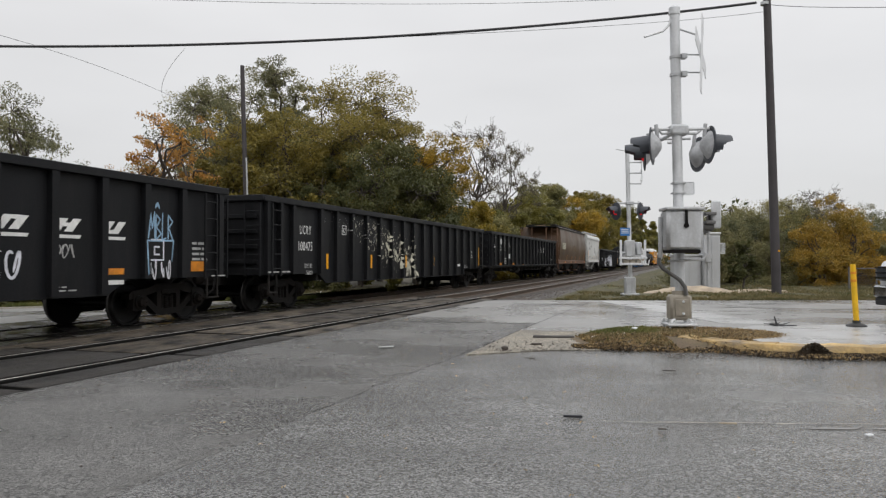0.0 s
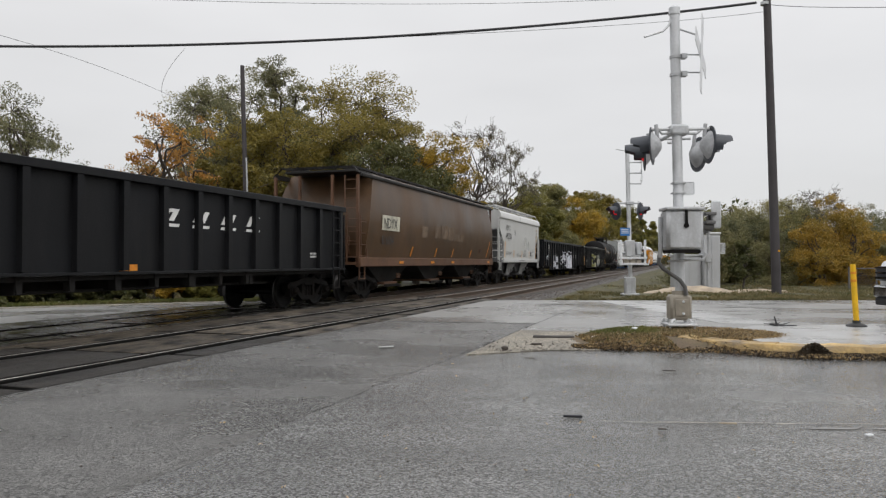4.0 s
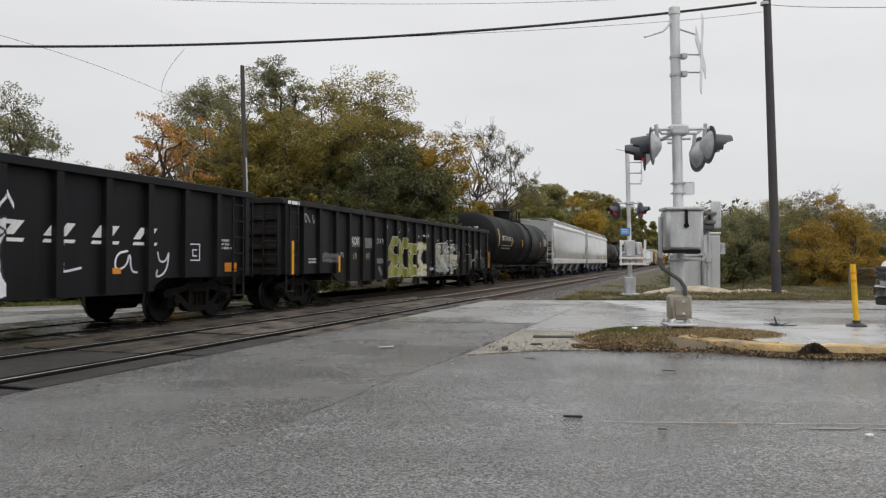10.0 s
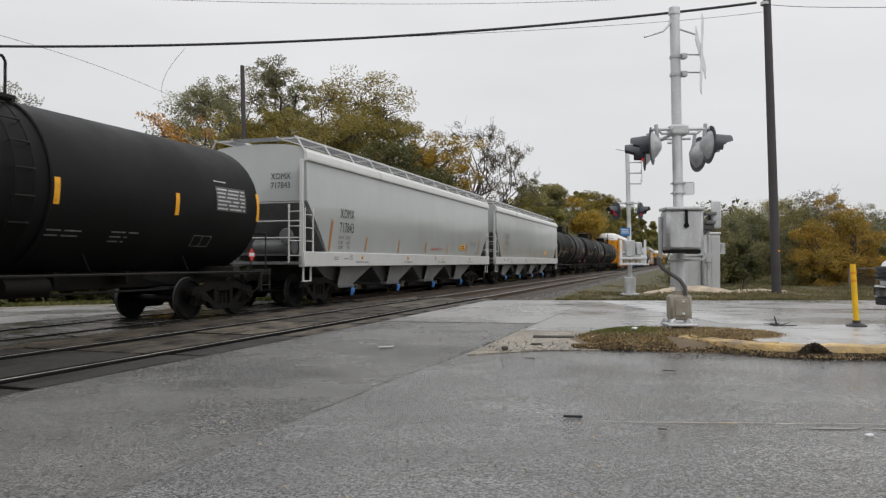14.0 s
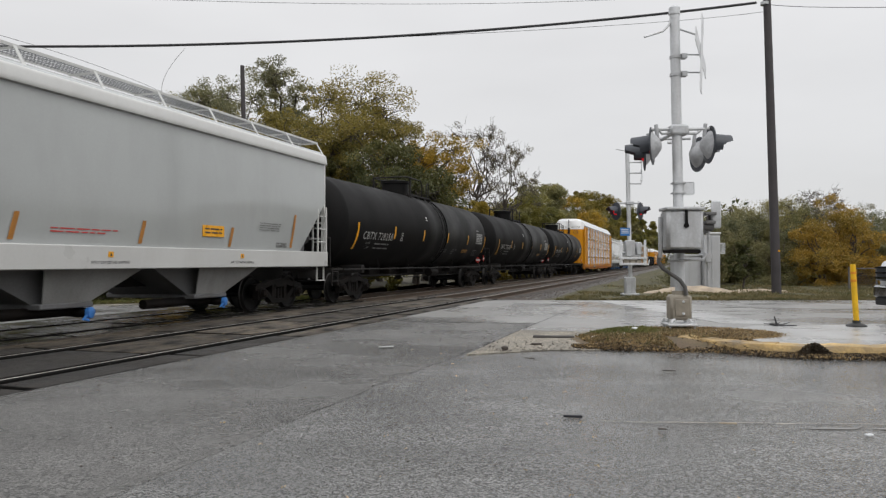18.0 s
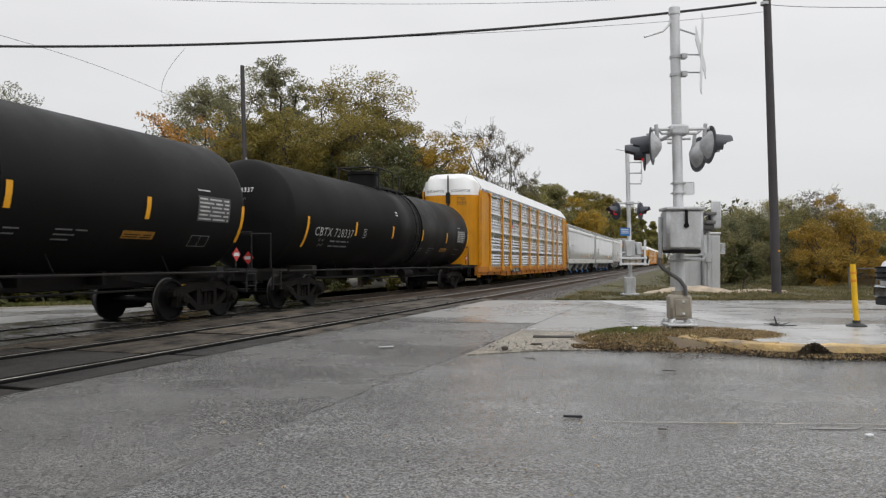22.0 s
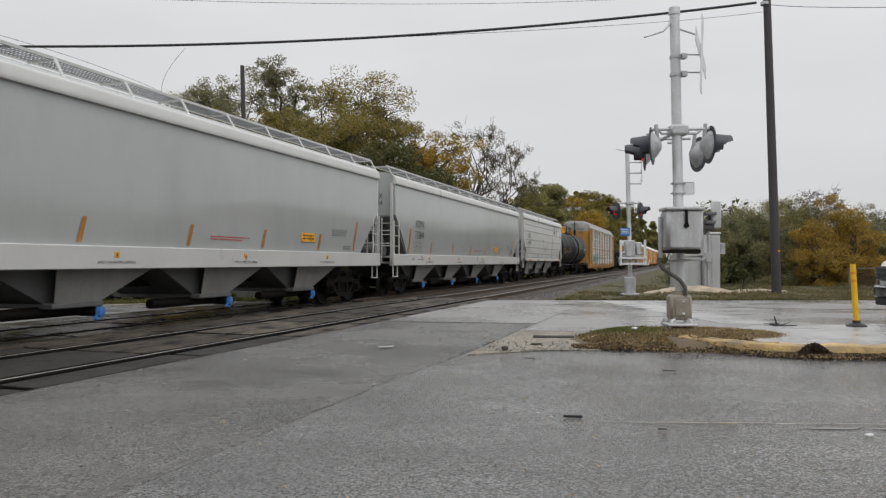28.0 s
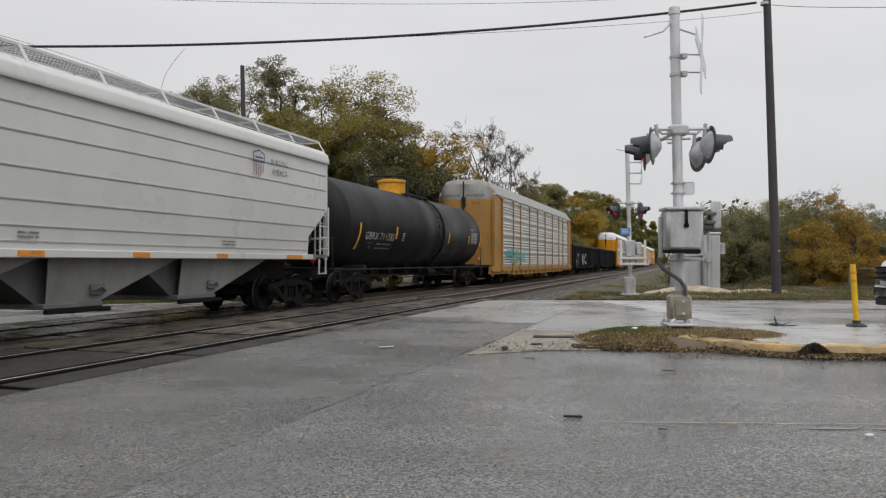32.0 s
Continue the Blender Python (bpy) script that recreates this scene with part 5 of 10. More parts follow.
jagged(c, 8.3, 14.1, 2.16, 11, M_SPRAYW, ys, 21, 0.045)
bm = bmesh.new()
stroke(bm, [(8.3, 1.78), (7.86, 1.42), (8.3, 1.08)], 0.06, ys, 0.004)
part("spray_arrow", bm, M_SPRAYW, c)
emblem(c, 13.62, -w, 1.72, 0.66, 0.22, 1.02, 4)
for pts in ([(15.05, 1.62), (14.95, 1.2), (15.0, 1.12), (15.45, 1.2)], [(16.55, 1.5), (16.25, 1.45), (16.2, 1.15), (16.5, 1.2), (16.6, 1.5), (16.62, 1.12), (16.8, 1.1)], [(17.35, 1.5), (17.4, 1.3), (17.6, 1.3), (17.7, 1.55), (17.62, 1.1), (17.3, 0.98), (17.35, 1.15)]):
    bm = bmesh.new()
    stroke(bm, curved(pts), 0.04, ys, 0.004, 1)
    part("spray_scribble", bm, M_SPRAYW, c, kind="stuff")
sq_mark(c, 18.32, 1.32, 0.36, -w, M_SPRAYW)
bars(0.05, 0.95, (0.6,), -w, c, M_MARKG, 0.035)
bars(1.62, 1.01, (0.45,), -w, c, M_MARKG, 0.03)
for x, o in ((0.8, 0.2), (3.24, 0.11), (6.4, 0.11), (9.52, 0.11), (12.7, 0.11), (15.9, 0.11), (19.56, 0.2)):
    plate(x, x + 0.45, 1.08, 1.08 + o, -w - 0.009, M_REFLO, c)
bars(0.8, 2.6, (0.65, 0.5, 0.65), -w, c, M_MARKG, 0.03, 0.07)
bars(ln - 1.3, 1.75, (0.5, 0.5, 0.6), -w, c, M_MARKG)
bars(2.2, 1.08, (0.8, 0.6), -w, c, M_MARKG, 0.035, 0.09)

# 6: worn gondola with olive and white graffiti
c, ln, ys, w, wp, xs = gondola("worn black gondola wagon with olive and cream graffiti", 117.98, 139.61, [0.25, 1.2, 2.12, 3.15, 4.06, 5.05, 6.0, 6.98, 7.97, 8.92, 9.9, 11.0, 12.05, 13.1, 14.05, 15.05, 16.05, 17.05, 18.05, 19.1, 20.5], M_GOND2)
for xa, xb, za, zb, m in ((4.26, 5.02, 1.76, 2.10, M_MARKG), (5.28, 5.96, 1.74, 2.08, M_MARKG)):
    bm = bmesh.new()
    slab(bm, [(xa, za), (xb, za + 0.01), (xb, zb - 0.03), (xb - 0.2, zb), (xa + 0.3, zb - 0.02), (xa, zb)], -w - 0.004, -w)
    part("paint_patch", bm, M_SHADE6, c, "faded grey paint patch")
lettering("AOK", 0.34, 4.30, -w - 0.007, 1.83, M_MARKW, c, 0.85)
lettering("PTI", 0.22, 3.57, -w - 0.003, 1.43, M_MARKG, c, 0.75)
lettering("519", 0.29, 4.26, -w - 0.003, 1.38, M_MARKC, c, 0.9, 1.25)
lettering("303", 0.29, 5.27, -w - 0.003, 1.38, M_MARKC, c, 0.9, 1.25)
bubble(c, 7.25, 8.0, 0.8, 2.1, [[(0.75, 0.95), (0.3, 0.65), (0.8, 0.45), (0.35, 0.12)], [(0.2, 0.1), (0.85, 0.12)], [(0.1, 0.55), (0.5, 0.6)]], [[(0.4, 0.75), (0.75, 0.6)], [(0.2, 0.4), (0.6, 0.3), (0.5, 0.15)]], M_SPRAYG, ys, 0.30, M_MARKG, 0.03, "olive spray-painted letter", True)
bubble(c, 8.15, 8.95, 0.76, 2.08, [[(0.85, 0.95), (0.2, 0.5), (0.8, 0.1)], [(0.25, 0.9), (0.45, 0.5)], [(0.3, 0.1), (0.5, 0.4)]], [[(0.3, 0.3), (0.7, 0.35), (0.5, 0.1)], [(0.5, 0.8), (0.7, 0.6)]], M_SPRAYG, ys, 0.30, M_MARKG, 0.03, "", True)
bubble(c, 9.1, 9.95, 0.74, 1.95, [[(0.2, 0.9), (0.8, 0.9), (0.5, 0.5), (0.8, 0.15), (0.2, 0.05)], [(0.2, 0.6), (0.4, 0.2)]], [[(0.3, 0.7), (0.6, 0.7)], [(0.5, 0.3), (0.3, 0.4), (0.4, 0.1)]], M_SPRAYG, ys, 0.26, M_SPRAYC, 0.035, "", True)
bubble(c, 10.02, 10.95, 0.72, 2.0, [[(0.2, 0.92), (0.85, 0.92), (0.4, 0.55), (0.85, 0.3), (0.2, 0.06)], [(0.7, 0.12), (0.9, 0.08)]], [[(0.5, 0.4), (0.7, 0.3), (0.55, 0.15), (0.45, 0.3)], [(0.3, 0.8), (0.7, 0.8)]], M_SPRAYC, ys, 0.28, M_SPRAYG, 0.04, "cream spray-painted letter", True)
# a large piece in cream and grey-blue with dark and white outlines
bm = bmesh.new()
stroke(bm, [(12.43, 1.91), (13.19, 1.94), (14.01, 2.02)], 0.29, ys, 0.0025, 4)
stroke(bm, [(14.32, 1.92), (14.89, 1.96)], 0.29, ys, 0.0025, 4)
stroke(bm, [(12.45, 1.68), (13.19, 1.7), (13.98, 1.73)], 0.29, ys, 0.0025, 4)
stroke(bm, [(14.32, 1.72), (14.92, 1.76)], 0.29, ys, 0.0025, 4)
stroke(bm, [(12.43, 1.45), (13.62, 1.47), (15.17, 1.48)], 0.29, ys, 0.0025, 4)
stroke(bm, [(12.43, 1.24), (13.62, 1.23), (15.11, 1.25)], 0.29, ys, 0.0025, 4)
stroke(bm, [(12.43, 1.03), (12.79, 1.04), (13.23, 1.03)], 0.29, ys, 0.0025, 4)
stroke(bm, [(13.42, 1.02), (13.96, 1.01)], 0.29, ys, 0.0025, 4)
stroke(bm, [(14.35, 1.0), (14.92, 1.01)], 0.29, ys, 0.0025, 4)
part("spray_base", bm, M_SPRAYL, c, "pale cream-grey spray-painted base", kind="stuff")
bm = bmesh.new()
stroke(bm, curved([(12.45, 1.97), (12.44, 1.51), (12.43, 0.94)]), 0.24, ys, 0.004, 2)
stroke(bm, [(12.64, 1.95), (13.19, 1.95)], 0.16, ys, 0.004, 2)
stroke(bm, curved([(12.65, 1.89), (12.71, 1.66), (12.94, 1.79)]), 0.17, ys, 0.004, 2)
stroke(bm, curved([(13.15, 1.88), (13.11, 1.53), (13.15, 1.24)]), 0.24, ys, 0.004, 2)
stroke(bm, [(14.27, 1.93), (14.92, 2.0)], 0.17, ys, 0.004, 2)
stroke(bm, [(14.42, 1.55), (15.16, 1.49)], 0.2, ys, 0.004, 2)
stroke(bm, [(14.27, 0.86), (14.89, 0.86)], 0.12, ys, 0.004, 2)
stroke(bm, [(13.36, 0.98), (13.4, 0.88)], 0.15, ys, 0.004, 2)
stroke(bm, [(12.83, 1.52), (13.15, 1.53)], 0.25, ys, 0.004, 2)
part("spray_fill", bm, M_SPRAYC, c, "cream spray-painted letter fill", kind="stuff")
bm = bmesh.new()
stroke(bm, curved([(12.41, 1.03), (12.5, 1.33), (12.75, 1.21), (13.21, 1.08)]), 0.17, ys, 0.0055, 2)
stroke(bm, curved([(12.52, 1.0), (12.79, 1.09), (12.98, 0.96), (13.27, 1.04)]), 0.17, ys, 0.0055, 2)
stroke(bm, curved([(13.36, 1.92), (13.62, 1.92), (13.89, 2.05), (13.98, 1.68), (13.62, 1.7)]), 0.15, ys, 0.0055, 2)
stroke(bm, [(13.29, 1.85), (13.36, 1.63)], 0.13, ys, 0.0055, 2)
stroke(bm, curved([(13.4, 1.4), (13.44, 1.2), (13.59, 0.97), (13.87, 0.95), (13.96, 1.3), (13.62, 1.44)]), 0.26, ys, 0.0055, 2)
stroke(bm, curved([(14.37, 1.16), (14.78, 1.19), (14.84, 0.94), (14.32, 1.0)]), 0.2, ys, 0.0055, 2)
stroke(bm, curved([(14.52, 1.78), (14.84, 1.72), (14.97, 1.98)]), 0.13, ys, 0.0055, 2)
stroke(bm, [(14.32, 1.72), (14.27, 1.44)], 0.13, ys, 0.0055, 2)
part("spray_fill", bm, M_SPRAYS, c, "grey-blue spray-painted letter fill", kind="stuff")
bm = bmesh.new()
stroke(bm, [(12.47, 1.21), (12.6, 1.36)], 0.1, ys, 0.007, 2)
stroke(bm, curved([(13.62, 1.27), (13.75, 1.03), (13.82, 1.2)]), 0.12, ys, 0.007, 2)
stroke(bm, [(14.4, 1.16), (14.68, 1.16)], 0.12, ys, 0.007, 2)
stroke(bm, [(13.57, 1.82), (13.75, 1.67)], 0.08, ys, 0.007, 1)
stroke(bm, [(12.71, 1.12), (12.9, 1.04)], 0.07, ys, 0.007, 1)
part("spray_fill", bm, M_SPRAYC, c, kind="stuff")
bm = bmesh.new()
stroke(bm, curved([(12.71, 2.03), (12.6, 1.88), (12.61, 1.67), (12.75, 1.58), (12.88, 1.76), (13.19, 1.8)]), 0.036, ys, 0.0085, 1)
stroke(bm, curved([(12.75, 2.01), (13.19, 2.02), (13.68, 2.01), (13.89, 2.16), (14.08, 2.19), (14.18, 2.07)]), 0.033, ys, 0.0085, 1)
stroke(bm, curved([(12.36, 1.33), (12.58, 1.49), (12.71, 1.38), (12.86, 1.29), (12.99, 1.21), (12.98, 1.52), (13.04, 1.72), (13.19, 1.77)]), 0.04, ys, 0.0085, 1)
stroke(bm, curved([(12.36, 1.03), (12.52, 1.05), (12.75, 1.06), (12.9, 0.92), (13.06, 0.92), (13.27, 1.01)]), 0.042, ys, 0.0085, 1)
stroke(bm, curved([(12.72, 1.94), (12.65, 1.83), (12.71, 1.78), (12.76, 1.89)]), 0.03, ys, 0.0085, 1)
stroke(bm, curved([(13.36, 1.43), (13.36, 1.2), (13.49, 1.01), (13.57, 0.84), (13.84, 0.83), (13.99, 0.96), (13.89, 1.17), (13.96, 1.3), (14.17, 1.34)]), 0.036, ys, 0.0085, 1)
stroke(bm, curved([(13.71, 1.94), (13.49, 1.73), (13.71, 1.6), (13.98, 1.58), (14.01, 1.88), (13.89, 2.08), (13.75, 1.99), (13.89, 1.78)]), 0.033, ys, 0.0085, 1)
stroke(bm, curved([(14.27, 1.99), (14.84, 2.02), (14.78, 1.84), (14.68, 1.86), (14.52, 1.78), (14.78, 1.66), (15.0, 1.78), (14.97, 2.04)]), 0.03, ys, 0.0085, 1)
stroke(bm, curved([(14.27, 1.44), (14.37, 1.27), (14.73, 1.23), (14.68, 1.39), (15.11, 1.3), (15.22, 1.45)]), 0.036, ys, 0.0085, 1)
stroke(bm, curved([(14.32, 0.95), (14.57, 0.84), (14.84, 0.9), (14.94, 1.12), (15.23, 1.19)]), 0.036, ys, 0.0085, 1)
stroke(bm, [(13.36, 1.52), (14.08, 1.53)], 0.02, ys, 0.0085, 1)
stroke(bm, [(13.36, 1.44), (13.89, 1.48)], 0.02, ys, 0.0085, 1)
stroke(bm, curved([(14.08, 1.96), (14.08, 1.8), (14.37, 1.69), (14.48, 1.51)]), 0.02, ys, 0.0085, 1)
stroke(bm, curved([(13.21, 1.72), (13.23, 1.43), (13.21, 1.21)]), 0.024, ys, 0.0085, 1)
stroke(bm, curved([(12.5, 1.17), (12.63, 1.36), (12.9, 1.21)]), 0.02, ys, 0.0085, 1)
stroke(bm, curved([(13.53, 1.24), (13.62, 0.97), (13.89, 0.96)]), 0.02, ys, 0.0085, 1)
stroke(bm, curved([(14.37, 1.09), (14.68, 1.27), (14.81, 1.05)]), 0.02, ys, 0.0085, 1)
part("spray_outline", bm, M_MARKD, c, kind="stuff")
bm = bmesh.new()
stroke(bm, curved([(12.36, 0.91), (12.35, 1.27), (12.54, 1.46)]), 0.019, ys, 0.0095, 1)
stroke(bm, curved([(12.55, 1.73), (12.58, 1.97), (12.73, 2.07), (13.19, 2.08), (13.66, 2.07), (13.89, 2.19), (14.08, 2.24), (14.23, 2.07), (14.27, 2.04), (14.81, 2.05), (14.93, 2.12), (15.05, 1.93), (15.02, 1.67), (15.25, 1.56)]), 0.019, ys, 0.0095, 1)
stroke(bm, curved([(13.31, 0.88), (13.53, 0.81), (13.89, 0.82), (14.03, 0.96)]), 0.019, ys, 0.0095, 1)
stroke(bm, curved([(14.27, 0.82), (14.78, 0.77), (14.94, 0.9), (14.98, 1.08), (15.25, 1.19)]), 0.019, ys, 0.0095, 1)
stroke(bm, [(12.83, 0.86), (13.02, 0.84)], 0.017, ys, 0.0095, 1)
stroke(bm, curved([(12.55, 1.73), (12.6, 1.63), (12.75, 1.54), (12.92, 1.71)]), 0.017, ys, 0.0095, 1)
stroke(bm, curved([(12.37, 1.0), (12.56, 0.98), (12.79, 1.01), (12.94, 0.87), (13.31, 0.95)]), 0.017, ys, 0.0095, 1)
stroke(bm, curved([(13.03, 1.65), (13.07, 1.43), (13.03, 1.21)]), 0.015, ys, 0.0095, 1)
stroke(bm, curved([(13.31, 1.4), (13.31, 1.17), (13.45, 0.94)]), 0.015, ys, 0.0095, 1)
stroke(bm, curved([(14.03, 1.99), (14.04, 1.61), (13.71, 1.56)]), 0.015, ys, 0.0095, 1)
part("spray_rim", bm, M_SPRAYW, c, kind="stuff")
bm = bmesh.new()
stroke(bm, [(11.81, 1.08), (11.81, 0.93)], 0.2, ys, 0.0045, 2)
stroke(bm, [(11.92, 1.1), (11.94, 0.93)], 0.2, ys, 0.0045, 2)
stroke(bm, [(11.93, 1.28), (11.94, 1.25)], 0.14, ys, 0.0045, 2)
stroke(bm, [(13.87, 2.34), (13.88, 2.29)], 0.12, ys, 0.0045, 2)
stroke(bm, [(14.59, 2.23), (14.65, 2.25)], 0.11, ys, 0.0045, 2)
stroke(bm, [(13.29, 2.24), (13.3, 2.22)], 0.08, ys, 0.0045, 1)
stroke(bm, [(14.73, 2.24), (14.77, 2.21)], 0.03, ys, 0.0045, 1)
stroke(bm, curved([(12.63, 2.21), (12.67, 2.15), (12.79, 2.2), (12.87, 2.24)]), 0.025, ys, 0.0045, 1)
stroke(bm, [(14.27, 2.18), (14.42, 2.12)], 0.03, ys, 0.0045, 1)
stroke(bm, [(15.57, 1.2), (15.6, 1.13)], 0.03, ys, 0.0045, 1)
stroke(bm, [(15.51, 1.16), (15.64, 1.15)], 0.08, ys, 0.0045, 1)
part("spray_dot", bm, M_SPRAYW, c, kind="stuff")
bm = bmesh.new()
stroke(bm, [(11.74, 1.06), (12.02, 1.07)], 0.025, ys, 0.007, 1)
stroke(bm, [(11.75, 0.96), (12.02, 0.97)], 0.025, ys, 0.007, 1)
stroke(bm, [(11.86, 1.15), (11.87, 0.86)], 0.025, ys, 0.007, 1)
stroke(bm, [(11.78, 1.13), (11.97, 0.93)], 0.025, ys, 0.007, 1)
stroke(bm, [(11.79, 0.91), (11.99, 1.1)], 0.02, ys, 0.007, 1)
part("spray_scribble", bm, M_MARKD, c, kind="stuff")
bm = bmesh.new()
stroke(bm, curved([(16.38, 1.99), (16.65, 1.96), (16.78, 1.8), (16.82, 1.47)]), 0.014, ys, 0.005, 1)
stroke(bm, curved([(16.85, 2.09), (17.0, 2.14), (17.05, 2.07)]), 0.014, ys, 0.005, 1)
stroke(bm, curved([(16.33, 1.54), (16.38, 1.38), (16.65, 1.32), (16.77, 1.42)]), 0.014, ys, 0.005, 1)
stroke(bm, [(16.53, 1.65), (16.57, 1.59)], 0.06, ys, 0.005, 1)
stroke(bm, curved([(16.89, 1.66), (17.03, 1.64), (16.96, 1.51), (17.03, 1.34)]), 0.014, ys, 0.005, 1)
stroke(bm, [(16.78, 1.42), (16.93, 1.28)], 0.014, ys, 0.005, 1)
stroke(bm, curved([(15.39, 2.06), (15.46, 1.99), (15.38, 1.95), (15.48, 1.89), (15.39, 1.79), (15.5, 1.76)]), 0.014, ys, 0.005, 1)
stroke(bm, curved([(15.45, 1.7), (15.69, 1.76), (15.93, 1.71), (15.87, 1.54), (15.63, 1.45), (15.39, 1.4)]), 0.014, ys, 0.005, 1)
stroke(bm, curved([(15.48, 1.49), (15.63, 1.69), (15.78, 1.53), (15.9, 1.65)]), 0.014, ys, 0.005, 1)
stroke(bm, curved([(15.36, 1.53), (15.57, 1.61), (15.81, 1.46)]), 0.014, ys, 0.005, 1)
stroke(bm, [(15.6, 2.15), (15.54, 1.89)], 0.014, ys, 0.005, 1)
stroke(bm, curved([(15.39, 1.36), (15.72, 1.32), (15.63, 1.22)]), 0.014, ys, 0.005, 1)
stroke(bm, curved([(15.46, 1.01), (15.69, 1.05), (15.75, 0.95)]), 0.014, ys, 0.005, 1)
stroke(bm, curved([(17.36, 1.99), (17.29, 1.69), (17.25, 1.38)]), 0.014, ys, 0.005, 1)
stroke(bm, [(17.36, 1.99), (17.67, 2.05)], 0.014, ys, 0.005, 1)
stroke(bm, [(17.29, 1.69), (17.67, 1.67)], 0.014, ys, 0.005, 1)
stroke(bm, [(17.25, 1.38), (17.67, 1.41)], 0.014, ys, 0.005, 1)
part("spray_scribble", bm, M_SPRAYC, c, kind="stuff")
bubble(c, 2.4, 3.2, 1.28, 1.56, [[(0.1, 0.5), (0.35, 0.6), (0.6, 0.4), (0.92, 0.5)]], [[(0.1, 0.35), (0.5, 0.55), (0.85, 0.4)]], M_SHADE6, ys, 0.24, M_MARKD, 0.02)
scribble(c, 6.3, 6.9, 1.9, 2.08, 3, M_MARKG, ys, 52, 0.035)
bubble(c, 6.35, 6.85, 0.85, 1.45, [[(0.1, 0.8), (0.9, 0.8)], [(0.4, 0.4), (0.7, 0.1)]], [], M_SHADE6, ys, 0.16, M_MARKD, 0.02)
scribble(c, 1.1, 2.0, 2.35, 2.6, 3, M_MARKG, ys, 15, 0.03)
scribble(c, 17.3, 18.3, 0.95, 1.7, 4, M_SPRAYC, ys, 14, 0.022)
scribble(c, 18.3, 19.2, 1.4, 2.0, 4, M_SPRAYC, ys, 34, 0.02)
scribble(c, 19.2, 20.2, 0.9, 1.6, 5, M_MARKG, ys, 24, 0.018)
splatter(c, 6.2, 14.5, 1.9, 2.6, 60, M_MARKG, ys, 9)
for x in (0.4, ln - 0.25):
    plate(x, x + 0.11, 0.98, 1.84, -wp - 0.05, M_REFL, c)
for x, z in ((3.4, 1.0), (6.0, 1.0), (9.1, 1.0), (12.22, 1.0), (15.2, 0.82), (17.2, 0.8)):
    plate(x, x + 0.13, z, z + 0.48, -w - 0.012, M_REFL, c)
bars(1.6, 1.35, (0.6, 0.5), -w, c, M_MARKG)
bars(0.25, 2.78, (0.6,), -wp - 0.022, c, M_MARKW, 0.09)

# 19: blue-black gondola
c, ln, ys, w, wp, xs = gondola("dark blue-black gondola wagon with grey graffiti", 405.2, 426.5)
tag_letters(c, 2.2, 4.6, 1.0, 2.2, 3, M_MARKG, ys, 51, 0.2)
tag_letters(c, 7.0, 9.6, 1.0, 2.2, 3, M_MARKG, ys, 53, 0.2)
plate(5.1, 5.3, 1.2, 2.0, -w, M_REFL, c)
c, ln, ys, w, wp, xs = gondola("dark gondola wagon far back in the train", 428.4, 450.6)
plate(3.1, 3.3, 1.2, 2.0, -w, M_REFL, c)


def hull(bm, ln, levels, roof, ends, seg_x=1):
    """Hopper body: rings at rising heights; levels: (z, half width), ends(z): inset at each end."""
    rings = []
    for z, hw in levels + roof:
        e = ends(z)
        rings.append([bm.verts.new(p) for p in ((e, -hw, z), (ln - e, -hw, z), (ln - e, hw, z), (e, hw, z))])
    for p, q in zip(rings[:-1], rings[1:]):
        for i in range(4):
            j = (i + 1) % 4
            bm.faces.new((p[i], p[j], q[j], q[i]))
    bm.faces.new(rings[0][::-1])
    bm.faces.new(rings[-1])


def bulge(z0, z1, w0, w1, mid, n):
    """Half widths of a side that swells between its sill and its eave."""
    return [(z0 + (z1 - z0) * i / n, w0 + (w1 - w0) * i / n + mid * math.sin(math.pi * i / n)) for i in range(n + 1)]


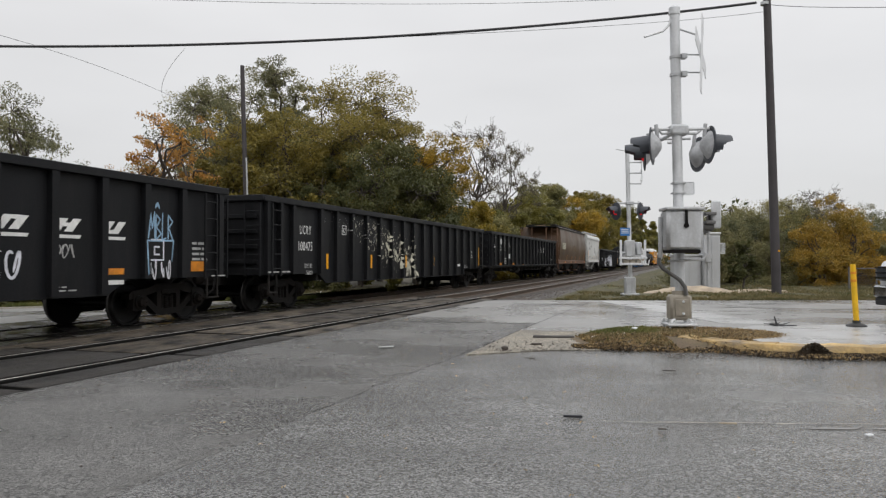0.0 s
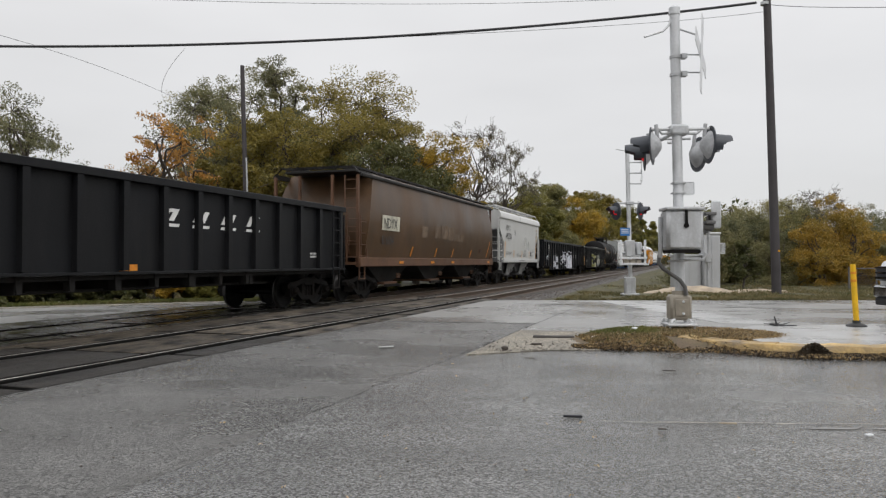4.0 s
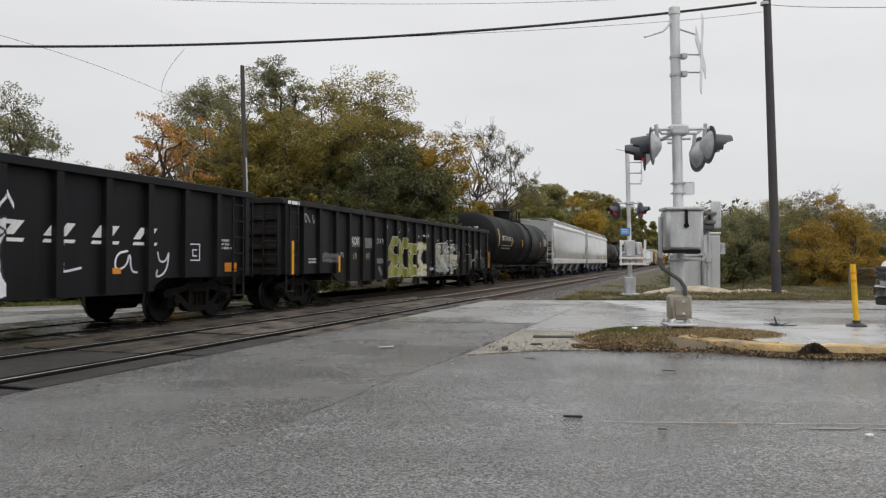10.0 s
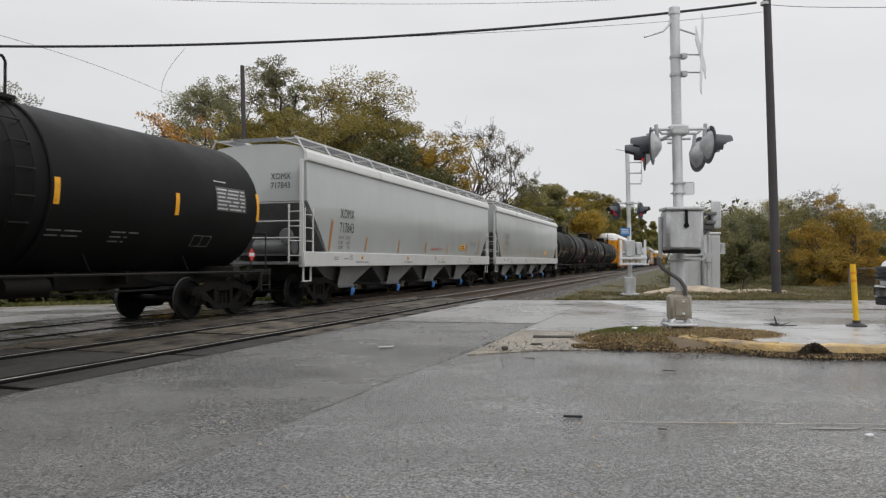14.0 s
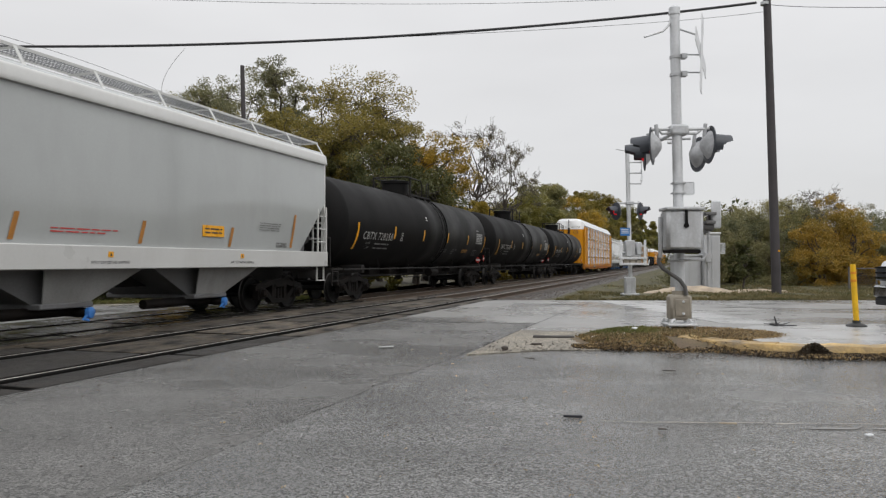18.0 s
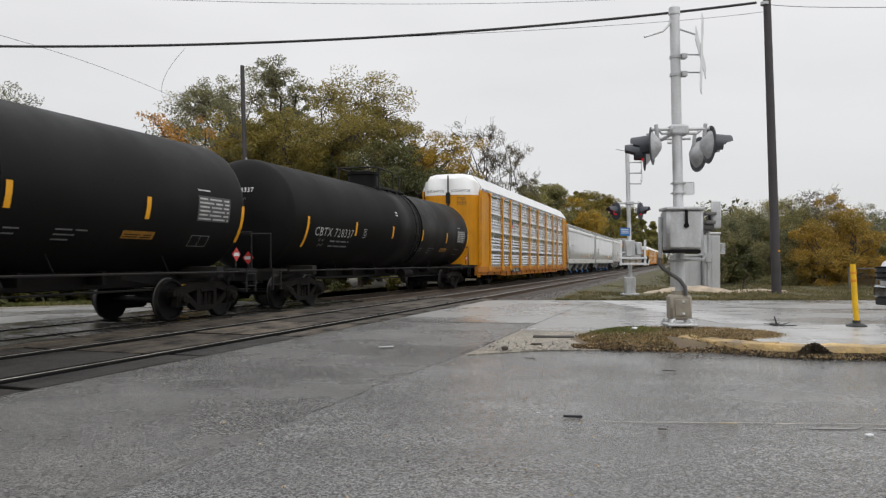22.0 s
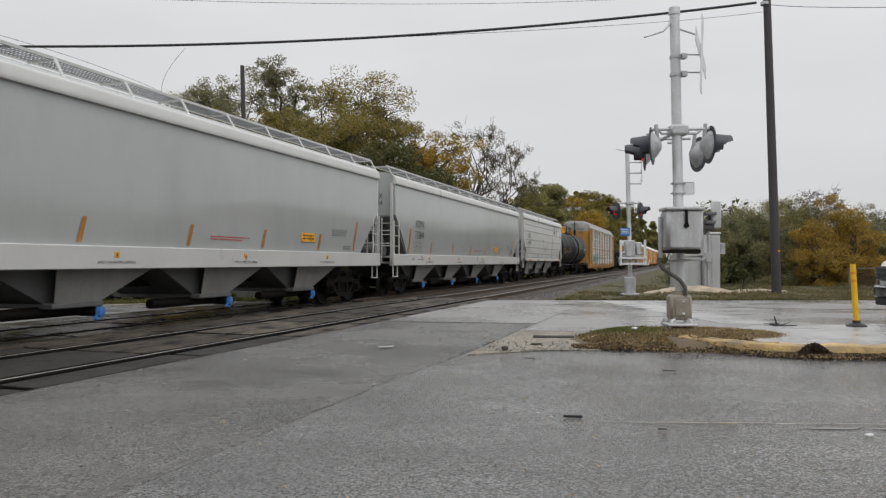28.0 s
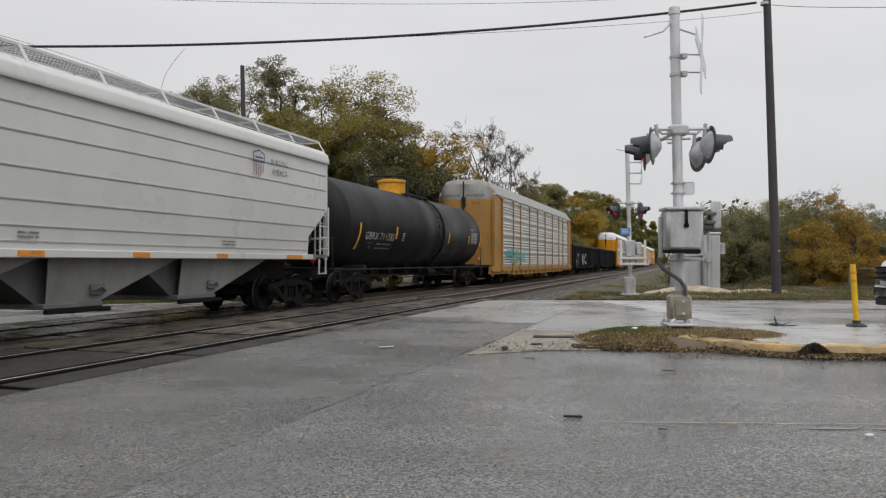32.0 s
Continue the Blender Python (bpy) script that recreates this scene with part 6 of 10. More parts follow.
def hopper(name, label, uf, ur, paint, dark, eave=4.1, top=4.5, sill=(1.23, 1.53), bulged=0.05, cut=(1.4, 2.9, 1.55), chutes=4, ribs=False, chute_paint=None,
           caps=None, frame=None, walk_rail=True, sill_inset=0.0, eave_paint=None, deck_paint=None, barrel=0.0, shoulder=0.24, walk_z=None, chute_at=None, chute_w=1.1, chute_out=2.3, side_sheet=None, sill_x=0.0, trucks=(1.78, 1.78)):
    ln = (ur - uf) * SC
    c = car(name, label, uf)
    frame = frame or paint
    z0 = sill[1]
    levels = bulge(z0, eave, 1.50, 1.53, bulged, 8)
    es = eave + shoulder
    walk_z = walk_z or top + 0.12
    rr = [(es - 0.02, 1.545), (es + 0.03, 1.50)] + [(es + 0.03 + (top - es - 0.03) * math.sin(a * math.pi / 2 / 5), 1.50 * math.cos(a * math.pi / 2 / 5) if a < 5 else 0.12) for a in range(1, 6)]

    def ends(z):
        if barrel:
            return 0.4 + barrel * ((z - 2.0) / 2.2) ** 2
        if z >= cut[1]:
            return 0.16
        return 0.16 + min(1, (cut[1] - z) / (cut[1] - cut[2])) * cut[0]
    lv = [(z, hw) for z, hw in levels if abs(z - cut[1]) > 0.08 and abs(z - cut[2]) > 0.08 or z == z0] + [(cut[2] + 0.001, 1.505 + bulged * math.sin(math.pi * (cut[2] - z0) / (eave - z0)))] * (cut[2] > z0 + 0.08) + [(cut[1], 1.515 + bulged * math.sin(math.pi * (cut[1] - z0) / (eave - z0)))]
    lv.sort()
    bm = bmesh.new()
    hull(bm, ln, lv, rr, ends)
    body = part("hopper_body", bm, paint, c)
    # slope sheets under the overhanging ends, their shade put into the dark colour
    for k in (0, 1):
        bm = bmesh.new()
        pts = [(0.14, cut[1] - 0.02), (0.16 + cut[0], cut[2]), (0.16 + cut[0], z0 - 0.1), (0.12 + cut[0], z0 - 0.1), (0.12 + cut[0], cut[2] - 0.03), (0.10, cut[1] - 0.06)]
        x = 0.0 if not k else ln
        sg = -1 if not k else 1
        if barrel:
            # roof deck carried past the round end on open posts
            box(bm, min(x, x - sg * 1.7), max(x, x - sg * 1.7), -1.42, 1.1, eave + 0.10, eave + 0.17, 0.01)
            part("end_roof", bm, eave_paint or dark, c)
            for y in (-0.62, 0.54):
                bm = bmesh.new()
                box(bm, min(x, x - sg * 0.09), max(x, x - sg * 0.09), y, y + 0.08, sill[0] + 0.1, eave + 0.02)
                part("end_post", bm, frame, c)
            ladder(c, x - sg * 0.02, 0.42, -1.44, 2.85, eave, 4, frame, "end")
        else:
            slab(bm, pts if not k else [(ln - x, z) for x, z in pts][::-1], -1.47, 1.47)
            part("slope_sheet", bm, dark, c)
        # end platform, corner posts, ladders and grab rails
        bm = bmesh.new()
        box(bm, min(x, x - sg * 1.1), max(x, x - sg * 1.1), -1.5, 1.5, sill[0] + 0.06, sill[0] + 0.14)
        part("end_platform", bm, dark, c)
        for y in (-1.5, 1.42):
            bm = bmesh.new()
            box(bm, min(x, x - sg * 0.1), max(x, x - sg * 0.1), y, y + 0.08, sill[0], eave)
            part("corner_post", bm, frame, c)
        for z in (1.85, 2.3):
            bm = bmesh.new()
            tube(bm, (x - sg * 0.03, -1.46, z + 0.1), (x - sg * 0.03, 1.46, z + 0.1), 0.018, seg=6)
            part("end_rail", bm, frame, c)
        ladder(c, x, 0.42, -1.52, sill[0] + 0.1, 2.85, 4, frame, "end")
        ladder(c, 0.06 if not k else ln - 0.54, 0.46, -1.56, sill[0] + 0.15, 2.75, 4, frame)
        stirrup(c, 0.08 if not k else ln - 0.5, -1.5, sill[0] + 0.03, frame, 0.4, 0.4)
        bm = bmesh.new()
        lathe(bm, [(0, 0.2), (0.03, 0.22), (0.06, 0.2)], (x - sg * 0.25, -0.9, 2.0), (sg, 0, 0), 16)
        part("brake_wheel", bm, dark, c)
        bm = bmesh.new()
        tube(bm, (x - sg * 0.5, -1.0, 1.72), (x - sg * 0.5, 0.2, 1.72), 0.2, seg=14)
        part("air_reservoir", bm, dark, c)
        coupler(c, x, sg)
    for sg in (-1, 1):
        bm = bmesh.new()
        y0, y1 = sorted((sg * 1.40, sg * (1.585 - sill_inset)))
        box(bm, sill_x, ln - sill_x * 0.9, y0, y1, sill[0], sill[1], 0.015)
        part("side_sill", bm, frame, c)
        bm = bmesh.new()
        prof = [(1.50, eave - 0.035), (1.600, eave - 0.035), (1.612, eave - 0.01), (1.600, eave + 0.05), (1.575, es - 0.06), (1.55, es - 0.01), (1.50, es + 0.02)]
        sweep(bm, [(sg * y, z) for y, z in prof], 0.1, ln - 0.1)
        part("eave_rail", bm, eave_paint or frame, c)
    if ribs:
        for z in (3.72, 3.30, 2.76, 2.26, 1.86, 1.62):
            hw = 1.5 + 0.03 * (z - z0) / (eave - z0) + bulged * math.sin(math.pi * (z - z0) / (eave - z0))
            e = ends(z) + 0.1
            bm = bmesh.new()
            sweep(bm, [(-hw + 0.01, z - 0.035), (-hw - 0.012, z - 0.018), (-hw - 0.022, z + 0.008), (-hw + 0.01, z + 0.012)], e, ln - e)
            part("side_rib", bm, paint, c)
    # roof walkway: open grating along each eave on leaning posts
    if walk_rail:
        for sg in (-1, 1):
            y = sg * 0.98
            bm = bmesh.new()
            n = int((ln - 0.2) / 0.075)
            for i in range(n):
                box(bm, 0.1 + i * 0.075, 0.109 + i * 0.075, y - 0.27, y + 0.27, walk_z - 0.012, walk_z)
            for k in (-0.18, -0.09, 0.0, 0.09, 0.18):
                box(bm, 0.1, ln - 0.1, y + k, y + k + 0.008, walk_z - 0.014, walk_z - 0.002)
            part("walkway_grating", bm, M_UNDER if deck_paint is M_UNDER else M_GRATE, c)
            bm = bmesh.new()
            for k in (-0.28, 0.27):
                box(bm, 0.02, ln - 0.02, y + k - 0.005, y + k + 0.012, walk_z - 0.03, walk_z + 0.018)
            part("walkway_edge", bm, deck_paint or frame, c)
            nb = max(6, int(ln / 1.5))
            for i in range(nb):
                x = 0.12 + (ln - 0.24) * i / (nb - 1)
                bm = bmesh.new()
                slab(bm, [(x - 0.035, es - 0.04), (x + 0.035, es - 0.04), (x + 0.035, walk_z), (x - 0.035, walk_z)], -0.008, 0.008)
                for v in bm.verts:
                    v.co.y += sg * (1.52 if v.co.z < es + 0.05 else 1.262)
                box(bm, x - 0.015, x + 0.015, min(sg * 0.70, sg * 1.25), max(sg * 0.70, sg * 1.25), walk_z - 0.05, walk_z - 0.015)
                part("walkway_bracket", bm, deck_paint or frame, c)
        for x in (0.05, ln - 0.6):
            bm = bmesh.new()
            for i in range(8):
                box(bm, x + i * 0.075, x + i * 0.075 + 0.03, -0.70, 0.70, walk_z - 0.012, walk_z)
            for k in (-0.68, 0.66):
                box(bm, x, x + 0.56, k, k + 0.02, walk_z - 0.03, walk_z + 0.01)
            part("cross_walkway", bm, M_UNDER if deck_paint is M_UNDER else M_GRATE, c, kind="stuff")
        bm = bmesh.new()
        for x in np.linspace(1.4, ln - 1.4, max(3, int(ln / 4))):
            box(bm, x - 0.6, x + 0.6, -0.30, 0.30, top - 0.03, top + 0.06, 0.03)
        part("roof_hatch", bm, paint, c)
    # discharge chutes: slope sheets across the car, upright side sheets and an outlet below
    zt_c = sill[0] + 0.03
    places = chute_at or [0.16 + cut[0] + (ln - 0.32 - 2 * cut[0]) * (i + 0.5) / chutes - chute_w / 2 for i in range(chutes)]
    for m0 in places:
        m1 = m0 + chute_w
        a, b = (m0 - 1.35, m1 + chute_out - 1.1) if chute_at else (m0 - 1.45, m1 + 1.45)
        bm = bmesh.new()
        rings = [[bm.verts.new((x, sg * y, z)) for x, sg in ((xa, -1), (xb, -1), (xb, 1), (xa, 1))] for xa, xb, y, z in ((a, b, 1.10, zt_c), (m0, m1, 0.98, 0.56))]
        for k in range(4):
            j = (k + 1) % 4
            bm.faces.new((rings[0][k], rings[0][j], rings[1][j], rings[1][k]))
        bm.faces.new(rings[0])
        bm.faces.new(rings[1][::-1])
        # on the grey hoppers the chute's own shade is in its dark colour
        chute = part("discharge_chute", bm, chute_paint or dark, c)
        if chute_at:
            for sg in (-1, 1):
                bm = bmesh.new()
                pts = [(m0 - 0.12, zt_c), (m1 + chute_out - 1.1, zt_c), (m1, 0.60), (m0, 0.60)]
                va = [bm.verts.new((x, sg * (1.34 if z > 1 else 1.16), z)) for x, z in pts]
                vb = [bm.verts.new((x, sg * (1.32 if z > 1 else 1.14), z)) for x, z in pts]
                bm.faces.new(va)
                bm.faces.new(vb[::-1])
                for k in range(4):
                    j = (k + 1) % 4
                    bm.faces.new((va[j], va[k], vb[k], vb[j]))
                # paler than the chute, so the colour carries the light on this face
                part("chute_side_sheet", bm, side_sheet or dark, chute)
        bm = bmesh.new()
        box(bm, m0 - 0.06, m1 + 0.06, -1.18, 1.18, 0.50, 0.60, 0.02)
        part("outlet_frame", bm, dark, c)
        if caps:
            bm = bmesh.new()
            tube(bm, (m0 - 1.3, -0.86, 0.44), (m1 - 0.1, -0.86, 0.44), 0.10, seg=12)
            tube(bm, (m1 - 0.2, -0.8, 0.42), (m1 - 0.05, -1.16, 0.40), 0.09, seg=12)
            part("outlet_pipe", bm, M_TRUCK, c)
            bm = bmesh.new()
            lathe(bm, [(0, 0.10), (0.05, 0.105), (0.08, 0.10), (0.10, 0.05)], (m1 - 0.05, -1.15, 0.40), (0.25, -1, 0), 12)
            pipe(bm, [(m1 - 0.15, -1.22, 0.36), (m1 - 0.22, -1.22, 0.30), (m1 - 0.1, -1.22, 0.27)], 0.025)
            part("outlet_cap", bm, caps, c, "bright blue outlet cap")
        else:
            bm = bmesh.new()
            box(bm, m0 - 0.02, m1 + 0.02, -1.22, -1.12, 0.42, 0.52, 0.015)
            tube(bm, (m1 - 0.3, -1.1, 0.46), (m1 + 0.12, -1.28, 0.46), 0.045, seg=10)
            part("outlet_gate", bm, M_TRUCK, c)
            bm = bmesh.new()
            pipe(bm, [(m0 + 0.9, -1.30, 0.80), (m0 + 1.05, -1.33, 0.86), (m0 + 1.2, -1.30, 0.78)], 0.02)
            box(bm, m0 + 0.88, m0 + 1.22, -1.27, -1.24, 0.72, 0.90, 0.01)
            part("gate_bracket", bm, dark, c)
    for x in (trucks[0], ln - trucks[1]):
        bogie(c, x, uf * SC)
    bm = bmesh.new()
    box(bm, 0.2, ln - 0.2, -0.25, 0.25, 0.78, sill[0] + 0.05)
    part("centre_sill", bm, M_UNDER, c)

    def ys(z):
        return -(1.50 + 0.03 * (z - z0) / (eave - z0) + bulged * math.sin(math.pi * (z - z0) / (eave - z0))) - 0.012
    return c, ln, ys


def side_stripes(c, xs, z0, z1, ys, material, lean=0.05, w=0.11):
    for x in xs:
        bm = bmesh.new()
        n = 6
        pts = [(z0 + (z1 - z0) * i / n) for i in range(n + 1)]
        a = [bm.verts.new((x + lean * i / n, ys(z) - 0.004, z)) for i, z in enumerate(pts)]
        b = [bm.verts.new((x + w + lean * i / n, ys(z) - 0.004, z)) for i, z in enumerate(pts)]
        for i in range(n):
            bm.faces.new((a[i], b[i], b[i + 1], a[i + 1]))
        part("reflector_stripe", bm, material, c)


def pellet_hopper(uf, ur, number, label, seed, outlets=(2.85, 6.8, 10.8, 14.85)):
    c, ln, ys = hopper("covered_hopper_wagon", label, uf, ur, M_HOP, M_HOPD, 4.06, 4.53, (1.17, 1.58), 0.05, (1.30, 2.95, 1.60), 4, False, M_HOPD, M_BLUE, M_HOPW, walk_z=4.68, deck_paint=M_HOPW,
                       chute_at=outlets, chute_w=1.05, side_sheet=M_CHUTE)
    lettering("XOMX", 0.40, 2.20, ys(2.7), 2.60, M_MARKD, c, 0.76, 1.08)
    lettering(number, 0.42, 2.16, ys(2.3), 2.18, M_MARKD, c, 0.80)
    for k, (wa, wb) in enumerate((("LD LMT", "219100"), ("LT WT", "66900"), ("CU FT", "6241"))):
        lettering(wa, 0.125, 2.10, ys(1.95) - 0.004, 1.98 - k * 0.15, M_MARKD, c, 0.9)
        lettering(wb, 0.125, 2.58 + 0.07 * (6 - len(wb)), ys(1.95) - 0.004, 1.98 - k * 0.15, M_MARKX, c, 0.9)
    side_stripes(c, [1.47], 1.62, 2.52, ys, M_STRIPE, 0.16, 0.12)
    side_stripes(c, [4.02, 6.9, 9.8, 12.62, 15.5], 1.64, 2.07, ys, M_STRIPE, 0.10, 0.1)
    side_stripes(c, [ln - 2.05], 1.66, 2.52, ys, M_STRIPE, 0.18, 0.1)
    plate(14.55, 15.32, 1.84, 2.08, ys(1.9), M_REFL, c, "label_plate", "yellow warning label")
    bars(14.63, 1.99, (0.6, 0.6), ys(1.9) - 0.01, c, M_MARKD, 0.03, 0.08)
    bars(10.6, 1.84, (1.5, 1.2), ys(1.75), c, M_RED, 0.022, 0.055)
    for x in (3.65, 7.7, 11.8, 15.9):
        plate(x, x + 0.12, 1.38, 1.48, -1.586, M_REFL, c, "warning_dot")
        bm = bmesh.new()
        slab(bm, [(x + 0.03, 1.40), (x + 0.09, 1.40), (x + 0.06, 1.46)], -1.5975, -1.5945)
        part("dot_mark", bm, M_MARKD, c)
        lettering("APPLY CAP BEFORE SHIPPING", 0.075, x - 0.4, -1.589, 1.265, M_MARKD, c, 0.95)
    bars(ln - 3.5, 2.22, (1.0, 0.95, 0.9, 0.9), ys(2.1), c, M_MARKX, 0.02, 0.055)
    bars(ln - 2.7, 1.74, (0.5, 0.5), ys(1.75), c, M_MARKX, 0.04, 0.065)
    bars(1.75, 1.42, (0.3, 0.25), -1.586, c, M_MARKX, 0.03, 0.06)
    bars(2.4, 1.38, (0.3,), -1.586, c, M_MARKX, 0.03)
    sq_mark(c, 2.82, 1.36, 0.16, -1.586, M_MARKX)
    for word, z in (("XOMX", 3.55), (number, 3.30)):
        me = text_mesh(word, 0.24)
        me.transform(Matrix.Translation((0.152, -0.45, z)) @ Matrix.Rotation(radians(-90), 4, "Z") @ FACE @ Matrix.Diagonal((0.85, 1, 1, 1)))
        part("end_stencil", me, M_MARKD, c)
    return c


pellet_hopper(160.43, 180.93, "717843", "pale grey covered hopper wagon with blue outlet caps", 1)
pellet_hopper(182.5, 203.6, "717841", "pale grey covered hopper wagon with curved sides", 2)
pellet_hopper(293.89, 314.56, "717840", "pale grey covered hopper wagon behind the auto carrier", 3)
pellet_hopper(315.86, 337.36, "717844", "clean pale grey covered hopper wagon with roof walkway", 4, (3.1, 7.05, 11.25, 15.55))

# 3: brown rounded hopper
c, ln, ys = hopper("covered_hopper_wagon", "rusty brown covered hopper wagon with patched lettering", 62.14, 79.65, M_BROWN, M_BROWND, 4.04, 4.24, (1.15, 1.44), 0.16, (0.9, 2.6, 1.42), 3, False, M_UNDER, None, M_BROWND, eave_paint=M_UNDER, deck_paint=M_UNDER, barrel=0.75, shoulder=0.09, walk_z=4.34, trucks=(1.2, 1.15))
def wrap_patch(x0, x1, z0, z1, material, nm, lab):
    bm = bmesh.new()
    n = 6
    rows = [[bm.verts.new((x, ys(z0 + (z1 - z0) * i / n) - 0.004, z0 + (z1 - z0) * i / n)) for x in (x0, x1)] for i in range(n + 1)]
    for p, q in zip(rows[:-1], rows[1:]):
        bm.faces.new((p[0], p[1], q[1], q[0]))
    part(nm, bm, material, c, lab)


wrap_patch(1.50, 3.10, 2.36, 2.86, M_SPRAYC, "name_patch", "off-white painted patch")
lettering("NDYX", 0.50, 1.62, ys(2.6) - 0.02, 2.43, M_MARKD, c, 0.85)
lettering("816694", 0.44, 1.50, ys(2.1) - 0.03, 1.88, M_MARKD, c, 0.8)
side_stripes(c, [4.48, 7.31, 9.59, 12.45], 1.5, 1.86, ys, M_REFLO, 0.12, 0.12)
side_stripes(c, [15.48], 1.5, 2.32, ys, M_REFLO, 0.33, 0.12)
M_GHOST = mat("ghosted_lettering", (0.165, 0.118, 0.080), 0.55, var=0.35, scale=1.1, fine=7, bump=0.0, dirt=(0.088, 0.050, 0.026), dirt_amount=1.25, streak=(2.0, 2.0, 1.2), spec=0.35)
for x0, x1, za, zb in ((5.45, 6.15, 2.22, 2.66), (6.95, 7.75, 2.26, 2.74), (7.85, 8.70, 2.24, 2.80), (8.78, 9.62, 2.22, 2.76), (9.70, 11.1, 2.20, 2.50)):
    wrap_patch(x0, x1, za, zb, M_GHOST, "ghost_letter", "faded remains of scraped-off lettering")
wrap_patch(13.95, 14.4, 1.72, 1.92, M_BROWND, "old_patch", "dark painted-over patch")
bars(14.0, 1.85, (0.36, 0.36), ys(1.9) - 0.01, c, M_MARKD, 0.02, 0.05)
for x in (3.3, 6.75, 9.48, 15.65):
    plate(x, x + 0.42, 1.24, 1.33, -1.586, M_REFLO, c)

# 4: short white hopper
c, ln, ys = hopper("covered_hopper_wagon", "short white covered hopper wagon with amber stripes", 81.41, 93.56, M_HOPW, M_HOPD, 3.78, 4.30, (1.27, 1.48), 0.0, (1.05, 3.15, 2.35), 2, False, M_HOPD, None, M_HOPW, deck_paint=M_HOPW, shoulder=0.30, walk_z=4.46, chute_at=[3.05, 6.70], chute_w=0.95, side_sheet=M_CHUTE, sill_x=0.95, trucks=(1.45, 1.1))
lettering("AOKX", 0.44, 1.62, ys(3) - 0.004, 3.12, M_MARKD, c, 0.82, 1.1)
lettering("482708", 0.50, 1.62, ys(3) - 0.004, 2.62, M_MARKD, c, 0.93)
side_stripes(c, [1.25], 1.55, 2.46, ys, M_REFL, 0.14, 0.12)
side_stripes(c, [3.62, 5.88, 8.15], 1.55, 2.0, ys, M_REFL, 0.08, 0.1)
side_stripes(c, [10.3], 1.55, 2.46, ys, M_REFL, 0.22, 0.1)
sq_mark(c, 3.86, 2.90, 0.27, ys(3) - 0.002, M_MARKX)
bars(1.7, 1.85, (1.2, 1.1), ys(1.7), c, M_MARKX, 0.035, 0.1)
bars(2.75, 1.85, (0.35, 0.35), ys(1.7), c, M_MARKX, 0.03, 0.08)
bars(4.5, 1.78, (0.7, 0.7, 0.75), ys(1.7), c, M_MARKX, 0.028, 0.07)
bars(5.2, 1.68, (0.6, 0.5), ys(1.7), c, M_MARKX, 0.02, 0.055)
bars(6.75, 2.0, (0.55, 0.5), ys(1.7), c, M_MARKX, 0.03, 0.07)
bars(6.4, 1.85, (0.9, 0.95, 0.9, 0.9), ys(1.7), c, M_MARKX, 0.028, 0.075)
bars(9.2, 2.08, (0.5, 0.6, 0.5), ys(1.7), c, M_MARKX, 0.03, 0.075)
bars(9.15, 1.70, (0.3, 0.35), ys(1.7), c, M_MARKX, 0.03, 0.07)
bars(5.0, 1.36, (1.5,), -1.586, c, M_MARKX, 0.045, 0.06)
for x0, z0, x1, z1 in ((8.6, 1.68, 8.76, 1.78), (8.6, 1.81, 8.76, 1.95), (8.79, 1.68, 8.98, 1.78), (8.79, 1.81, 8.98, 1.95)):
    plate(x0, x1, z0, z1, ys(1.7), M_MARKD, c, "label_plate")
M_RUSTST = mat("rust_bleed_stain", (0.40, 0.29, 0.14), 0.6, var=0.4, scale=6, bump=0.0)
rgr = random.Random(4)
for z0, z1, n in ((3.40, 3.56, 4), (2.95, 3.12, 5), (2.66, 2.90, 8)):
    bm = bmesh.new()
    for _ in range(n):
        x, z, k = rgr.uniform(10.35, 10.6), rgr.uniform(z0, z1), rgr.uniform(0.2, 0.5)
        top_l = [(x, z), (x + k * 0.5, z + 0.015), (x + k, z - 0.02)]
        low_l = [(x + k, z - 0.04), (x + k * 0.5, z - rgr.uniform(0.01, 0.05)), (x, z - 0.025)]
        bm.faces.new([bm.verts.new((px, ys(pz) - rgr.uniform(0.003, 0.006), pz)) for px, pz in top_l + low_l])
    part("rust_streak", bm, M_RUSTST, c, "ochre rust streaks", kind="stuff")

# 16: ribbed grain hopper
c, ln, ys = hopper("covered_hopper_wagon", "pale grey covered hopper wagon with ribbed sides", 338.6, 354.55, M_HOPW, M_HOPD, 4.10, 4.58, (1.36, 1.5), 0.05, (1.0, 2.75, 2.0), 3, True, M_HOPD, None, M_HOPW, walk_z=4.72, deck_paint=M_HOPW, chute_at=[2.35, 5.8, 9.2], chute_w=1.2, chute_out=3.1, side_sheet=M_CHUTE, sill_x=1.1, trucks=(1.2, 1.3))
lettering("CMO", 0.42, 1.46, ys(2.8) - 0.024, 2.87, M_MARKD, c, 0.92)
lettering("104795", 0.43, 1.44, ys(2.5) - 0.026, 2.42, M_MARKD, c, 0.84)
for k, (wa, wb) in enumerate((("LD LMT", "224900"), ("LT WT", "61100"), ("CU FT", "5239"))):
    lettering(wa, 0.13, 1.40, ys(2.1) - 0.026, 2.20 - k * 0.16, M_MARKD, c, 0.9)
    lettering(wb, 0.13, 1.95 + 0.08 * (6 - len(wb)), ys(2.1) - 0.026, 2.20 - k * 0.16, M_MARKX, c, 0.9)
bars(1.38, 1.74, (0.26, 0.26), ys(1.7) - 0.012, c, M_MARKX, 0.025, 0.06)
bars(4.9, 1.74, (0.4, 0.4), ys(1.7) - 0.012, c, M_MARKX, 0.03, 0.07)
bars(10.2, 1.74, (0.5, 0.5), ys(1.7) - 0.012, c, M_MARKX, 0.03, 0.07)
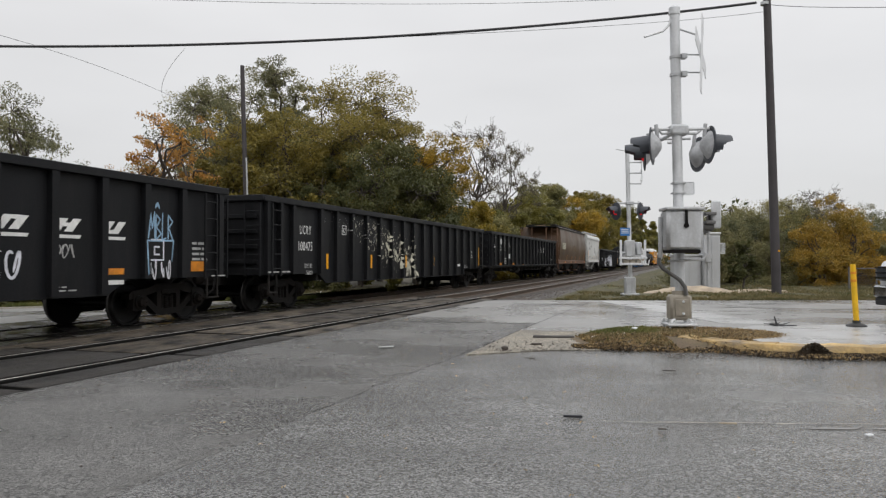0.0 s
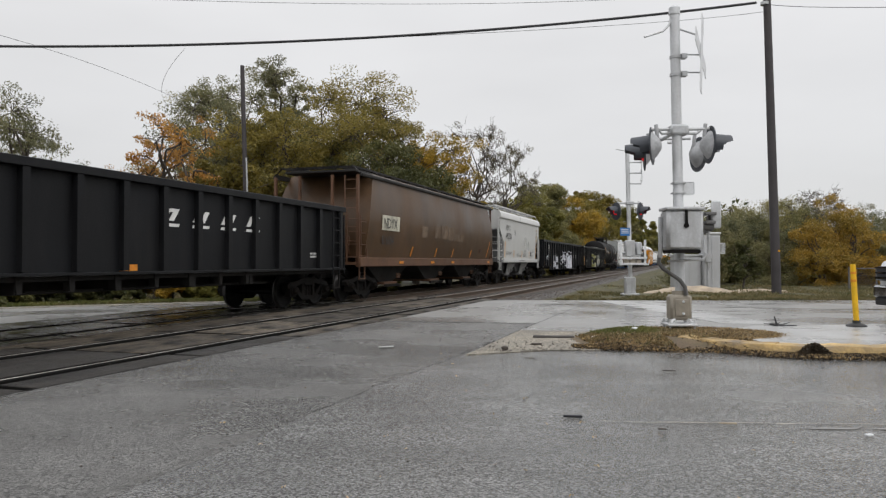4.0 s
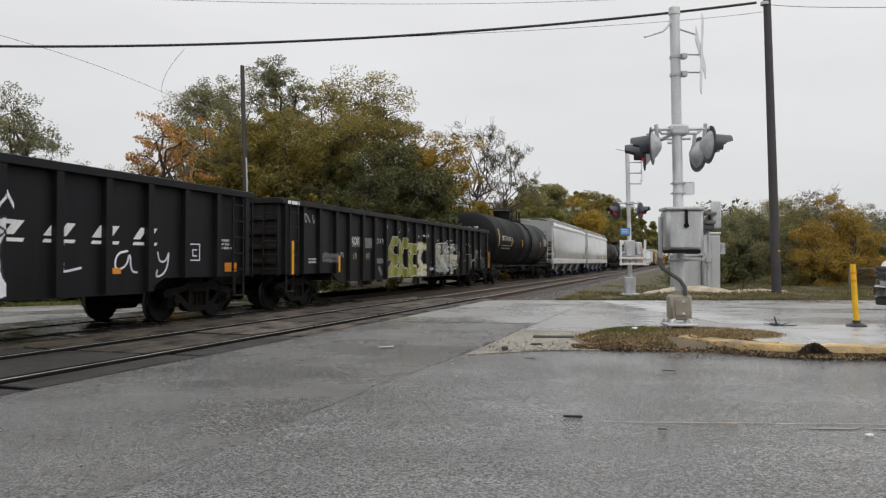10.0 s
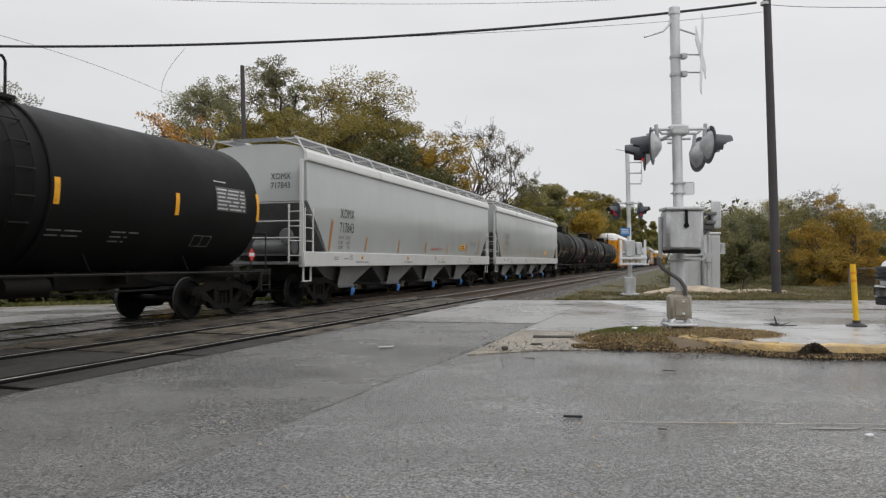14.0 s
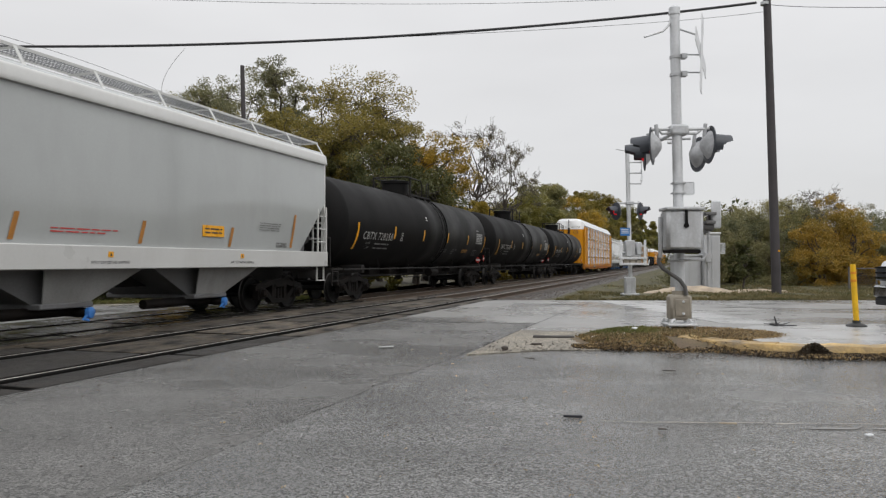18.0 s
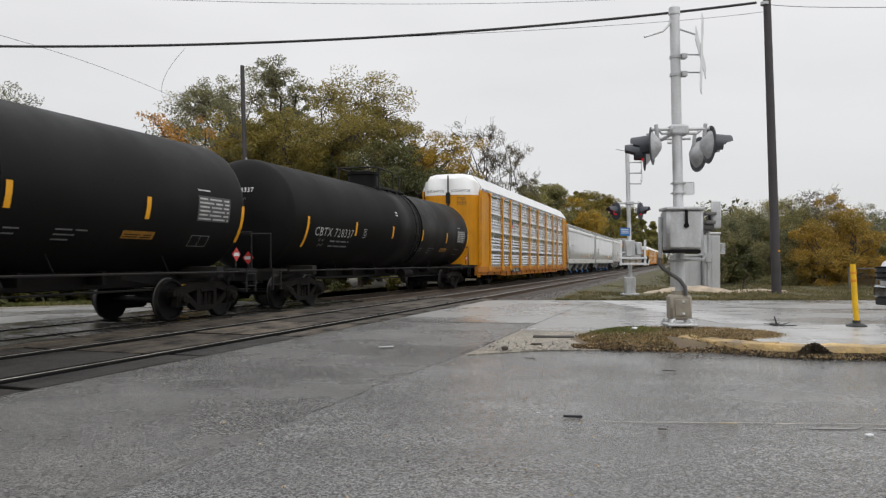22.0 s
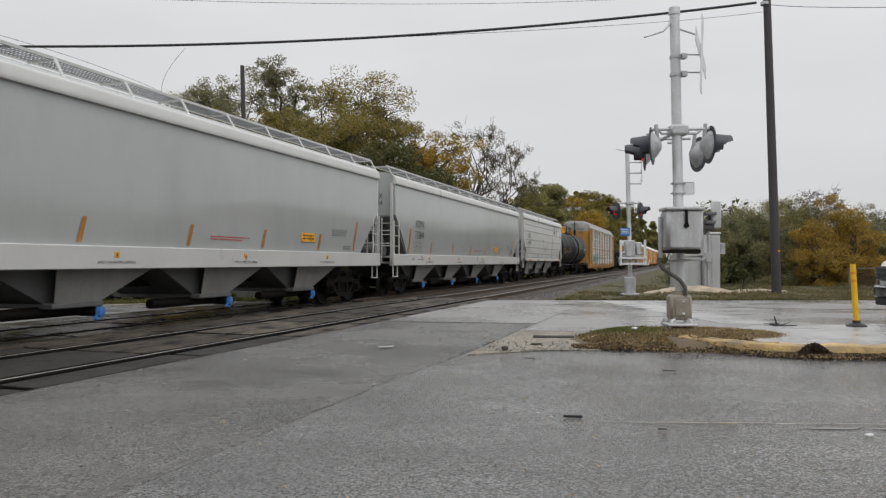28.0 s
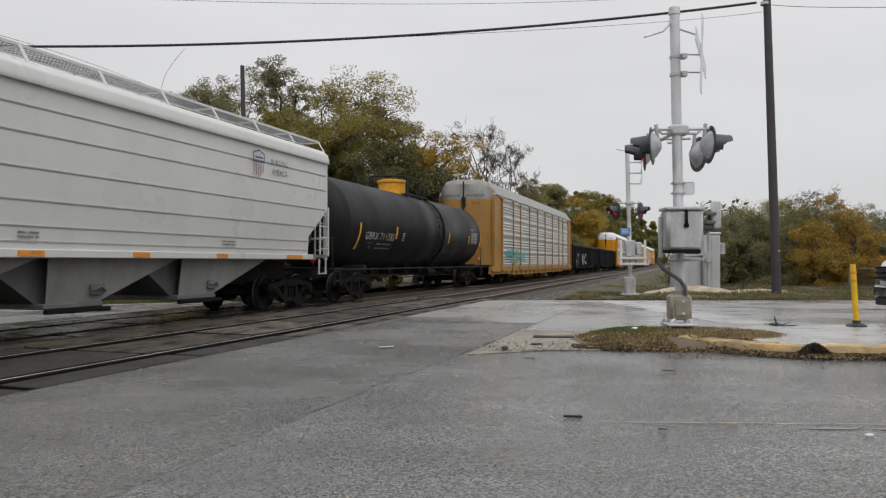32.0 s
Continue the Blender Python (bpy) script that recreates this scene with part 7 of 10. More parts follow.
for x, q in ((1.65, 0.95), (4.86, 0.5), (7.35, 0.45), (9.92, 0.4), (12.9, 0.8)):
    plate(x, x + q, 1.385, 1.475, -1.586, M_REFLO, c)
SX, SY = 11.30, ys(3.5) - 0.03
for pts in (((0, 3.66), (0.5, 3.66), (0.5, 3.70), (0, 3.70)), ((0.0, 3.86), (0.25, 3.93), (0.25, 3.96), (0.0, 3.89)), ((0.25, 3.93), (0.5, 3.86), (0.5, 3.89), (0.25, 3.96)), ((0.0, 3.70), (0.03, 3.70), (0.03, 3.87), (0.0, 3.87)), ((0.47, 3.70), (0.5, 3.70), (0.5, 3.87), (0.47, 3.87)), ((0.08, 3.76), (0.42, 3.76), (0.42, 3.80), (0.08, 3.80))):
    bm = bmesh.new()
    slab(bm, [(SX + x, z) for x, z in pts], SY - 0.003, SY)
    part("shield_outline", bm, M_NAVY, c, "thin blue shield outline")
for i in range(5):
    plate(SX + 0.05 + i * 0.095, SX + 0.075 + i * 0.095, 3.30 + 0.06 * abs(i - 2), 3.63, SY + 0.004, M_FADERED, c, "shield_stripe")
lettering("BUILDING", 0.2, 12.1, SY, 3.68, M_MARKD, c, 0.9)
lettering("AMERICA", 0.2, 12.14, SY, 3.44, M_MARKD, c, 0.9)


def tank(label, uf, ur, number, ln=None, paint=M_TANK, rad=1.50, zc=2.56, dome_paint=None, mark_scale=1.0, placards=True):
    ln = (ur - uf) * SC
    c = car("tank_wagon", label, uf)
    n = 10
    hd, head, tail = 0.62, 0.50, 0.12
    prof = [(head + hd * (1 - math.cos(math.pi / 2 * i / n)), rad * math.sin(math.pi / 2 * i / n)) for i in range(n + 1)]
    mid = ln / 2
    seams = [prof[-1][0] + 0.02, mid - 0.55, mid - 0.5, mid + 0.5, mid + 0.55]
    prof += [(seams[1], rad), (seams[2], rad + 0.018), (seams[3], rad + 0.018), (seams[4], rad)]
    prof += [(ln + head - tail - h, r) for h, r in prof[n::-1]]
    bm = bmesh.new()
    lathe(bm, prof, (0, 0, zc), (1, 0, 0), 48)
    part("tank_shell", bm, paint, c)
    for x, sg in ((0, -1), (ln, 1)):
        bm = bmesh.new()
        s2 = [(x + -sg * p, z) for p, z in ((0.0, 0.82), (0.0, 1.08), (0.9, 1.14), (3.1, 1.2), (3.3, 0.95), (2.2, 0.78))]
        slab(bm, s2, -0.35, 0.35)
        part("stub_sill", bm, M_UNDER, c)
        bm = bmesh.new()
        xx = 2.3 if sg < 0 else ln - 1.45
        box(bm, xx - 0.12, xx + 0.12, -1.42, 1.42, 0.95, 1.2, 0.01)
        part("bolster_saddle", bm, M_UNDER, c)
        bm = bmesh.new()
        pts = [(x - sg * 0.1, -1.35, 1.15), (x - sg * 0.1, -1.35, 2.0), (x - sg * 0.1, 1.35, 2.0), (x - sg * 0.1, 1.35, 1.15)]
        pipe(bm, pts, 0.025)
        part("end_rail", bm, M_UNDER, c)
        bm = bmesh.new()
        box(bm, min(x, x - sg * 0.75), max(x, x - sg * 0.75), -1.45, 1.45, 1.06, 1.12)
        part("end_platform", bm, M_UNDER, c)
        ladder(c, 0.05 if sg < 0 else ln - 0.45, 0.38, -1.45, 0.6, 1.15, 2, M_UNDER)
        coupler(c, x, sg)
        bogie(c, 2.3 if sg < 0 else ln - 1.45, uf * SC)
    bm = bmesh.new()
    pipe(bm, [(0.8, -1.46, 1.07), (ln - 0.8, -1.46, 1.07)], 0.024)
    part("side_handrail", bm, M_UNDER, c)
    for x in np.linspace(3.4, ln - 3.4, 5):
        bm = bmesh.new()
        pipe(bm, [(x, -1.42, 1.42), (x + 0.16, -1.46, 1.08)], 0.014)
        part("rail_stay", bm, M_TANK, c)
    bm = bmesh.new()
    box(bm, 2.6, ln - 1.9, -0.34, 0.34, 0.76, 1.16, 0.02)
    for x in np.linspace(4.4, ln - 4.2, 6):
        box(bm, x, x + 0.10, -0.72, 0.72, 0.86, 1.12, 0.01)
    part("centre_sill", bm, M_TRUCK, c)
    bm = bmesh.new()
    pipe(bm, [(3.2, -0.62, 0.82), (mid - 1.2, -0.62, 0.80), (mid - 0.9, -0.62, 0.70), (ln - 2.6, -0.6, 0.72)], 0.022)
    part("brake_pipe", bm, M_UNDER, c)
    bm = bmesh.new()
    tube(bm, (mid + 1.6, -0.75, 0.86), (mid + 2.5, -0.75, 0.86), 0.17, seg=12)
    part("air_reservoir", bm, M_TRUCK, c)
    # manway, platform and safety rails on top
    zt = zc + rad
    md = mid - 0.31
    bm = bmesh.new()
    lathe(bm, [(0, 0.54), (0.44, 0.54), (0.46, 0.60), (0.56, 0.60), (0.6, 0.4)], (md, 0, zt - 0.06), (0, 0, 1), 22)
    part("manway_housing", bm, dome_paint or M_TANK, c)
    for i in range(5):
        bm = bmesh.new()
        box(bm, mid - 0.58, mid + 1.92, -0.74 + i * 0.085, -0.70 + i * 0.085, zt - 0.09, zt - 0.03)
        part("platform_bar", bm, M_UNDER, c)
    for x in (-0.55, 0.25, 1.05, 1.82):
        bm = bmesh.new()
        box(bm, mid + x, mid + x + 0.06, -0.76, 0.3, zt - 0.19, zt - 0.09)
        part("platform_bearer", bm, M_UNDER, c)
    bm = bmesh.new()
    top_z = zt + 0.61
    pipe(bm, [(mid + 0.85, -0.72, zt - 0.06), (mid + 0.85, -0.72, top_z - 0.18), (mid + 0.80, -0.72, top_z - 0.06), (mid + 0.68, -0.72, top_z), (mid - 0.86, -0.72, top_z), (mid - 0.98, -0.60, top_z),
              (mid - 0.98, 0.60, top_z), (mid - 0.86, 0.72, top_z), (mid + 0.4, 0.72, top_z), (mid + 0.5, 0.72, top_z - 0.1), (mid + 0.5, 0.72, zt - 0.1)], 0.026, 8)
    part("top_safety_rail", bm, M_UNDER, c)
    for x, y in ((-0.52, -0.72), (-0.90, 0.70)):
        bm = bmesh.new()
        box(bm, mid + x - 0.035, mid + x + 0.035, y - 0.03, y + 0.03, zt - 0.2, top_z)
        part("rail_post", bm, M_UNDER, c)
    bm = bmesh.new()
    pipe(bm, [(mid + 1.45, -0.72, zt - 0.08), (mid + 1.45, -0.72, zt + 0.5), (mid + 1.52, -0.72, zt + 0.57), (mid + 1.66, -0.72, zt + 0.57), (mid + 1.72, -0.72, zt + 0.5), (mid + 1.72, -0.72, zt - 0.08)], 0.024, 8)
    part("climb_hoop", bm, M_UNDER, c)
    bm = bmesh.new()
    pipe(bm, [(mid + 0.5, 0.72, zt - 0.15), (mid + 0.5, 0.72, zt + 0.44), (mid + 0.6, 0.72, zt + 0.50), (mid + 2.1, 0.72, zt + 0.50), (mid + 2.2, 0.72, zt + 0.4), (mid + 2.2, 0.72, zt - 0.15)], 0.022, 8)
    part("far_hand_rail", bm, M_UNDER, c)
    for k in range(3):
        bm = bmesh.new()
        lathe(bm, [(0, 0.05), (0.08, 0.05), (0.10, 0.03), (0.16, 0.015)], (mid + 0.2 + 0.3 * k, -0.45, zt - 0.05), (0, 0, 1), 8)
        part("valve_stem", bm, M_UNDER, c)
    for a in np.linspace(0.62, 2.0, 6):
        bm = bmesh.new()
        y, z = -rad * math.sin(a), zc + rad * math.cos(a)
        dy, dz = -0.07 * math.sin(a), 0.07 * math.cos(a)
        pipe(bm, [(mid + 1.18, y, z), (mid + 1.18, y + dy, z + dz), (mid + 1.54, y + dy, z + dz), (mid + 1.54, y, z)], 0.012)
        part("grab_rung", bm, M_UNDER, c)
    for x in (1.18, 1.54):
        bm = bmesh.new()
        pipe(bm, [(mid + x, -(rad + 0.05) * math.sin(a), zc + (rad + 0.05) * math.cos(a)) for a in np.linspace(0.55, 2.35, 12)], 0.014)
        part("ladder_stringer", bm, M_TANK, c)
    bm = bmesh.new()
    pipe(bm, [(mid + 1.9, -(rad + 0.02) * math.sin(a), zc + (rad + 0.02) * math.cos(a)) for a in np.linspace(0.3, 2.6, 16)], 0.03)
    part("support_band", bm, M_TANK, c)
    bm = bmesh.new()
    lathe(bm, [(0, 0.3), (0.1, 0.3), (0.14, 0.14), (0.4, 0.13), (0.42, 0.18), (0.5, 0.18)], (mid, 0, 1.1), (0, 0, -1), 14)
    part("bottom_outlet", bm, M_UNDER, c)

    def wrap(me, dy=0.006):
        """Bend flat marks round the shell: z becomes an arc length from the middle height."""
        for v in me.vertices:
            a = (v.co.z - zc) / rad
            r = rad + dy + (0.0)
            v.co.y, v.co.z = -r * math.cos(a), zc + r * math.sin(a)
        return me

    def word(body, size, x, z, material, squash=0.85, spacing=1.05, width=None):
        me = text_mesh(body, size, spacing)
        if width:
            squash = width / max(v.co.x for v in me.vertices)
        me.transform(Matrix.Translation((x, 0, z)) @ FACE @ Matrix.Diagonal((squash, 1, 1, 1)))
        part("lettering", wrap(me, 0.008), material, c)

    def strip(x0, x1, z0, z1, material, nm="reflector_stripe", lab="", dy=0.006):
        me = bpy.data.meshes.new(nm)
        n = 8
        vs, fs = [], []
        for i in range(n + 1):
            z = z0 + (z1 - z0) * i / n
            vs += [(x0, 0, z), (x1, 0, z)]
        for i in range(n):
            fs.append((2 * i, 2 * i + 1, 2 * i + 3, 2 * i + 2))
        me.from_pydata(vs, [], fs)
        part(nm, wrap(me, dy), material, c, lab)
    # numbers on the front head, laid on its curve
    for body, size, z in ((number, 0.17, zc + 0.56), ("DOT 111A100W1", 0.085, zc + 0.36)):
        me = text_mesh(body, size, 1.1)
        wide = max(v.co.x for v in me.vertices)
        for v in me.vertices:
            y, zz = wide / 2 - v.co.x, z + v.co.y
            r = min(0.999, math.hypot(y, zz - zc) / rad)
            v.co = (head + hd * (1 - math.sqrt(1 - r * r)) - 0.012, y, zz)
        part("head_stencil", me, M_MARKW if size > 0.1 else M_MARKX, c)
    return c, ln, word, strip, zc


def strip_rows(strip, x, z, rows, material, h=0.05, gap=0.11, seed=1):
    rg = random.Random(seed)
    for i, w in enumerate(rows):
        a, end = x, x + w
        while a < end - 0.03:
            b = min(end, a + rg.uniform(0.25, 0.5))
            strip(a, b, z - i * gap, z - i * gap + h, material, "stencil_line", "", 0.007)
            a = b + 0.07


def black_tank(uf, ur, mark, label, seed, paint=M_TANK, ms=0.40, dome=None):
    c, ln, word, strip, zc = tank(label, uf, ur, mark, paint=paint, dome_paint=dome)
    if seed < 2:
        word(mark, ms, 2.22, zc - 0.06, M_MARKW, 0.88)
        strip_rows(strip, 2.25, zc - 0.35, (2.1, 2.1), M_MARKG, 0.04, 0.16, seed)
        strip(1.52, 1.66, zc - 0.35, zc + 0.55, M_REFL, lab="amber reflector stripe")
        for x in (4.62, 7.67, 10.68, 13.71):
            strip(x, x + 0.12, zc - 0.32, zc + 0.12, M_REFL)
        xm, zm = 4.85, zc - 0.10
    else:
        word(mark, ms, 2.26, zc - 0.53, M_MARKG, 0.88, 1.15, width=2.50)
        word("LD LMT", 0.12, 2.62, zc - 0.70, M_MARKX)
        word("LT WT", 0.12, 2.68, zc - 0.86, M_MARKX)
        strip_rows(strip, 3.35, zc - 0.70, (1.25, 1.25), M_MARKX, 0.05, 0.16, seed)
        strip(1.75, 1.87, zc - 0.90, zc - 0.02, M_REFL, lab="amber reflector stripe")
        for x in (4.88, 7.95, 11.05, 14.15):
            if x < ln - 1.6:
                strip(x, x + 0.12, zc - 0.45, zc - 0.02, M_REFL)
        xm, zm = 5.52, zc - 0.50
    # framed plate mark
    for x0, x1, z0, z1 in ((0, 0.22, 0, 0.02), (0, 0.22, 0.26, 0.28), (0, 0.02, 0.02, 0.26), (0.20, 0.22, 0.02, 0.26), (0.07, 0.15, 0.06, 0.10), (0.07, 0.10, 0.10, 0.20), (0.07, 0.15, 0.18, 0.22)):
        strip(xm + x0, xm + x1, zm + z0, zm + z1, M_MARKG, "plate_mark", dy=0.008)
    # data panel near the tail: thin rows of fine print inside a frame
    pz = zc - 0.14 if seed < 2 else zc - 0.40
    strip(ln - 2.35, ln - 1.20, pz, pz + 0.54, M_PRINTBG, "data_panel", "pale framed data panel")
    for i in range(6):
        strip_rows(strip, ln - 2.30, pz + 0.46 - i * 0.085, (1.05,), M_MARKG, 0.035, 0.1, seed + 11 + i)
    strip_rows(strip, ln - 2.35, pz + 0.64, (0.45,), M_MARKG, 0.03, 0.1, seed + 21)
    strip(ln - 0.75, ln - 0.64, zc - 0.85 if seed > 1 else zc - 0.30, zc + 0.02 if seed > 1 else zc + 0.36, M_REFL)
    for x0, x1, z0, z1 in ((0, 0.62, 0, 0.02), (0, 0.62, 0.26, 0.28), (0, 0.02, 0.02, 0.26), (0.60, 0.62, 0.02, 0.26), (0.3, 0.32, 0.02, 0.26)):
        strip(ln - 2.9 + (0.55 if seed > 1 else 0) + x0, ln - 2.9 + (0.55 if seed > 1 else 0) + x1, zc - 1.0 + z0, zc - 1.0 + z1, M_MARKX, "frame_mark", dy=0.008)
    strip_rows(strip, 10.7, zc - 0.78, (0.75, 0.7), M_MARKX, 0.03, 0.1, seed + 7)
    strip_rows(strip, 12.15, zc - 0.76, (0.7, 0.45, 0.4), M_MARKX, 0.03, 0.1, seed + 8)
    strip_rows(strip, 8.3, zc + 0.47, (0.35, 0.4), M_MARKW, 0.04, 0.1, seed + 9)
    if seed in (2, 3, 4):
        strip(13.7, 14.57, zc - 0.87, zc - 0.70, M_NOTICE, "notice_panel", "dull orange notice panel")
        strip_rows(strip, 13.75, zc - 0.79, (0.75, 0.75), M_TANK, 0.02, 0.05, seed + 3)
    for k, m in enumerate((Matrix.Translation((ln - 0.95, -1.50, 1.47)), Matrix.Translation((0.02, -0.75, 1.40)) @ Matrix.Rotation(radians(-90), 4, "Z"))):
        bm = bmesh.new()
        slab(bm, [(0, -0.16), (0.16, 0), (0, 0.16), (-0.16, 0)], 0, 0.012)
        p = part("hazard_placard", bm, M_RED, c, "red and white hazard diamond", at=m)
        bm = bmesh.new()
        slab(bm, [(-0.1, -0.04), (0.1, -0.04), (0.1, 0.04), (-0.1, 0.04)], -0.004, 0)
        part("placard_band", bm, M_SIGN, p)
        bm = bmesh.new()
        slab(bm, [(-0.02, -0.3), (0.02, -0.3), (0.02, 0.1), (-0.02, 0.1)], 0.012, 0.04)
        part("placard_holder", bm, M_UNDER, p)
    return c


black_tank(140.75, 158.9, "CBTX 741198", "matt black tank wagon with white lettering", 1)
black_tank(204.12, 222.82, "CBTX 728258", "matt black tank wagon with faded lettering", 2, ms=0.36)
black_tank(223.53, 242.35, "CBTX 728265", "grimy black tank wagon with amber stripes", 3, ms=0.36)
black_tank(243.05, 261.87, "CBTX 728337", "grimy black tank wagon coupled to the auto carrier", 4, ms=0.36)
black_tank(355.1, 372.67, "GBRX 711585", "dark grey tank wagon with a yellow manway", 5, M_TANK2, 0.36, M_REFL)


def rack(label, uf, yellow=M_YEL, panel=M_GALV, roof=M_ROOFW, detail=True):
    ln = 28.9
    c = car("auto_carrier_wagon", label, uf)
    w = 1.53
    bays = [2.32, 2.8, 2.0, 2.8, 2.8, 2.86, 3.1, 3.1, 2.05, 2.9]
    bays.append(ln - sum(bays))
    xs = [0]
    for b in bays:
        xs.append(xs[-1] + b)
    z0, z1, zr = 1.06, 4.90, 5.71
    # flat car deck
    # bright yellow cars get sill paint with the shade mixed into its colour
    grimy = M_YELSILL if yellow is M_YEL else yellow
    for sg in (-1, 1):
        bm = bmesh.new()
        y0, y1 = sorted((sg * 1.38, sg * (w + 0.03)))
        slab(bm, [(0.0, 0.80), (ln, 0.80), (ln, z0), (0, z0)], y0, y1)
        part("side_sill", bm, grimy, c)
        bm = bmesh.new()
        y0, y1 = sorted((sg * 1.38, sg * (w + 0.06)))
        box(bm, 0.4, ln - 0.4, y0, y1, 0.775, 0.80)
        part("sill_flange", bm, grimy, c)
        bm = bmesh.new()
        y0, y1 = sorted((sg * 1.36, sg * (w - 0.03)))
        slab(bm, [(0.0, 0.64), (4.6, 0.62), (5.2, 0.57), (ln - 5.2, 0.57), (ln - 4.6, 0.62), (ln, 0.64), (ln, 0.775), (0, 0.775)], y0, y1)
        part("lower_web", bm, grimy, c)
        bm = bmesh.new()
        y0, y1 = sorted((sg * 1.36, sg * (w + 0.05)))
        box(bm, 5.25, ln - 5.25, y0, y1, 0.55, 0.57)
        part("lower_flange", bm, grimy, c)
        for x in np.arange(2.0, ln - 1.5, 1.4):
            bm = bmesh.new()
            y0, y1 = sorted((sg * (w - 0.03), sg * (w + 0.025)))
            box(bm, x - 0.02, x + 0.02, y0, y1, 0.64 if x < 5.2 or x > ln - 5.2 else 0.575, 0.773)
            part("web_stiffener", bm, grimy, c)
        bm = bmesh.new()
        y0, y1 = sorted((sg * 1.40, sg * (w + 0.045)))
        box(bm, 0.66, ln - 0.66, y0, y1, z1 - 0.03, z1 + 0.10, 0.015)
        part("roof_rail", bm, panel, c)
        bm = bmesh.new()
        y0, y1 = sorted((sg * 1.45, sg * (w + 0.06)))
        box(bm, 0.7, ln - 0.7, y0, y1, z1 + 0.02, z1 + 0.05)
        part("roof_seam", bm, M_UNDER, c)
    bm = bmesh.new()
    box(bm, 0.05, ln - 0.05, -1.38, 1.38, 1.0, 1.15)
    part("deck", bm, M_UNDER, c)
    bm = bmesh.new()
    box(bm, 0.1, ln - 0.1, -0.3, 0.3, 0.72, 1.0)
    part("centre_sill", bm, M_UNDER, c)

    # four tiers, each: holed flat, three ridges, holed flat, sloping band
    def panel_mesh(b):
        bm = bmesh.new()
        prof = [(0.0, z0)]
        q = (z1 - z0) / 4
        for i in range(4):
            za = z0 + q * i
            for k in range(3 + (i == 0)):
                zb = za + q * (0.135 + 0.17 * k) if i else za + q * (0.09 + 0.155 * k)
                prof += [(0.012, zb), (-0.040, zb + 0.016), (-0.042, zb + 0.030), (-0.006, zb + 0.102), (0.012, zb + 0.108)]
            prof += [(0.0, za + q * 0.765), (-0.018, za + q * 0.775), (-0.040, za + q * 0.87), (-0.034, za + q * 0.905), (-0.004, za + q * 0.975), (0.0, za + q * 0.985)]
        prof[-1] = (-0.02, z1)
        prof += [(0.09, z1), (0.09, z0)]
        sweep(bm, prof, 0, b)
        return made(bm, "side_panel", False)

    def holes_mesh(b):
        vs, fs = [], []
        q = (z1 - z0) / 4
        for i in range(4):
            for f in ((0.045, 0.085) if i == 0 else (0.02, 0.075)) + (0.70, 0.755):
                z = z0 + q * (i + f)
                x = 0.16 + (0.02 if f in (0.02, 0.70, 0.045) else 0)
                while x < b - 0.15:
                    if abs(x - b / 2) > 0.06:
                        k = len(vs)
                        vs += [(x - 0.013, -0.003, z), (x, -0.003, z - 0.012), (x + 0.013, -0.003, z), (x, -0.003, z + 0.012)]
                        fs.append((k, k + 1, k + 2, k + 3))
                    x += 0.072
        me = bpy.data.meshes.new("punched_holes")
        me.from_pydata(vs, [], fs)
        return me

    def post_mesh():
        bm = bmesh.new()
        slab(bm, [(-0.14, 0.82), (0.14, 0.82), (0.30, 0.90), (0.31, 1.02), (0.2, 1.07), (0.072, 1.60), (0.072, z1 - 0.13), (0.3, z1 - 0.1), (0.3, z1 - 0.03), (-0.3, z1 - 0.03), (-0.3, z1 - 0.1), (-0.072, z1 - 0.13), (-0.072, 1.60), (-0.2, 1.07), (-0.31, 1.02), (-0.30, 0.90)], -0.058, 0.0)
        return made(bm, "side_post")
    for sg in (-1, 1):
        turn = Matrix.Rotation(0 if sg < 0 else math.pi, 4, "Z")
        for i in range(1, len(bays) - 1):
            b = bays[i]
            me = cached(("panel", round(b, 2)), lambda: panel_mesh(b))
            me2 = me
            if me.materials and me.materials[0] is not panel:
                me2 = cached(("panel", round(b, 2), panel.name), lambda: me.copy())
                me2.materials.clear()
            pan = part("side_panel", me2, panel, c, at=Matrix.Translation((xs[i] if sg < 0 else xs[i] + b, sg * w, 0)) @ turn)
            if sg < 0 and uf < 400:
                part("punched_holes", cached(("holes", round(b, 2)), lambda: holes_mesh(b)), M_HOLE, pan, "rows of punched air holes", kind="stuff")
        for x in xs[1:-1]:
            me = cached(("rackpost", yellow.name), post_mesh)
            part("side_post", me, yellow, c, at=Matrix.Translation((x, sg * (w + 0.02), 0)) @ turn)
        for k in (0, len(bays) - 1):
            bm = bmesh.new()
            y0, y1 = sorted((sg * (w - 0.05), sg * w))
            box(bm, xs[k] + 0.5 * (k == 0), xs[k + 1] - 0.5 * (k > 0), y0, y1, z0, z1)
            part("end_panel", bm, yellow, c)
    # end doors with a middle joint, lock bar, ladders
    for x, sg in ((0.05, -1), (ln - 0.05, 1)):
        plan = [(0.012, 0.0), (0.7, 0.02), (1.05, 0.10), (1.3, 0.30), (1.46, 0.62)]
        for hand in (-1, 1):
            bm = bmesh.new()
            for (y0, d0), (y1, d1) in zip(plan[:-1], plan[1:]):
                ya, yb = hand * y0, hand * y1
                v = [bm.verts.new((x - sg * (d + k), y, z)) for y, d in ((ya, d0), (yb, d1)) for k in (0.0, 0.05) for z in (1.0, 4.62)]
                for q in ((0, 1, 5, 4), (2, 6, 7, 3), (0, 4, 6, 2), (1, 3, 7, 5)):
                    bm.faces.new([v[i] for i in q])
            bmesh.ops.remove_doubles(bm, verts=bm.verts, dist=0.0005)
            part("end_door", bm, yellow, c)
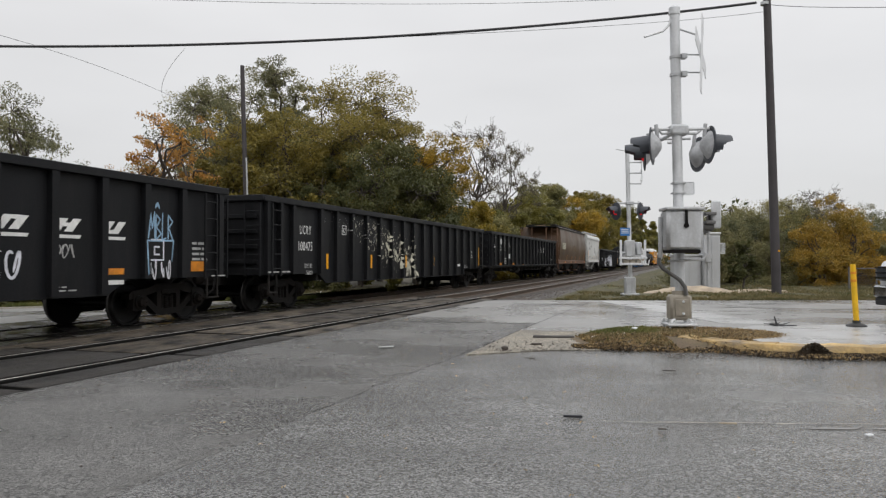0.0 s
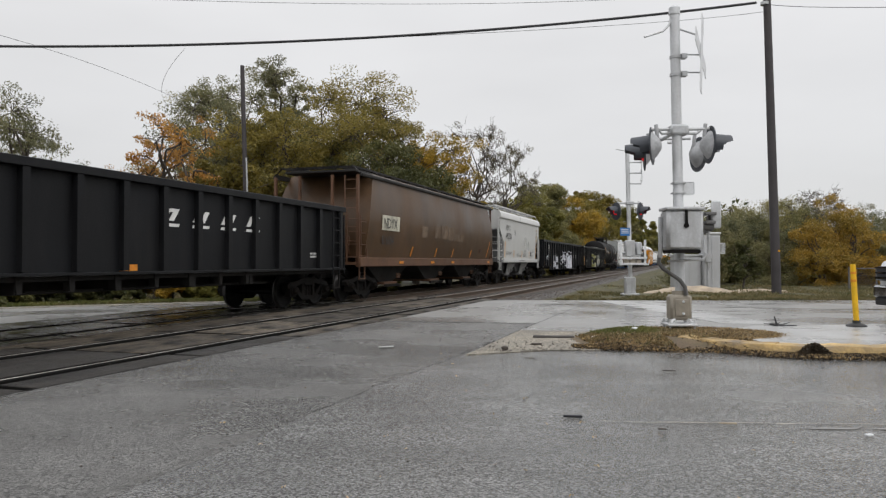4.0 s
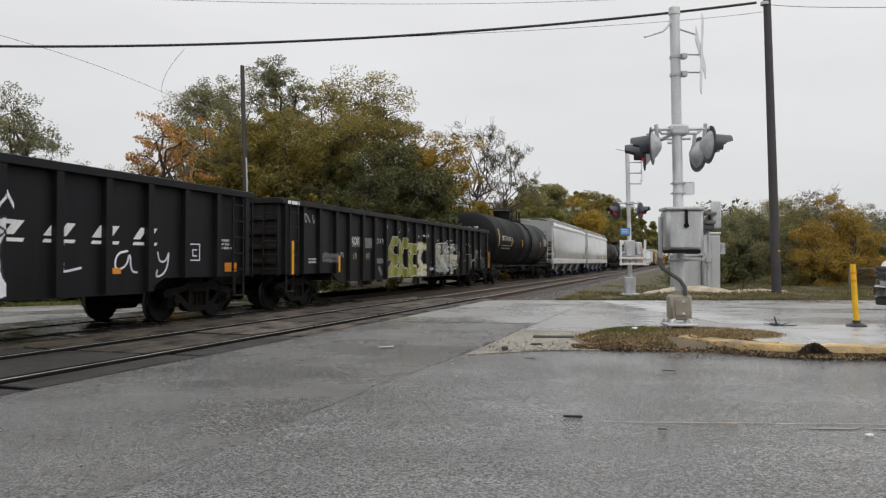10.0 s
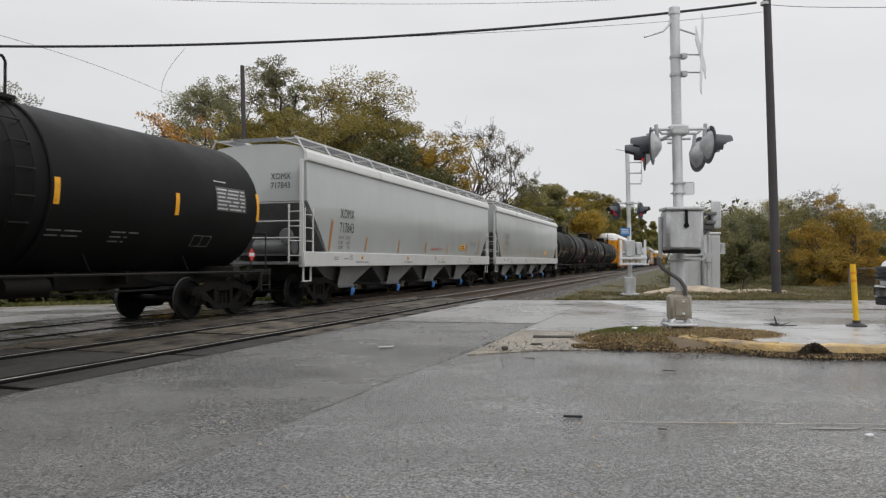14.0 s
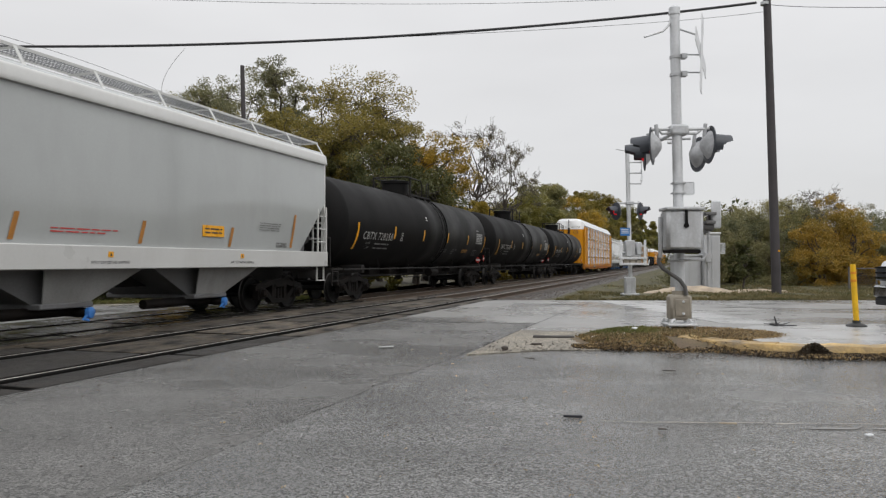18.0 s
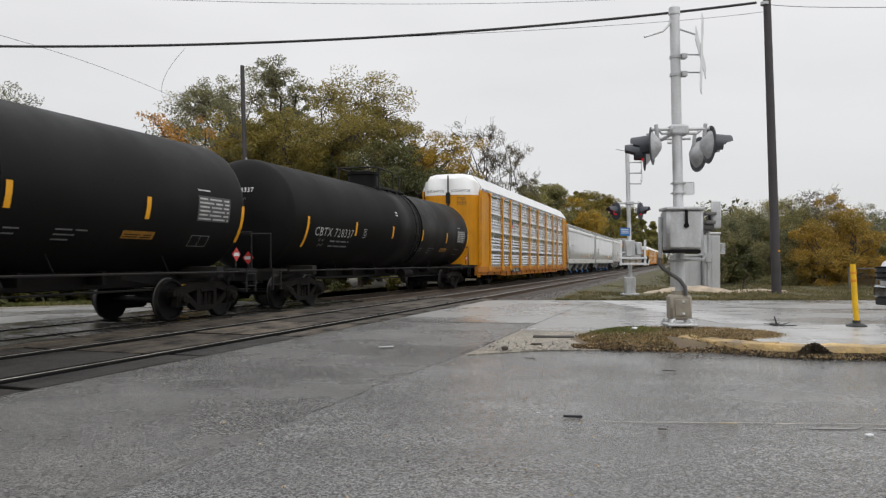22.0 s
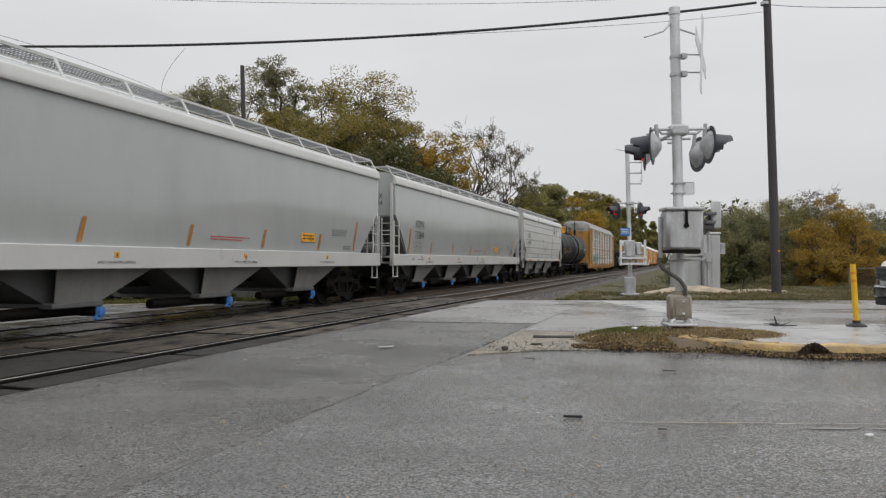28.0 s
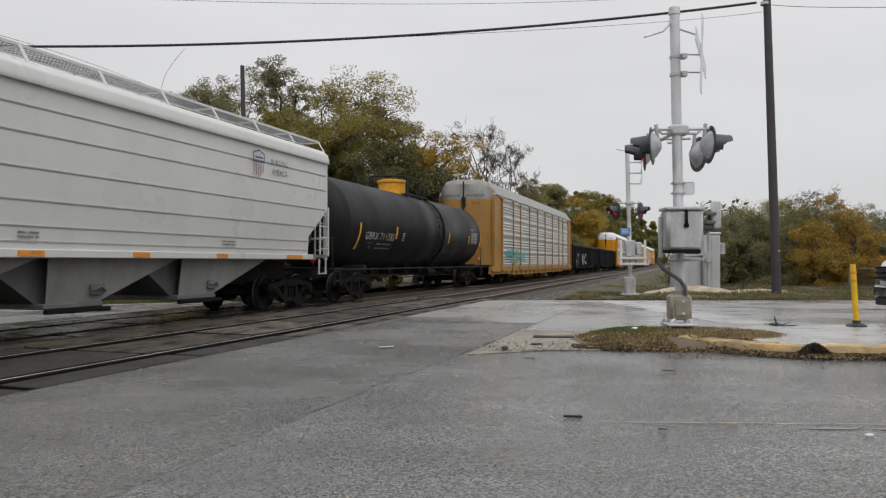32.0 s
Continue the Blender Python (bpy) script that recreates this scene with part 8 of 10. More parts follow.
        bm = bmesh.new()
        tube(bm, (x + sg * 0.06, 0, 1.1), (x + sg * 0.06, 0, 5.6), 0.035, seg=8)
        box(bm, x + sg * 0.06 - 0.05, x + sg * 0.06 + 0.05, -0.1, 0.1, 4.2, 4.75)
        part("lock_bar", bm, M_UNDER, c)
        bm = bmesh.new()
        rows = []
        for y in (-1.46, -1.3, -1.05, -0.7, 0.0, 0.7, 1.05, 1.3, 1.46):
            d = np.interp(abs(y), [0, 0.7, 1.05, 1.3, 1.46], [0, 0.02, 0.10, 0.30, 0.62])
            zz = np.interp(abs(y), [0, 0.7, 1.12, 1.46], [5.70, 5.69, 5.61, 5.10])
            rows.append([bm.verts.new((x - sg * d, y, 4.63)), bm.verts.new((x - sg * d, y, zz - 0.25 * (abs(y) < 1.2))), bm.verts.new((x - sg * (d + 0.2), y, zz)), bm.verts.new((x - sg * 0.85, y, zz))])
        for p, q in zip(rows[:-1], rows[1:]):
            for i in range(3):
                bm.faces.new((p[i], p[i + 1], q[i + 1], q[i]))
        # white roofs end in the brighter copy, with the added light in its colour
        part("roof_end", bm, (M_ROOFE if roof is M_ROOFW else roof), c)
        ladder(c, 0.12 if sg < 0 else ln - 0.54, 0.42, -w - 0.05, 1.15, 4.75, 9, yellow)
        stirrup(c, 0.1 if sg < 0 else ln - 0.5, -w + 0.02, 1.0, yellow)
        if sg < 0:
            for a in (1.2, -0.14):
                me = text_mesh("EXCESS HEIGHT CAR", 0.17)
                me.transform(Matrix.Translation((x - 0.012, a, 4.78)) @ Matrix.Rotation(radians(-90), 4, "Z") @ FACE @ Matrix.Diagonal((0.6, 1, 1, 1)))
                for v in me.vertices:
                    v.co.x += np.interp(abs(v.co.y), [0, 0.7, 1.05, 1.3, 1.46], [0, 0.02, 0.10, 0.30, 0.62])
                part("lettering", me, M_MARKD, c)
        coupler(c, 0 if sg < 0 else ln, sg)
        bogie(c, 4.1 if sg < 0 else ln - 4.1, uf * SC)
    # roof
    bm = bmesh.new()
    half = [(1.56, z1 + 0.1), (1.50, 5.12), (1.12, 5.62), (0.7, zr), (0, zr + 0.01)]
    prof = half + [(-y, z) for y, z in half[-2::-1]]
    prof = prof + [(-1.44, z1 + 0.1), (-1.4, 5.10), (-1.05, 5.56), (1.05, 5.56), (1.4, 5.10), (1.44, z1 + 0.1)]
    sweep(bm, prof, 0.72, ln - 0.72)
    part("roof", bm, roof, c)
    if detail:
        plate(7.35, 9.62, 0.69, 0.94, -w - 0.055, M_INK, c, "name_board", "black name board")
        lettering("TTGX 707859", 0.25, 7.52, -w - 0.07, 0.735, M_MARKW, c, 0.95, 1.15, 0.2)
        sx, sy = 7.25, -w - 0.058
        bm = bmesh.new()
        slab(bm, [(sx, 3.45), (sx + 0.46, 3.45), (sx + 0.46, 3.66), (sx + 0.23, 3.71), (sx, 3.66)], sy - 0.003, sy)
        part("shield_top", bm, M_NAVY, c, "blue shield top")
        bm = bmesh.new()
        slab(bm, [(sx + 0.03, 3.45), (sx + 0.03, 3.30), (sx + 0.23, 3.21), (sx + 0.43, 3.30), (sx + 0.43, 3.45)], sy - 0.003, sy)
        part("shield_field", bm, M_SIGN, c)
        for i in range(5):
            bm = bmesh.new()
            xa = sx + 0.05 + i * 0.08
            slab(bm, [(xa, 3.44), (xa, 3.30 - 0.03 * (i in (1, 2, 3))), (xa + 0.035, 3.29 - 0.03 * (i in (1, 2, 3))), (xa + 0.035, 3.44)], sy - 0.006, sy - 0.003)
            part("shield_stripe", bm, M_RED, c)
        lettering("BUILDING AMERICA", 0.145, 7.95, sy, 3.4, M_MARKD, c, 0.95, 1.1)
        for x, q in ((3.5, 1.0), (15.5, 1.0), (20.0, 0.7)):
            bars(x, 0.93, (q,), -w - 0.032, c, M_MARKD, 0.05, 0.1)
    for word, z in (("TTGX", 4.36), ("707859" if detail else "", 4.14)):
        if word:
            me = text_mesh(word, 0.22)
            me.transform(Matrix.Translation((0.03, -0.45, z)) @ Matrix.Rotation(radians(-90), 4, "Z") @ FACE @ Matrix.Diagonal((0.75, 1, 1, 1)))
            part("end_stencil", me, M_MARKD, c)
    return c, ln, w


rack("yellow auto carrier wagon with clean galvanised sides", 262.88)
c, ln, w = rack("weathered yellow auto carrier wagon with rusty grey sides", 374.2, M_YELOLD, M_GALVOLD, M_ROOFOLD, False)


def flat_ys(x):
    return -w - 0.06


tag_letters(c, 3.2, 8.5, 1.25, 2.0, 5, M_TEAL, flat_ys, 61, 0.18)
rack("yellow auto carrier wagon far back in the train", 452.4, M_YEL, M_GALV, M_ROOFW, False)
rack("yellow auto carrier wagon far back in the train", 483.4, M_YEL, M_GALVOLD, M_ROOFW, False)
rack("yellow auto carrier wagon far back in the train", 514.4, M_YEL, M_GALV, M_ROOFW, False)
rack("yellow auto carrier wagon far back in the train", 545.4, M_YEL, M_GALVOLD, M_ROOFW, False)
rack("yellow auto carrier wagon at the visible tail", 576.4, M_YEL, M_GALV, M_ROOFW, False)


# ---- crossing panels ----
def crossing_panels(lc, z, name, s0, s1, label, material=M_PANEL):
    t = thing(name, label, "crossing deck", kind="structure", at=pose(*on(0, lc, z), 0, 0, 90 - TURN))

    def slabm(w, ln, top):
        bm = bmesh.new()
        box(bm, 0.055, ln - 0.055, -w / 2, w / 2, -0.09, 0.0, 0.008)
        me = made(bm, "panel")
        me.materials.append(top)
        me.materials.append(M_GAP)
        # panel sides painted near-black, as the shade down in the gaps
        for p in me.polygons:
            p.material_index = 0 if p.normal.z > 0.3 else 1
        return me
    rg = random.Random(lc)
    s = s0
    while s < s1:
        ln = 2.44
        for y, w in ((0.0, 1.12), (-1.175, 0.46), (1.175, 0.46)):
            # siding panels at low s take a darker surface, with an uneven boundary
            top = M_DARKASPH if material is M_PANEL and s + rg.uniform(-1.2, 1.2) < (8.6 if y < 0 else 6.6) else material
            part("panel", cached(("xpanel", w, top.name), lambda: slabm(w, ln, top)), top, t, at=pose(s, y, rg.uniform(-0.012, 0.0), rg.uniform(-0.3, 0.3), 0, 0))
        s += ln


crossing_panels(LS, 0.010, "siding_crossing", -9.5, 22.0, "worn tan crossing panels round the siding rails")
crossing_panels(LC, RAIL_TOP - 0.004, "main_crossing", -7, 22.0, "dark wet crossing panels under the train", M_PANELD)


def crack(name, pts, w, label, seed, dz=0.017, material=M_GAP):
    """A ragged open joint in the paving."""
    rg = random.Random(seed)
    bm = bmesh.new()
    prev = None
    for (x0, y0), (x1, y1) in zip(pts[:-1], pts[1:]):
        n = max(2, int(math.hypot(x1 - x0, y1 - y0) / 0.15))
        for i in range(n):
            x, y = x0 + (x1 - x0) * i / n, y0 + (y1 - y0) * i / n
            q = math.hypot(x1 - x0, y1 - y0)
            nx, ny = -(y1 - y0) / q, (x1 - x0) / q
            o, ww = rg.uniform(-0.02, 0.02), w * rg.uniform(0.35, 1.4)
            row = [bm.verts.new((x + nx * (o + k), y + ny * (o + k), fall(x, y) + dz)) for k in (-ww, ww)]
            if prev:
                bm.faces.new((prev[0], prev[1], row[1], row[0]))
            prev = row
    me = made(bm, name)
    me.materials.append(material)
    tagged(new(name, me), label, kind="structure")


def sl(s, l):
    p = on(s, l)
    return p.x, p.y


crack("paving_joint", [sl(8.6, 2.58), sl(9.2, 2.56), sl(14, 2.55), sl(21.2, 2.52)], 0.0075, "ragged dark joint between asphalt and concrete", 1)
crack("paving_joint", [sl(4.9, 2.65), sl(6.5, 2.65), sl(8.6, 2.58)], 0.003, "ragged dark joint running on through the asphalt", 11, 0.0075, M_SEAM)
crack("paving_crack", [(0.35, 9.35), (1.2, 9.33), (3.0, 9.2), (5.6, 8.45), (12, 8.3)], 0.008, "thin crack along the gutter line", 2)
crack("paving_crack", [(-0.02, 4.0), (0.5, 3.97), (0.78, 3.94)], 0.004, "thin hairline crack in the asphalt", 3, 0.01)
crack("paving_crack", [sl(5.6, 2.9), sl(5.2, 2.5)], 0.003, "thin hairline crack in the asphalt", 4, 0.01)
crack("paving_joint", [sl(-13, 5.40), sl(4.8, 5.40), sl(9, 5.42), sl(21, 5.46)], 0.008, "dark joint beside the crossing", 5, 0.013)
crack("paving_line", [(1.1, 5.22), (2.2, 5.16), (6, 5.0)], 0.006, "faint pale line in the asphalt", 6, 0.011, M_APRON)
crack("paving_joint", [(6.1, 12.4), (9.5, 9.2)], 0.008, "saw-cut joint in the sidewalk", 8, 0.128)
crack("paving_joint", [(2.6, 17.2), (14, 17.0)], 0.010, "dark joint along the concrete lane", 9, 0.018)
plot("worn_lane_mark", [xy(4.4, 21.2), xy(5.3, 21.2), xy(6.0, 13.2), xy(5.0, 13.4)], 0.02, M_WALK, "worn pale lane marking on wet concrete", thick=0.01)
plot("worn_lane_mark", [xy(2.42, 5.0), xy(2.72, 4.985), xy(2.8, 5.012), xy(2.5, 5.025)], 0.009, M_CONC, "worn pale lane marking on asphalt", thick=0.006)

plot("worn_lane_mark", [xy(2.86, 4.985), xy(3.4, 4.955), xy(3.4, 4.985), xy(2.92, 5.005)], 0.009, M_CONC, "worn pale lane marking on asphalt", thick=0.006)


def puddle(x, y, rx, ry, dz, seed):
    rg = random.Random(seed)
    bm = bmesh.new()
    n = 28
    vs = []
    for i in range(n):
        a = 2 * math.pi * i / n
        k = 0.75 + 0.25 * math.sin(3 * a + seed) + rg.uniform(-0.1, 0.1)
        px, py = x + rx * k * math.cos(a), y + ry * k * math.sin(a)
        vs.append(bm.verts.new((px, py, fall(px, py) + dz)))
    bm.faces.new(vs)
    me = made(bm, "puddle")
    me.materials.append(M_WET)
    tagged(new("puddle", me), "shallow dark puddle on wet concrete", kind="structure")


for i, (x, y, rx, ry) in enumerate(((4.6, 17.6, 0.5, 0.12), (4.3, 15.2, 0.45, 0.07), (8.6, 19.6, 1.0, 0.14), (7.2, 18.2, 0.8, 0.08), (9.8, 17.4, 1.2, 0.1), (6.1, 15.6, 0.6, 0.05), (3.2, 19.4, 0.5, 0.08), (9.0, 14.2, 0.7, 0.05), (12.5, 19.8, 1.6, 0.15))):
    puddle(x, y, rx, ry, 0.0205, i)
for i, (x, y, rx, ry) in enumerate(((7.2, 10.9, 0.45, 0.04), (5.75, 10.2, 0.25, 0.025))):
    puddle(x, y, rx, ry, 0.125, i + 20)

# ---- kerbed island with litter ----
KERB = [(3.10, 9.95), (3.35, 9.55), (3.62, 9.22), (3.95, 8.95), (4.4, 8.82), (5.2, 8.74), (6.4, 8.66), (8.0, 8.58), (10.0, 8.5), (13.0, 8.4), (18.0, 8.3)]


def kerb():
    t = thing("kerb", "worn yellow-painted concrete kerb of the island", "kerb", kind="structure")
    rg = random.Random(2)
    for (x0, y0), (x1, y1) in zip(KERB[:-1], KERB[1:]):
        q = math.hypot(x1 - x0, y1 - y0)
        nx, ny = -(y1 - y0) / q, (x1 - x0) / q
        if ny < 0:
            nx, ny = -nx, -ny
        bm = bmesh.new()
        n = max(2, int(q / 0.09))
        rows = []
        for i in range(n + 1):
            x, y = x0 + (x1 - x0) * i / n, y0 + (y1 - y0) * i / n
            j = rg.uniform(-0.014, 0.006)
            rows.append([bm.verts.new((x + nx * a, y + ny * a, z + (j if z > 0.05 else 0))) for a, z in ((0.0, -0.05), (0.012, 0.075), (0.04, 0.125), (0.26, 0.137), (0.26, -0.05))])
        for a, b in zip(rows[:-1], rows[1:]):
            for k in range(4):
                bm.faces.new((a[k], a[k + 1], b[k + 1], b[k]))
        bm.faces.new(rows[0])
        bm.faces.new(rows[-1][::-1])
        part("kerb_stone", bm, M_KERBY, t)


kerb()
plot("island_sidewalk", [xy(4.30, 9.02), xy(18, 8.46), xy(18, 11.85), xy(6.9, 12.0), xy(4.9, 11.75), xy(4.0, 10.9), xy(4.0, 9.4)], 0.12, M_WALK, "wet concrete island sidewalk reflecting sky", thick=0.15)


def island_soil():
    bm = bmesh.new()
    n, m = 40, 24
    grid = []
    for j in range(m + 1):
        for i in range(n + 1):
            x, y = 1.55 + 3.7 * i / n, 9.1 + 2.9 * j / m
            e = 1 - ((x - 3.55) / 1.75) ** 2 - ((y - 10.55) / 1.4) ** 2
            z = 0.108 * min(1, max(-0.3, e * 1.7)) + 0.022 * noise.noise(Vector((x * 3, y * 3, 0)))
            grid.append(bm.verts.new((x, y, z)))
    for j in range(m):
        for i in range(n):
            k = j * (n + 1) + i
            bm.faces.new((grid[k], grid[k + 1], grid[k + n + 2], grid[k + n + 1]))
    me = made(bm, "island_soil")
    me.materials.append(M_DUFF)
    tagged(new("island_soil", me), "damp soil hump at the island tip", kind="structure")


island_soil()


def soil_z(x, y):
    e = 1 - ((x - 3.55) / 1.75) ** 2 - ((y - 10.55) / 1.4) ** 2
    return 0.108 * min(1, max(0.0, e * 1.7)) + 0.012


def litter(name, n, place, size, label, seed, material):
    rg = np.random.RandomState(seed)
    cs = [place(rg) for _ in range(n)]
    me = leaves_mesh(name, cs, [0.02] * n, [3] * n, size, rg, 0.3)
    me.materials.append(material)
    tagged(new(name, me), label, kind="stuff")


def on_island(rg):
    while True:
        x, y = rg.uniform(1.95, 5.2), rg.uniform(9.2, 11.9)
        if y < np.interp(x, [2.9, 3.02, 3.35, 3.62, 3.95, 4.4, 5.2], [9.6, 10.3, 9.75, 9.42, 9.15, 9.02, 8.9]) and x > 2.95:
            continue
        e = 1 - ((x - 3.55) / 1.62) ** 2 - ((y - 10.6) / 1.3) ** 2
        if e > rg.uniform(-0.15, 0.15):
            return x, y, soil_z(x, y)


def by_kerb(rg):
    k = rg.rand() ** 1.3 * 5.2
    x = 2.6 + k
    y = np.interp(x, [p[0] for p in KERB], [p[1] for p in KERB]) - abs(rg.normal(0, 0.16)) - 0.02
    if x < 3.1:
        y = 9.9 + rg.normal(0, 0.2)
    return x, y, fall(x, y) + 0.02 + 0.03 * rg.rand()


def island_tip(rg):
    while True:
        x, y = rg.uniform(1.7, 4.2), 9.85 - abs(rg.normal(0, 0.28))
        if y < np.interp(x, [1.7, 2.3, 3.1, 3.6, 4.2], [9.7, 9.35, 9.2, 8.95, 8.6]) - rg.rand() * 0.12:
            continue
        if x > 3.0 and y > np.interp(x, [p[0] for p in KERB], [p[1] for p in KERB]) - 0.02:
            continue
        k = np.interp(x, [p[0] for p in KERB], [p[1] for p in KERB]) - y if x > 3.05 else 1.0
        return x, y, fall(x, y) + 0.015 + rg.rand() * (0.025 + 0.09 * math.exp(-(k / 0.1) ** 2))


def dark_heap(rg):
    a = rg.normal(0, 0.14)
    return 4.36 + a, 8.77 + rg.normal(0, 0.035), 0.015 + rg.rand() * 0.15 * math.exp(-(a / 0.16) ** 2)


def on_road(rg):
    y = rg.uniform(3.5, 13)
    return rg.uniform(-0.4, 0.62) * y, y, 0.02


# ---- signals at the crossing ----
def flashing_lamp(parent, x, y, z, face, r=0.29, lit=False):
    """A crossing lamp: backing disc, housing, hood and lens; face: the way that it looks."""
    d = Vector(face).normalized()
    o = Vector((x, y, z))
    bm = bmesh.new()
    lathe(bm, [(-0.006, r), (0.006, r), (0.012, r - 0.02)], o, d, 30)
    disc = part("backing_disc", bm, M_LAMPD, parent)
    bm = bmesh.new()
    lathe(bm, [(-0.14, 0.03), (-0.13, 0.07), (-0.08, 0.14), (-0.025, 0.20), (-0.008, 0.215)], o, d, 20)
    tube(bm, o + Vector((0, 0, 0.12)) - d * 0.08, o + Vector((0, 0, r + 0.03)) - d * 0.06, 0.03, seg=8)
    part("lamp_housing", bm, M_LAMPG, parent)
    bm = bmesh.new()
    lathe(bm, [(0.012, 0.13), (0.03, 0.13), (0.045, 0.10), (0.052, 0.04)], o, d, 20)
    part("lamp_lens", bm, M_LENSON if lit else M_LENS, parent)
    # hood: an open half tube over the lens
    bm = bmesh.new()
    side = d.cross(Vector((0, 0, 1))).normalized()
    up = side.cross(d)
    rows = []
    for i in range(15):
        a = radians(-35 + 250 * i / 14)
        ln = 0.30 if 0.15 < i / 14 < 0.85 else 0.16
        row = []
        for rr, h in ((0.168, 0.012), (0.155, ln), (0.148, ln), (0.16, 0.012)):
            row.append(bm.verts.new(o + d * h + side * (math.cos(a) * rr) + up * (math.sin(a) * rr)))
        rows.append(row)
    for p, q in zip(rows[:-1], rows[1:]):
        for k in range(4):
            j = (k + 1) % 4
            bm.faces.new((p[k], p[j], q[j], q[k]))
    part("lamp_hood", bm, M_LAMPD, parent)


def crossbuck(parent, x, y, z, yaw, span=1.22, tilts=(-45, 45)):
    for sg, tilt in zip((-1, 1), tilts):
        bm = bmesh.new()
        box(bm, -0.004, 0.004, -span / 2, span / 2, -0.11, 0.11)
        m = Matrix.Translation((x, y, z)) @ Matrix.Rotation(radians(yaw), 4, "Z") @ Matrix.Rotation(radians(tilt), 4, "X") @ Matrix.Translation((0.006 * sg, 0, 0))
        part("crossbuck_blade", bm, M_SIGN, parent, at=m)


MAST = thing("crossing_signal", "silver crossing signal mast with dark hooded lamps", "railway signal", at=pose(3.555, 11.25, 0.13))
M0 = Vector((3.555, 11.25, 0.13))


def near_part(name, bm, material, label=""):
    return part(name, bm, material, MAST, label)


bm = bmesh.new()
tube(bm, (0.02, 0, 0.4), (-0.045, 0, 4.85), 0.076, 0.074, 20)
near_part("mast_pole", bm, M_MAST)
bm = bmesh.new()
lathe(bm, [(0, 0.084), (0.10, 0.084), (0.13, 0.06), (0.14, 0.02)], (-0.045, 0, 4.74), (0, 0, 1), 20)
near_part("pole_cap", bm, M_MAST)
bm = bmesh.new()
box(bm, -0.16, 0.16, -0.13, 0.13, 0.12, 0.50, 0.035)
box(bm, -0.10, 0.10, -0.145, -0.128, 0.18, 0.44, 0.01)
tube(bm, (0, 0, 0.48), (0, 0, 0.56), 0.10, seg=18)
near_part("base_casting", bm, M_BASE)
bm = bmesh.new()
box(bm, -0.22, 0.22, -0.2, 0.2, 0.035, 0.075, 0.01)
for sx in (-1, 1):
    for sy in (-1, 1):
        tube(bm, (sx * 0.18, sy * 0.16, -0.04), (sx * 0.18, sy * 0.16, 0.14), 0.016, seg=8)
        tube(bm, (sx * 0.18, sy * 0.16, 0.075), (sx * 0.18, sy * 0.16, 0.1), 0.033, seg=6)
        tube(bm, (sx * 0.16, sy * 0.12, 0.07), (sx * 0.1, sy * 0.1, 0.14), 0.03, seg=6)
near_part("base_flange", bm, M_MAST)
for z in (0.22, 0.40):
    bm = bmesh.new()
    lathe(bm, [(0, 0.02), (0.012, 0.02), (0.018, 0.012)], (0.02, -0.145, z), (0, -1, 0), 8)
    near_part("cover_bolt", bm, M_SIGN)
# lamp arms
for dy in (-0.02, 0.86):
    bm = bmesh.new()
    pipe(bm, [(-0.43, dy, 2.99), (0.47, dy, 3.0)], 0.025, 10)
    for sx, ex in ((-0.05, -0.40), (0.05, 0.44)):
        pipe(bm, [(sx * 2, dy, 2.93), (ex * 0.62, dy, 2.93), (ex * 0.75, dy, 2.98)], 0.02, 8)
    near_part("lamp_arm", bm, M_CASE)
bm = bmesh.new()
box(bm, -0.14, 0.14, -0.11, 0.11, 2.90, 3.06, 0.03)
tube(bm, (0.0, 0.05, 2.98), (0.0, 0.86, 2.98), 0.03, seg=10)
near_part("arm_bracket", bm, M_CASE)
for k, (x, y, z, fx, fy) in enumerate(((-0.40, -0.02, 2.74, -1, 0.42), (-0.28, 0.86, 2.76, -1, 0.20), (0.47, -0.02, 2.76, 1, -0.02), (0.60, 0.86, 2.74, 1, 0.16))):
    flashing_lamp(MAST, x, y, z, (fx, fy, -0.04), 0.285, k == 1)
# crossbuck seen almost on edge
bm = bmesh.new()
for z in (4.13, 3.86):
    tube(bm, (-0.04, -0.02, z), (0.36, 0, z + 0.0), 0.012, seg=6)
    lathe(bm, [(-0.02, 0.085), (0.02, 0.085)], (-0.035, 0, z - 0.04), (0, 0, 1), 18)
    box(bm, 0.05, 0.13, -0.06, 0.06, z - 0.06, z + 0.01)
near_part("sign_bracket", bm, M_CASE)
crossbuck(MAST, 0.36, 0.0, 4.15, -26, 1.25, (-14, 76))
bm = bmesh.new()
pipe(bm, [(-0.10, 0, 4.70), (-0.13, -0.02, 4.58), (-0.24, -0.05, 4.47), (-0.53, -0.1, 4.37)], 0.016)
near_part("cable_drip_loop", bm, M_CASE)
bm = bmesh.new()
pipe(bm, [(0.03, 0, 4.52), (0.30, 0.0, 4.43)], 0.014)
near_part("cable_stay", bm, M_CASE)
# small sign seen from its back
bm = bmesh.new()
box(bm, 0.07, 0.24, -0.006, 0.006, 2.0, 2.2, 0.02)
near_part("small_sign", bm, M_SIGN)
bm = bmesh.new()
for z in (2.03, 2.18):
    box(bm, -0.09, 0.09, -0.09, 0.09, z - 0.012, z + 0.012)
near_part("sign_band", bm, M_CASE)
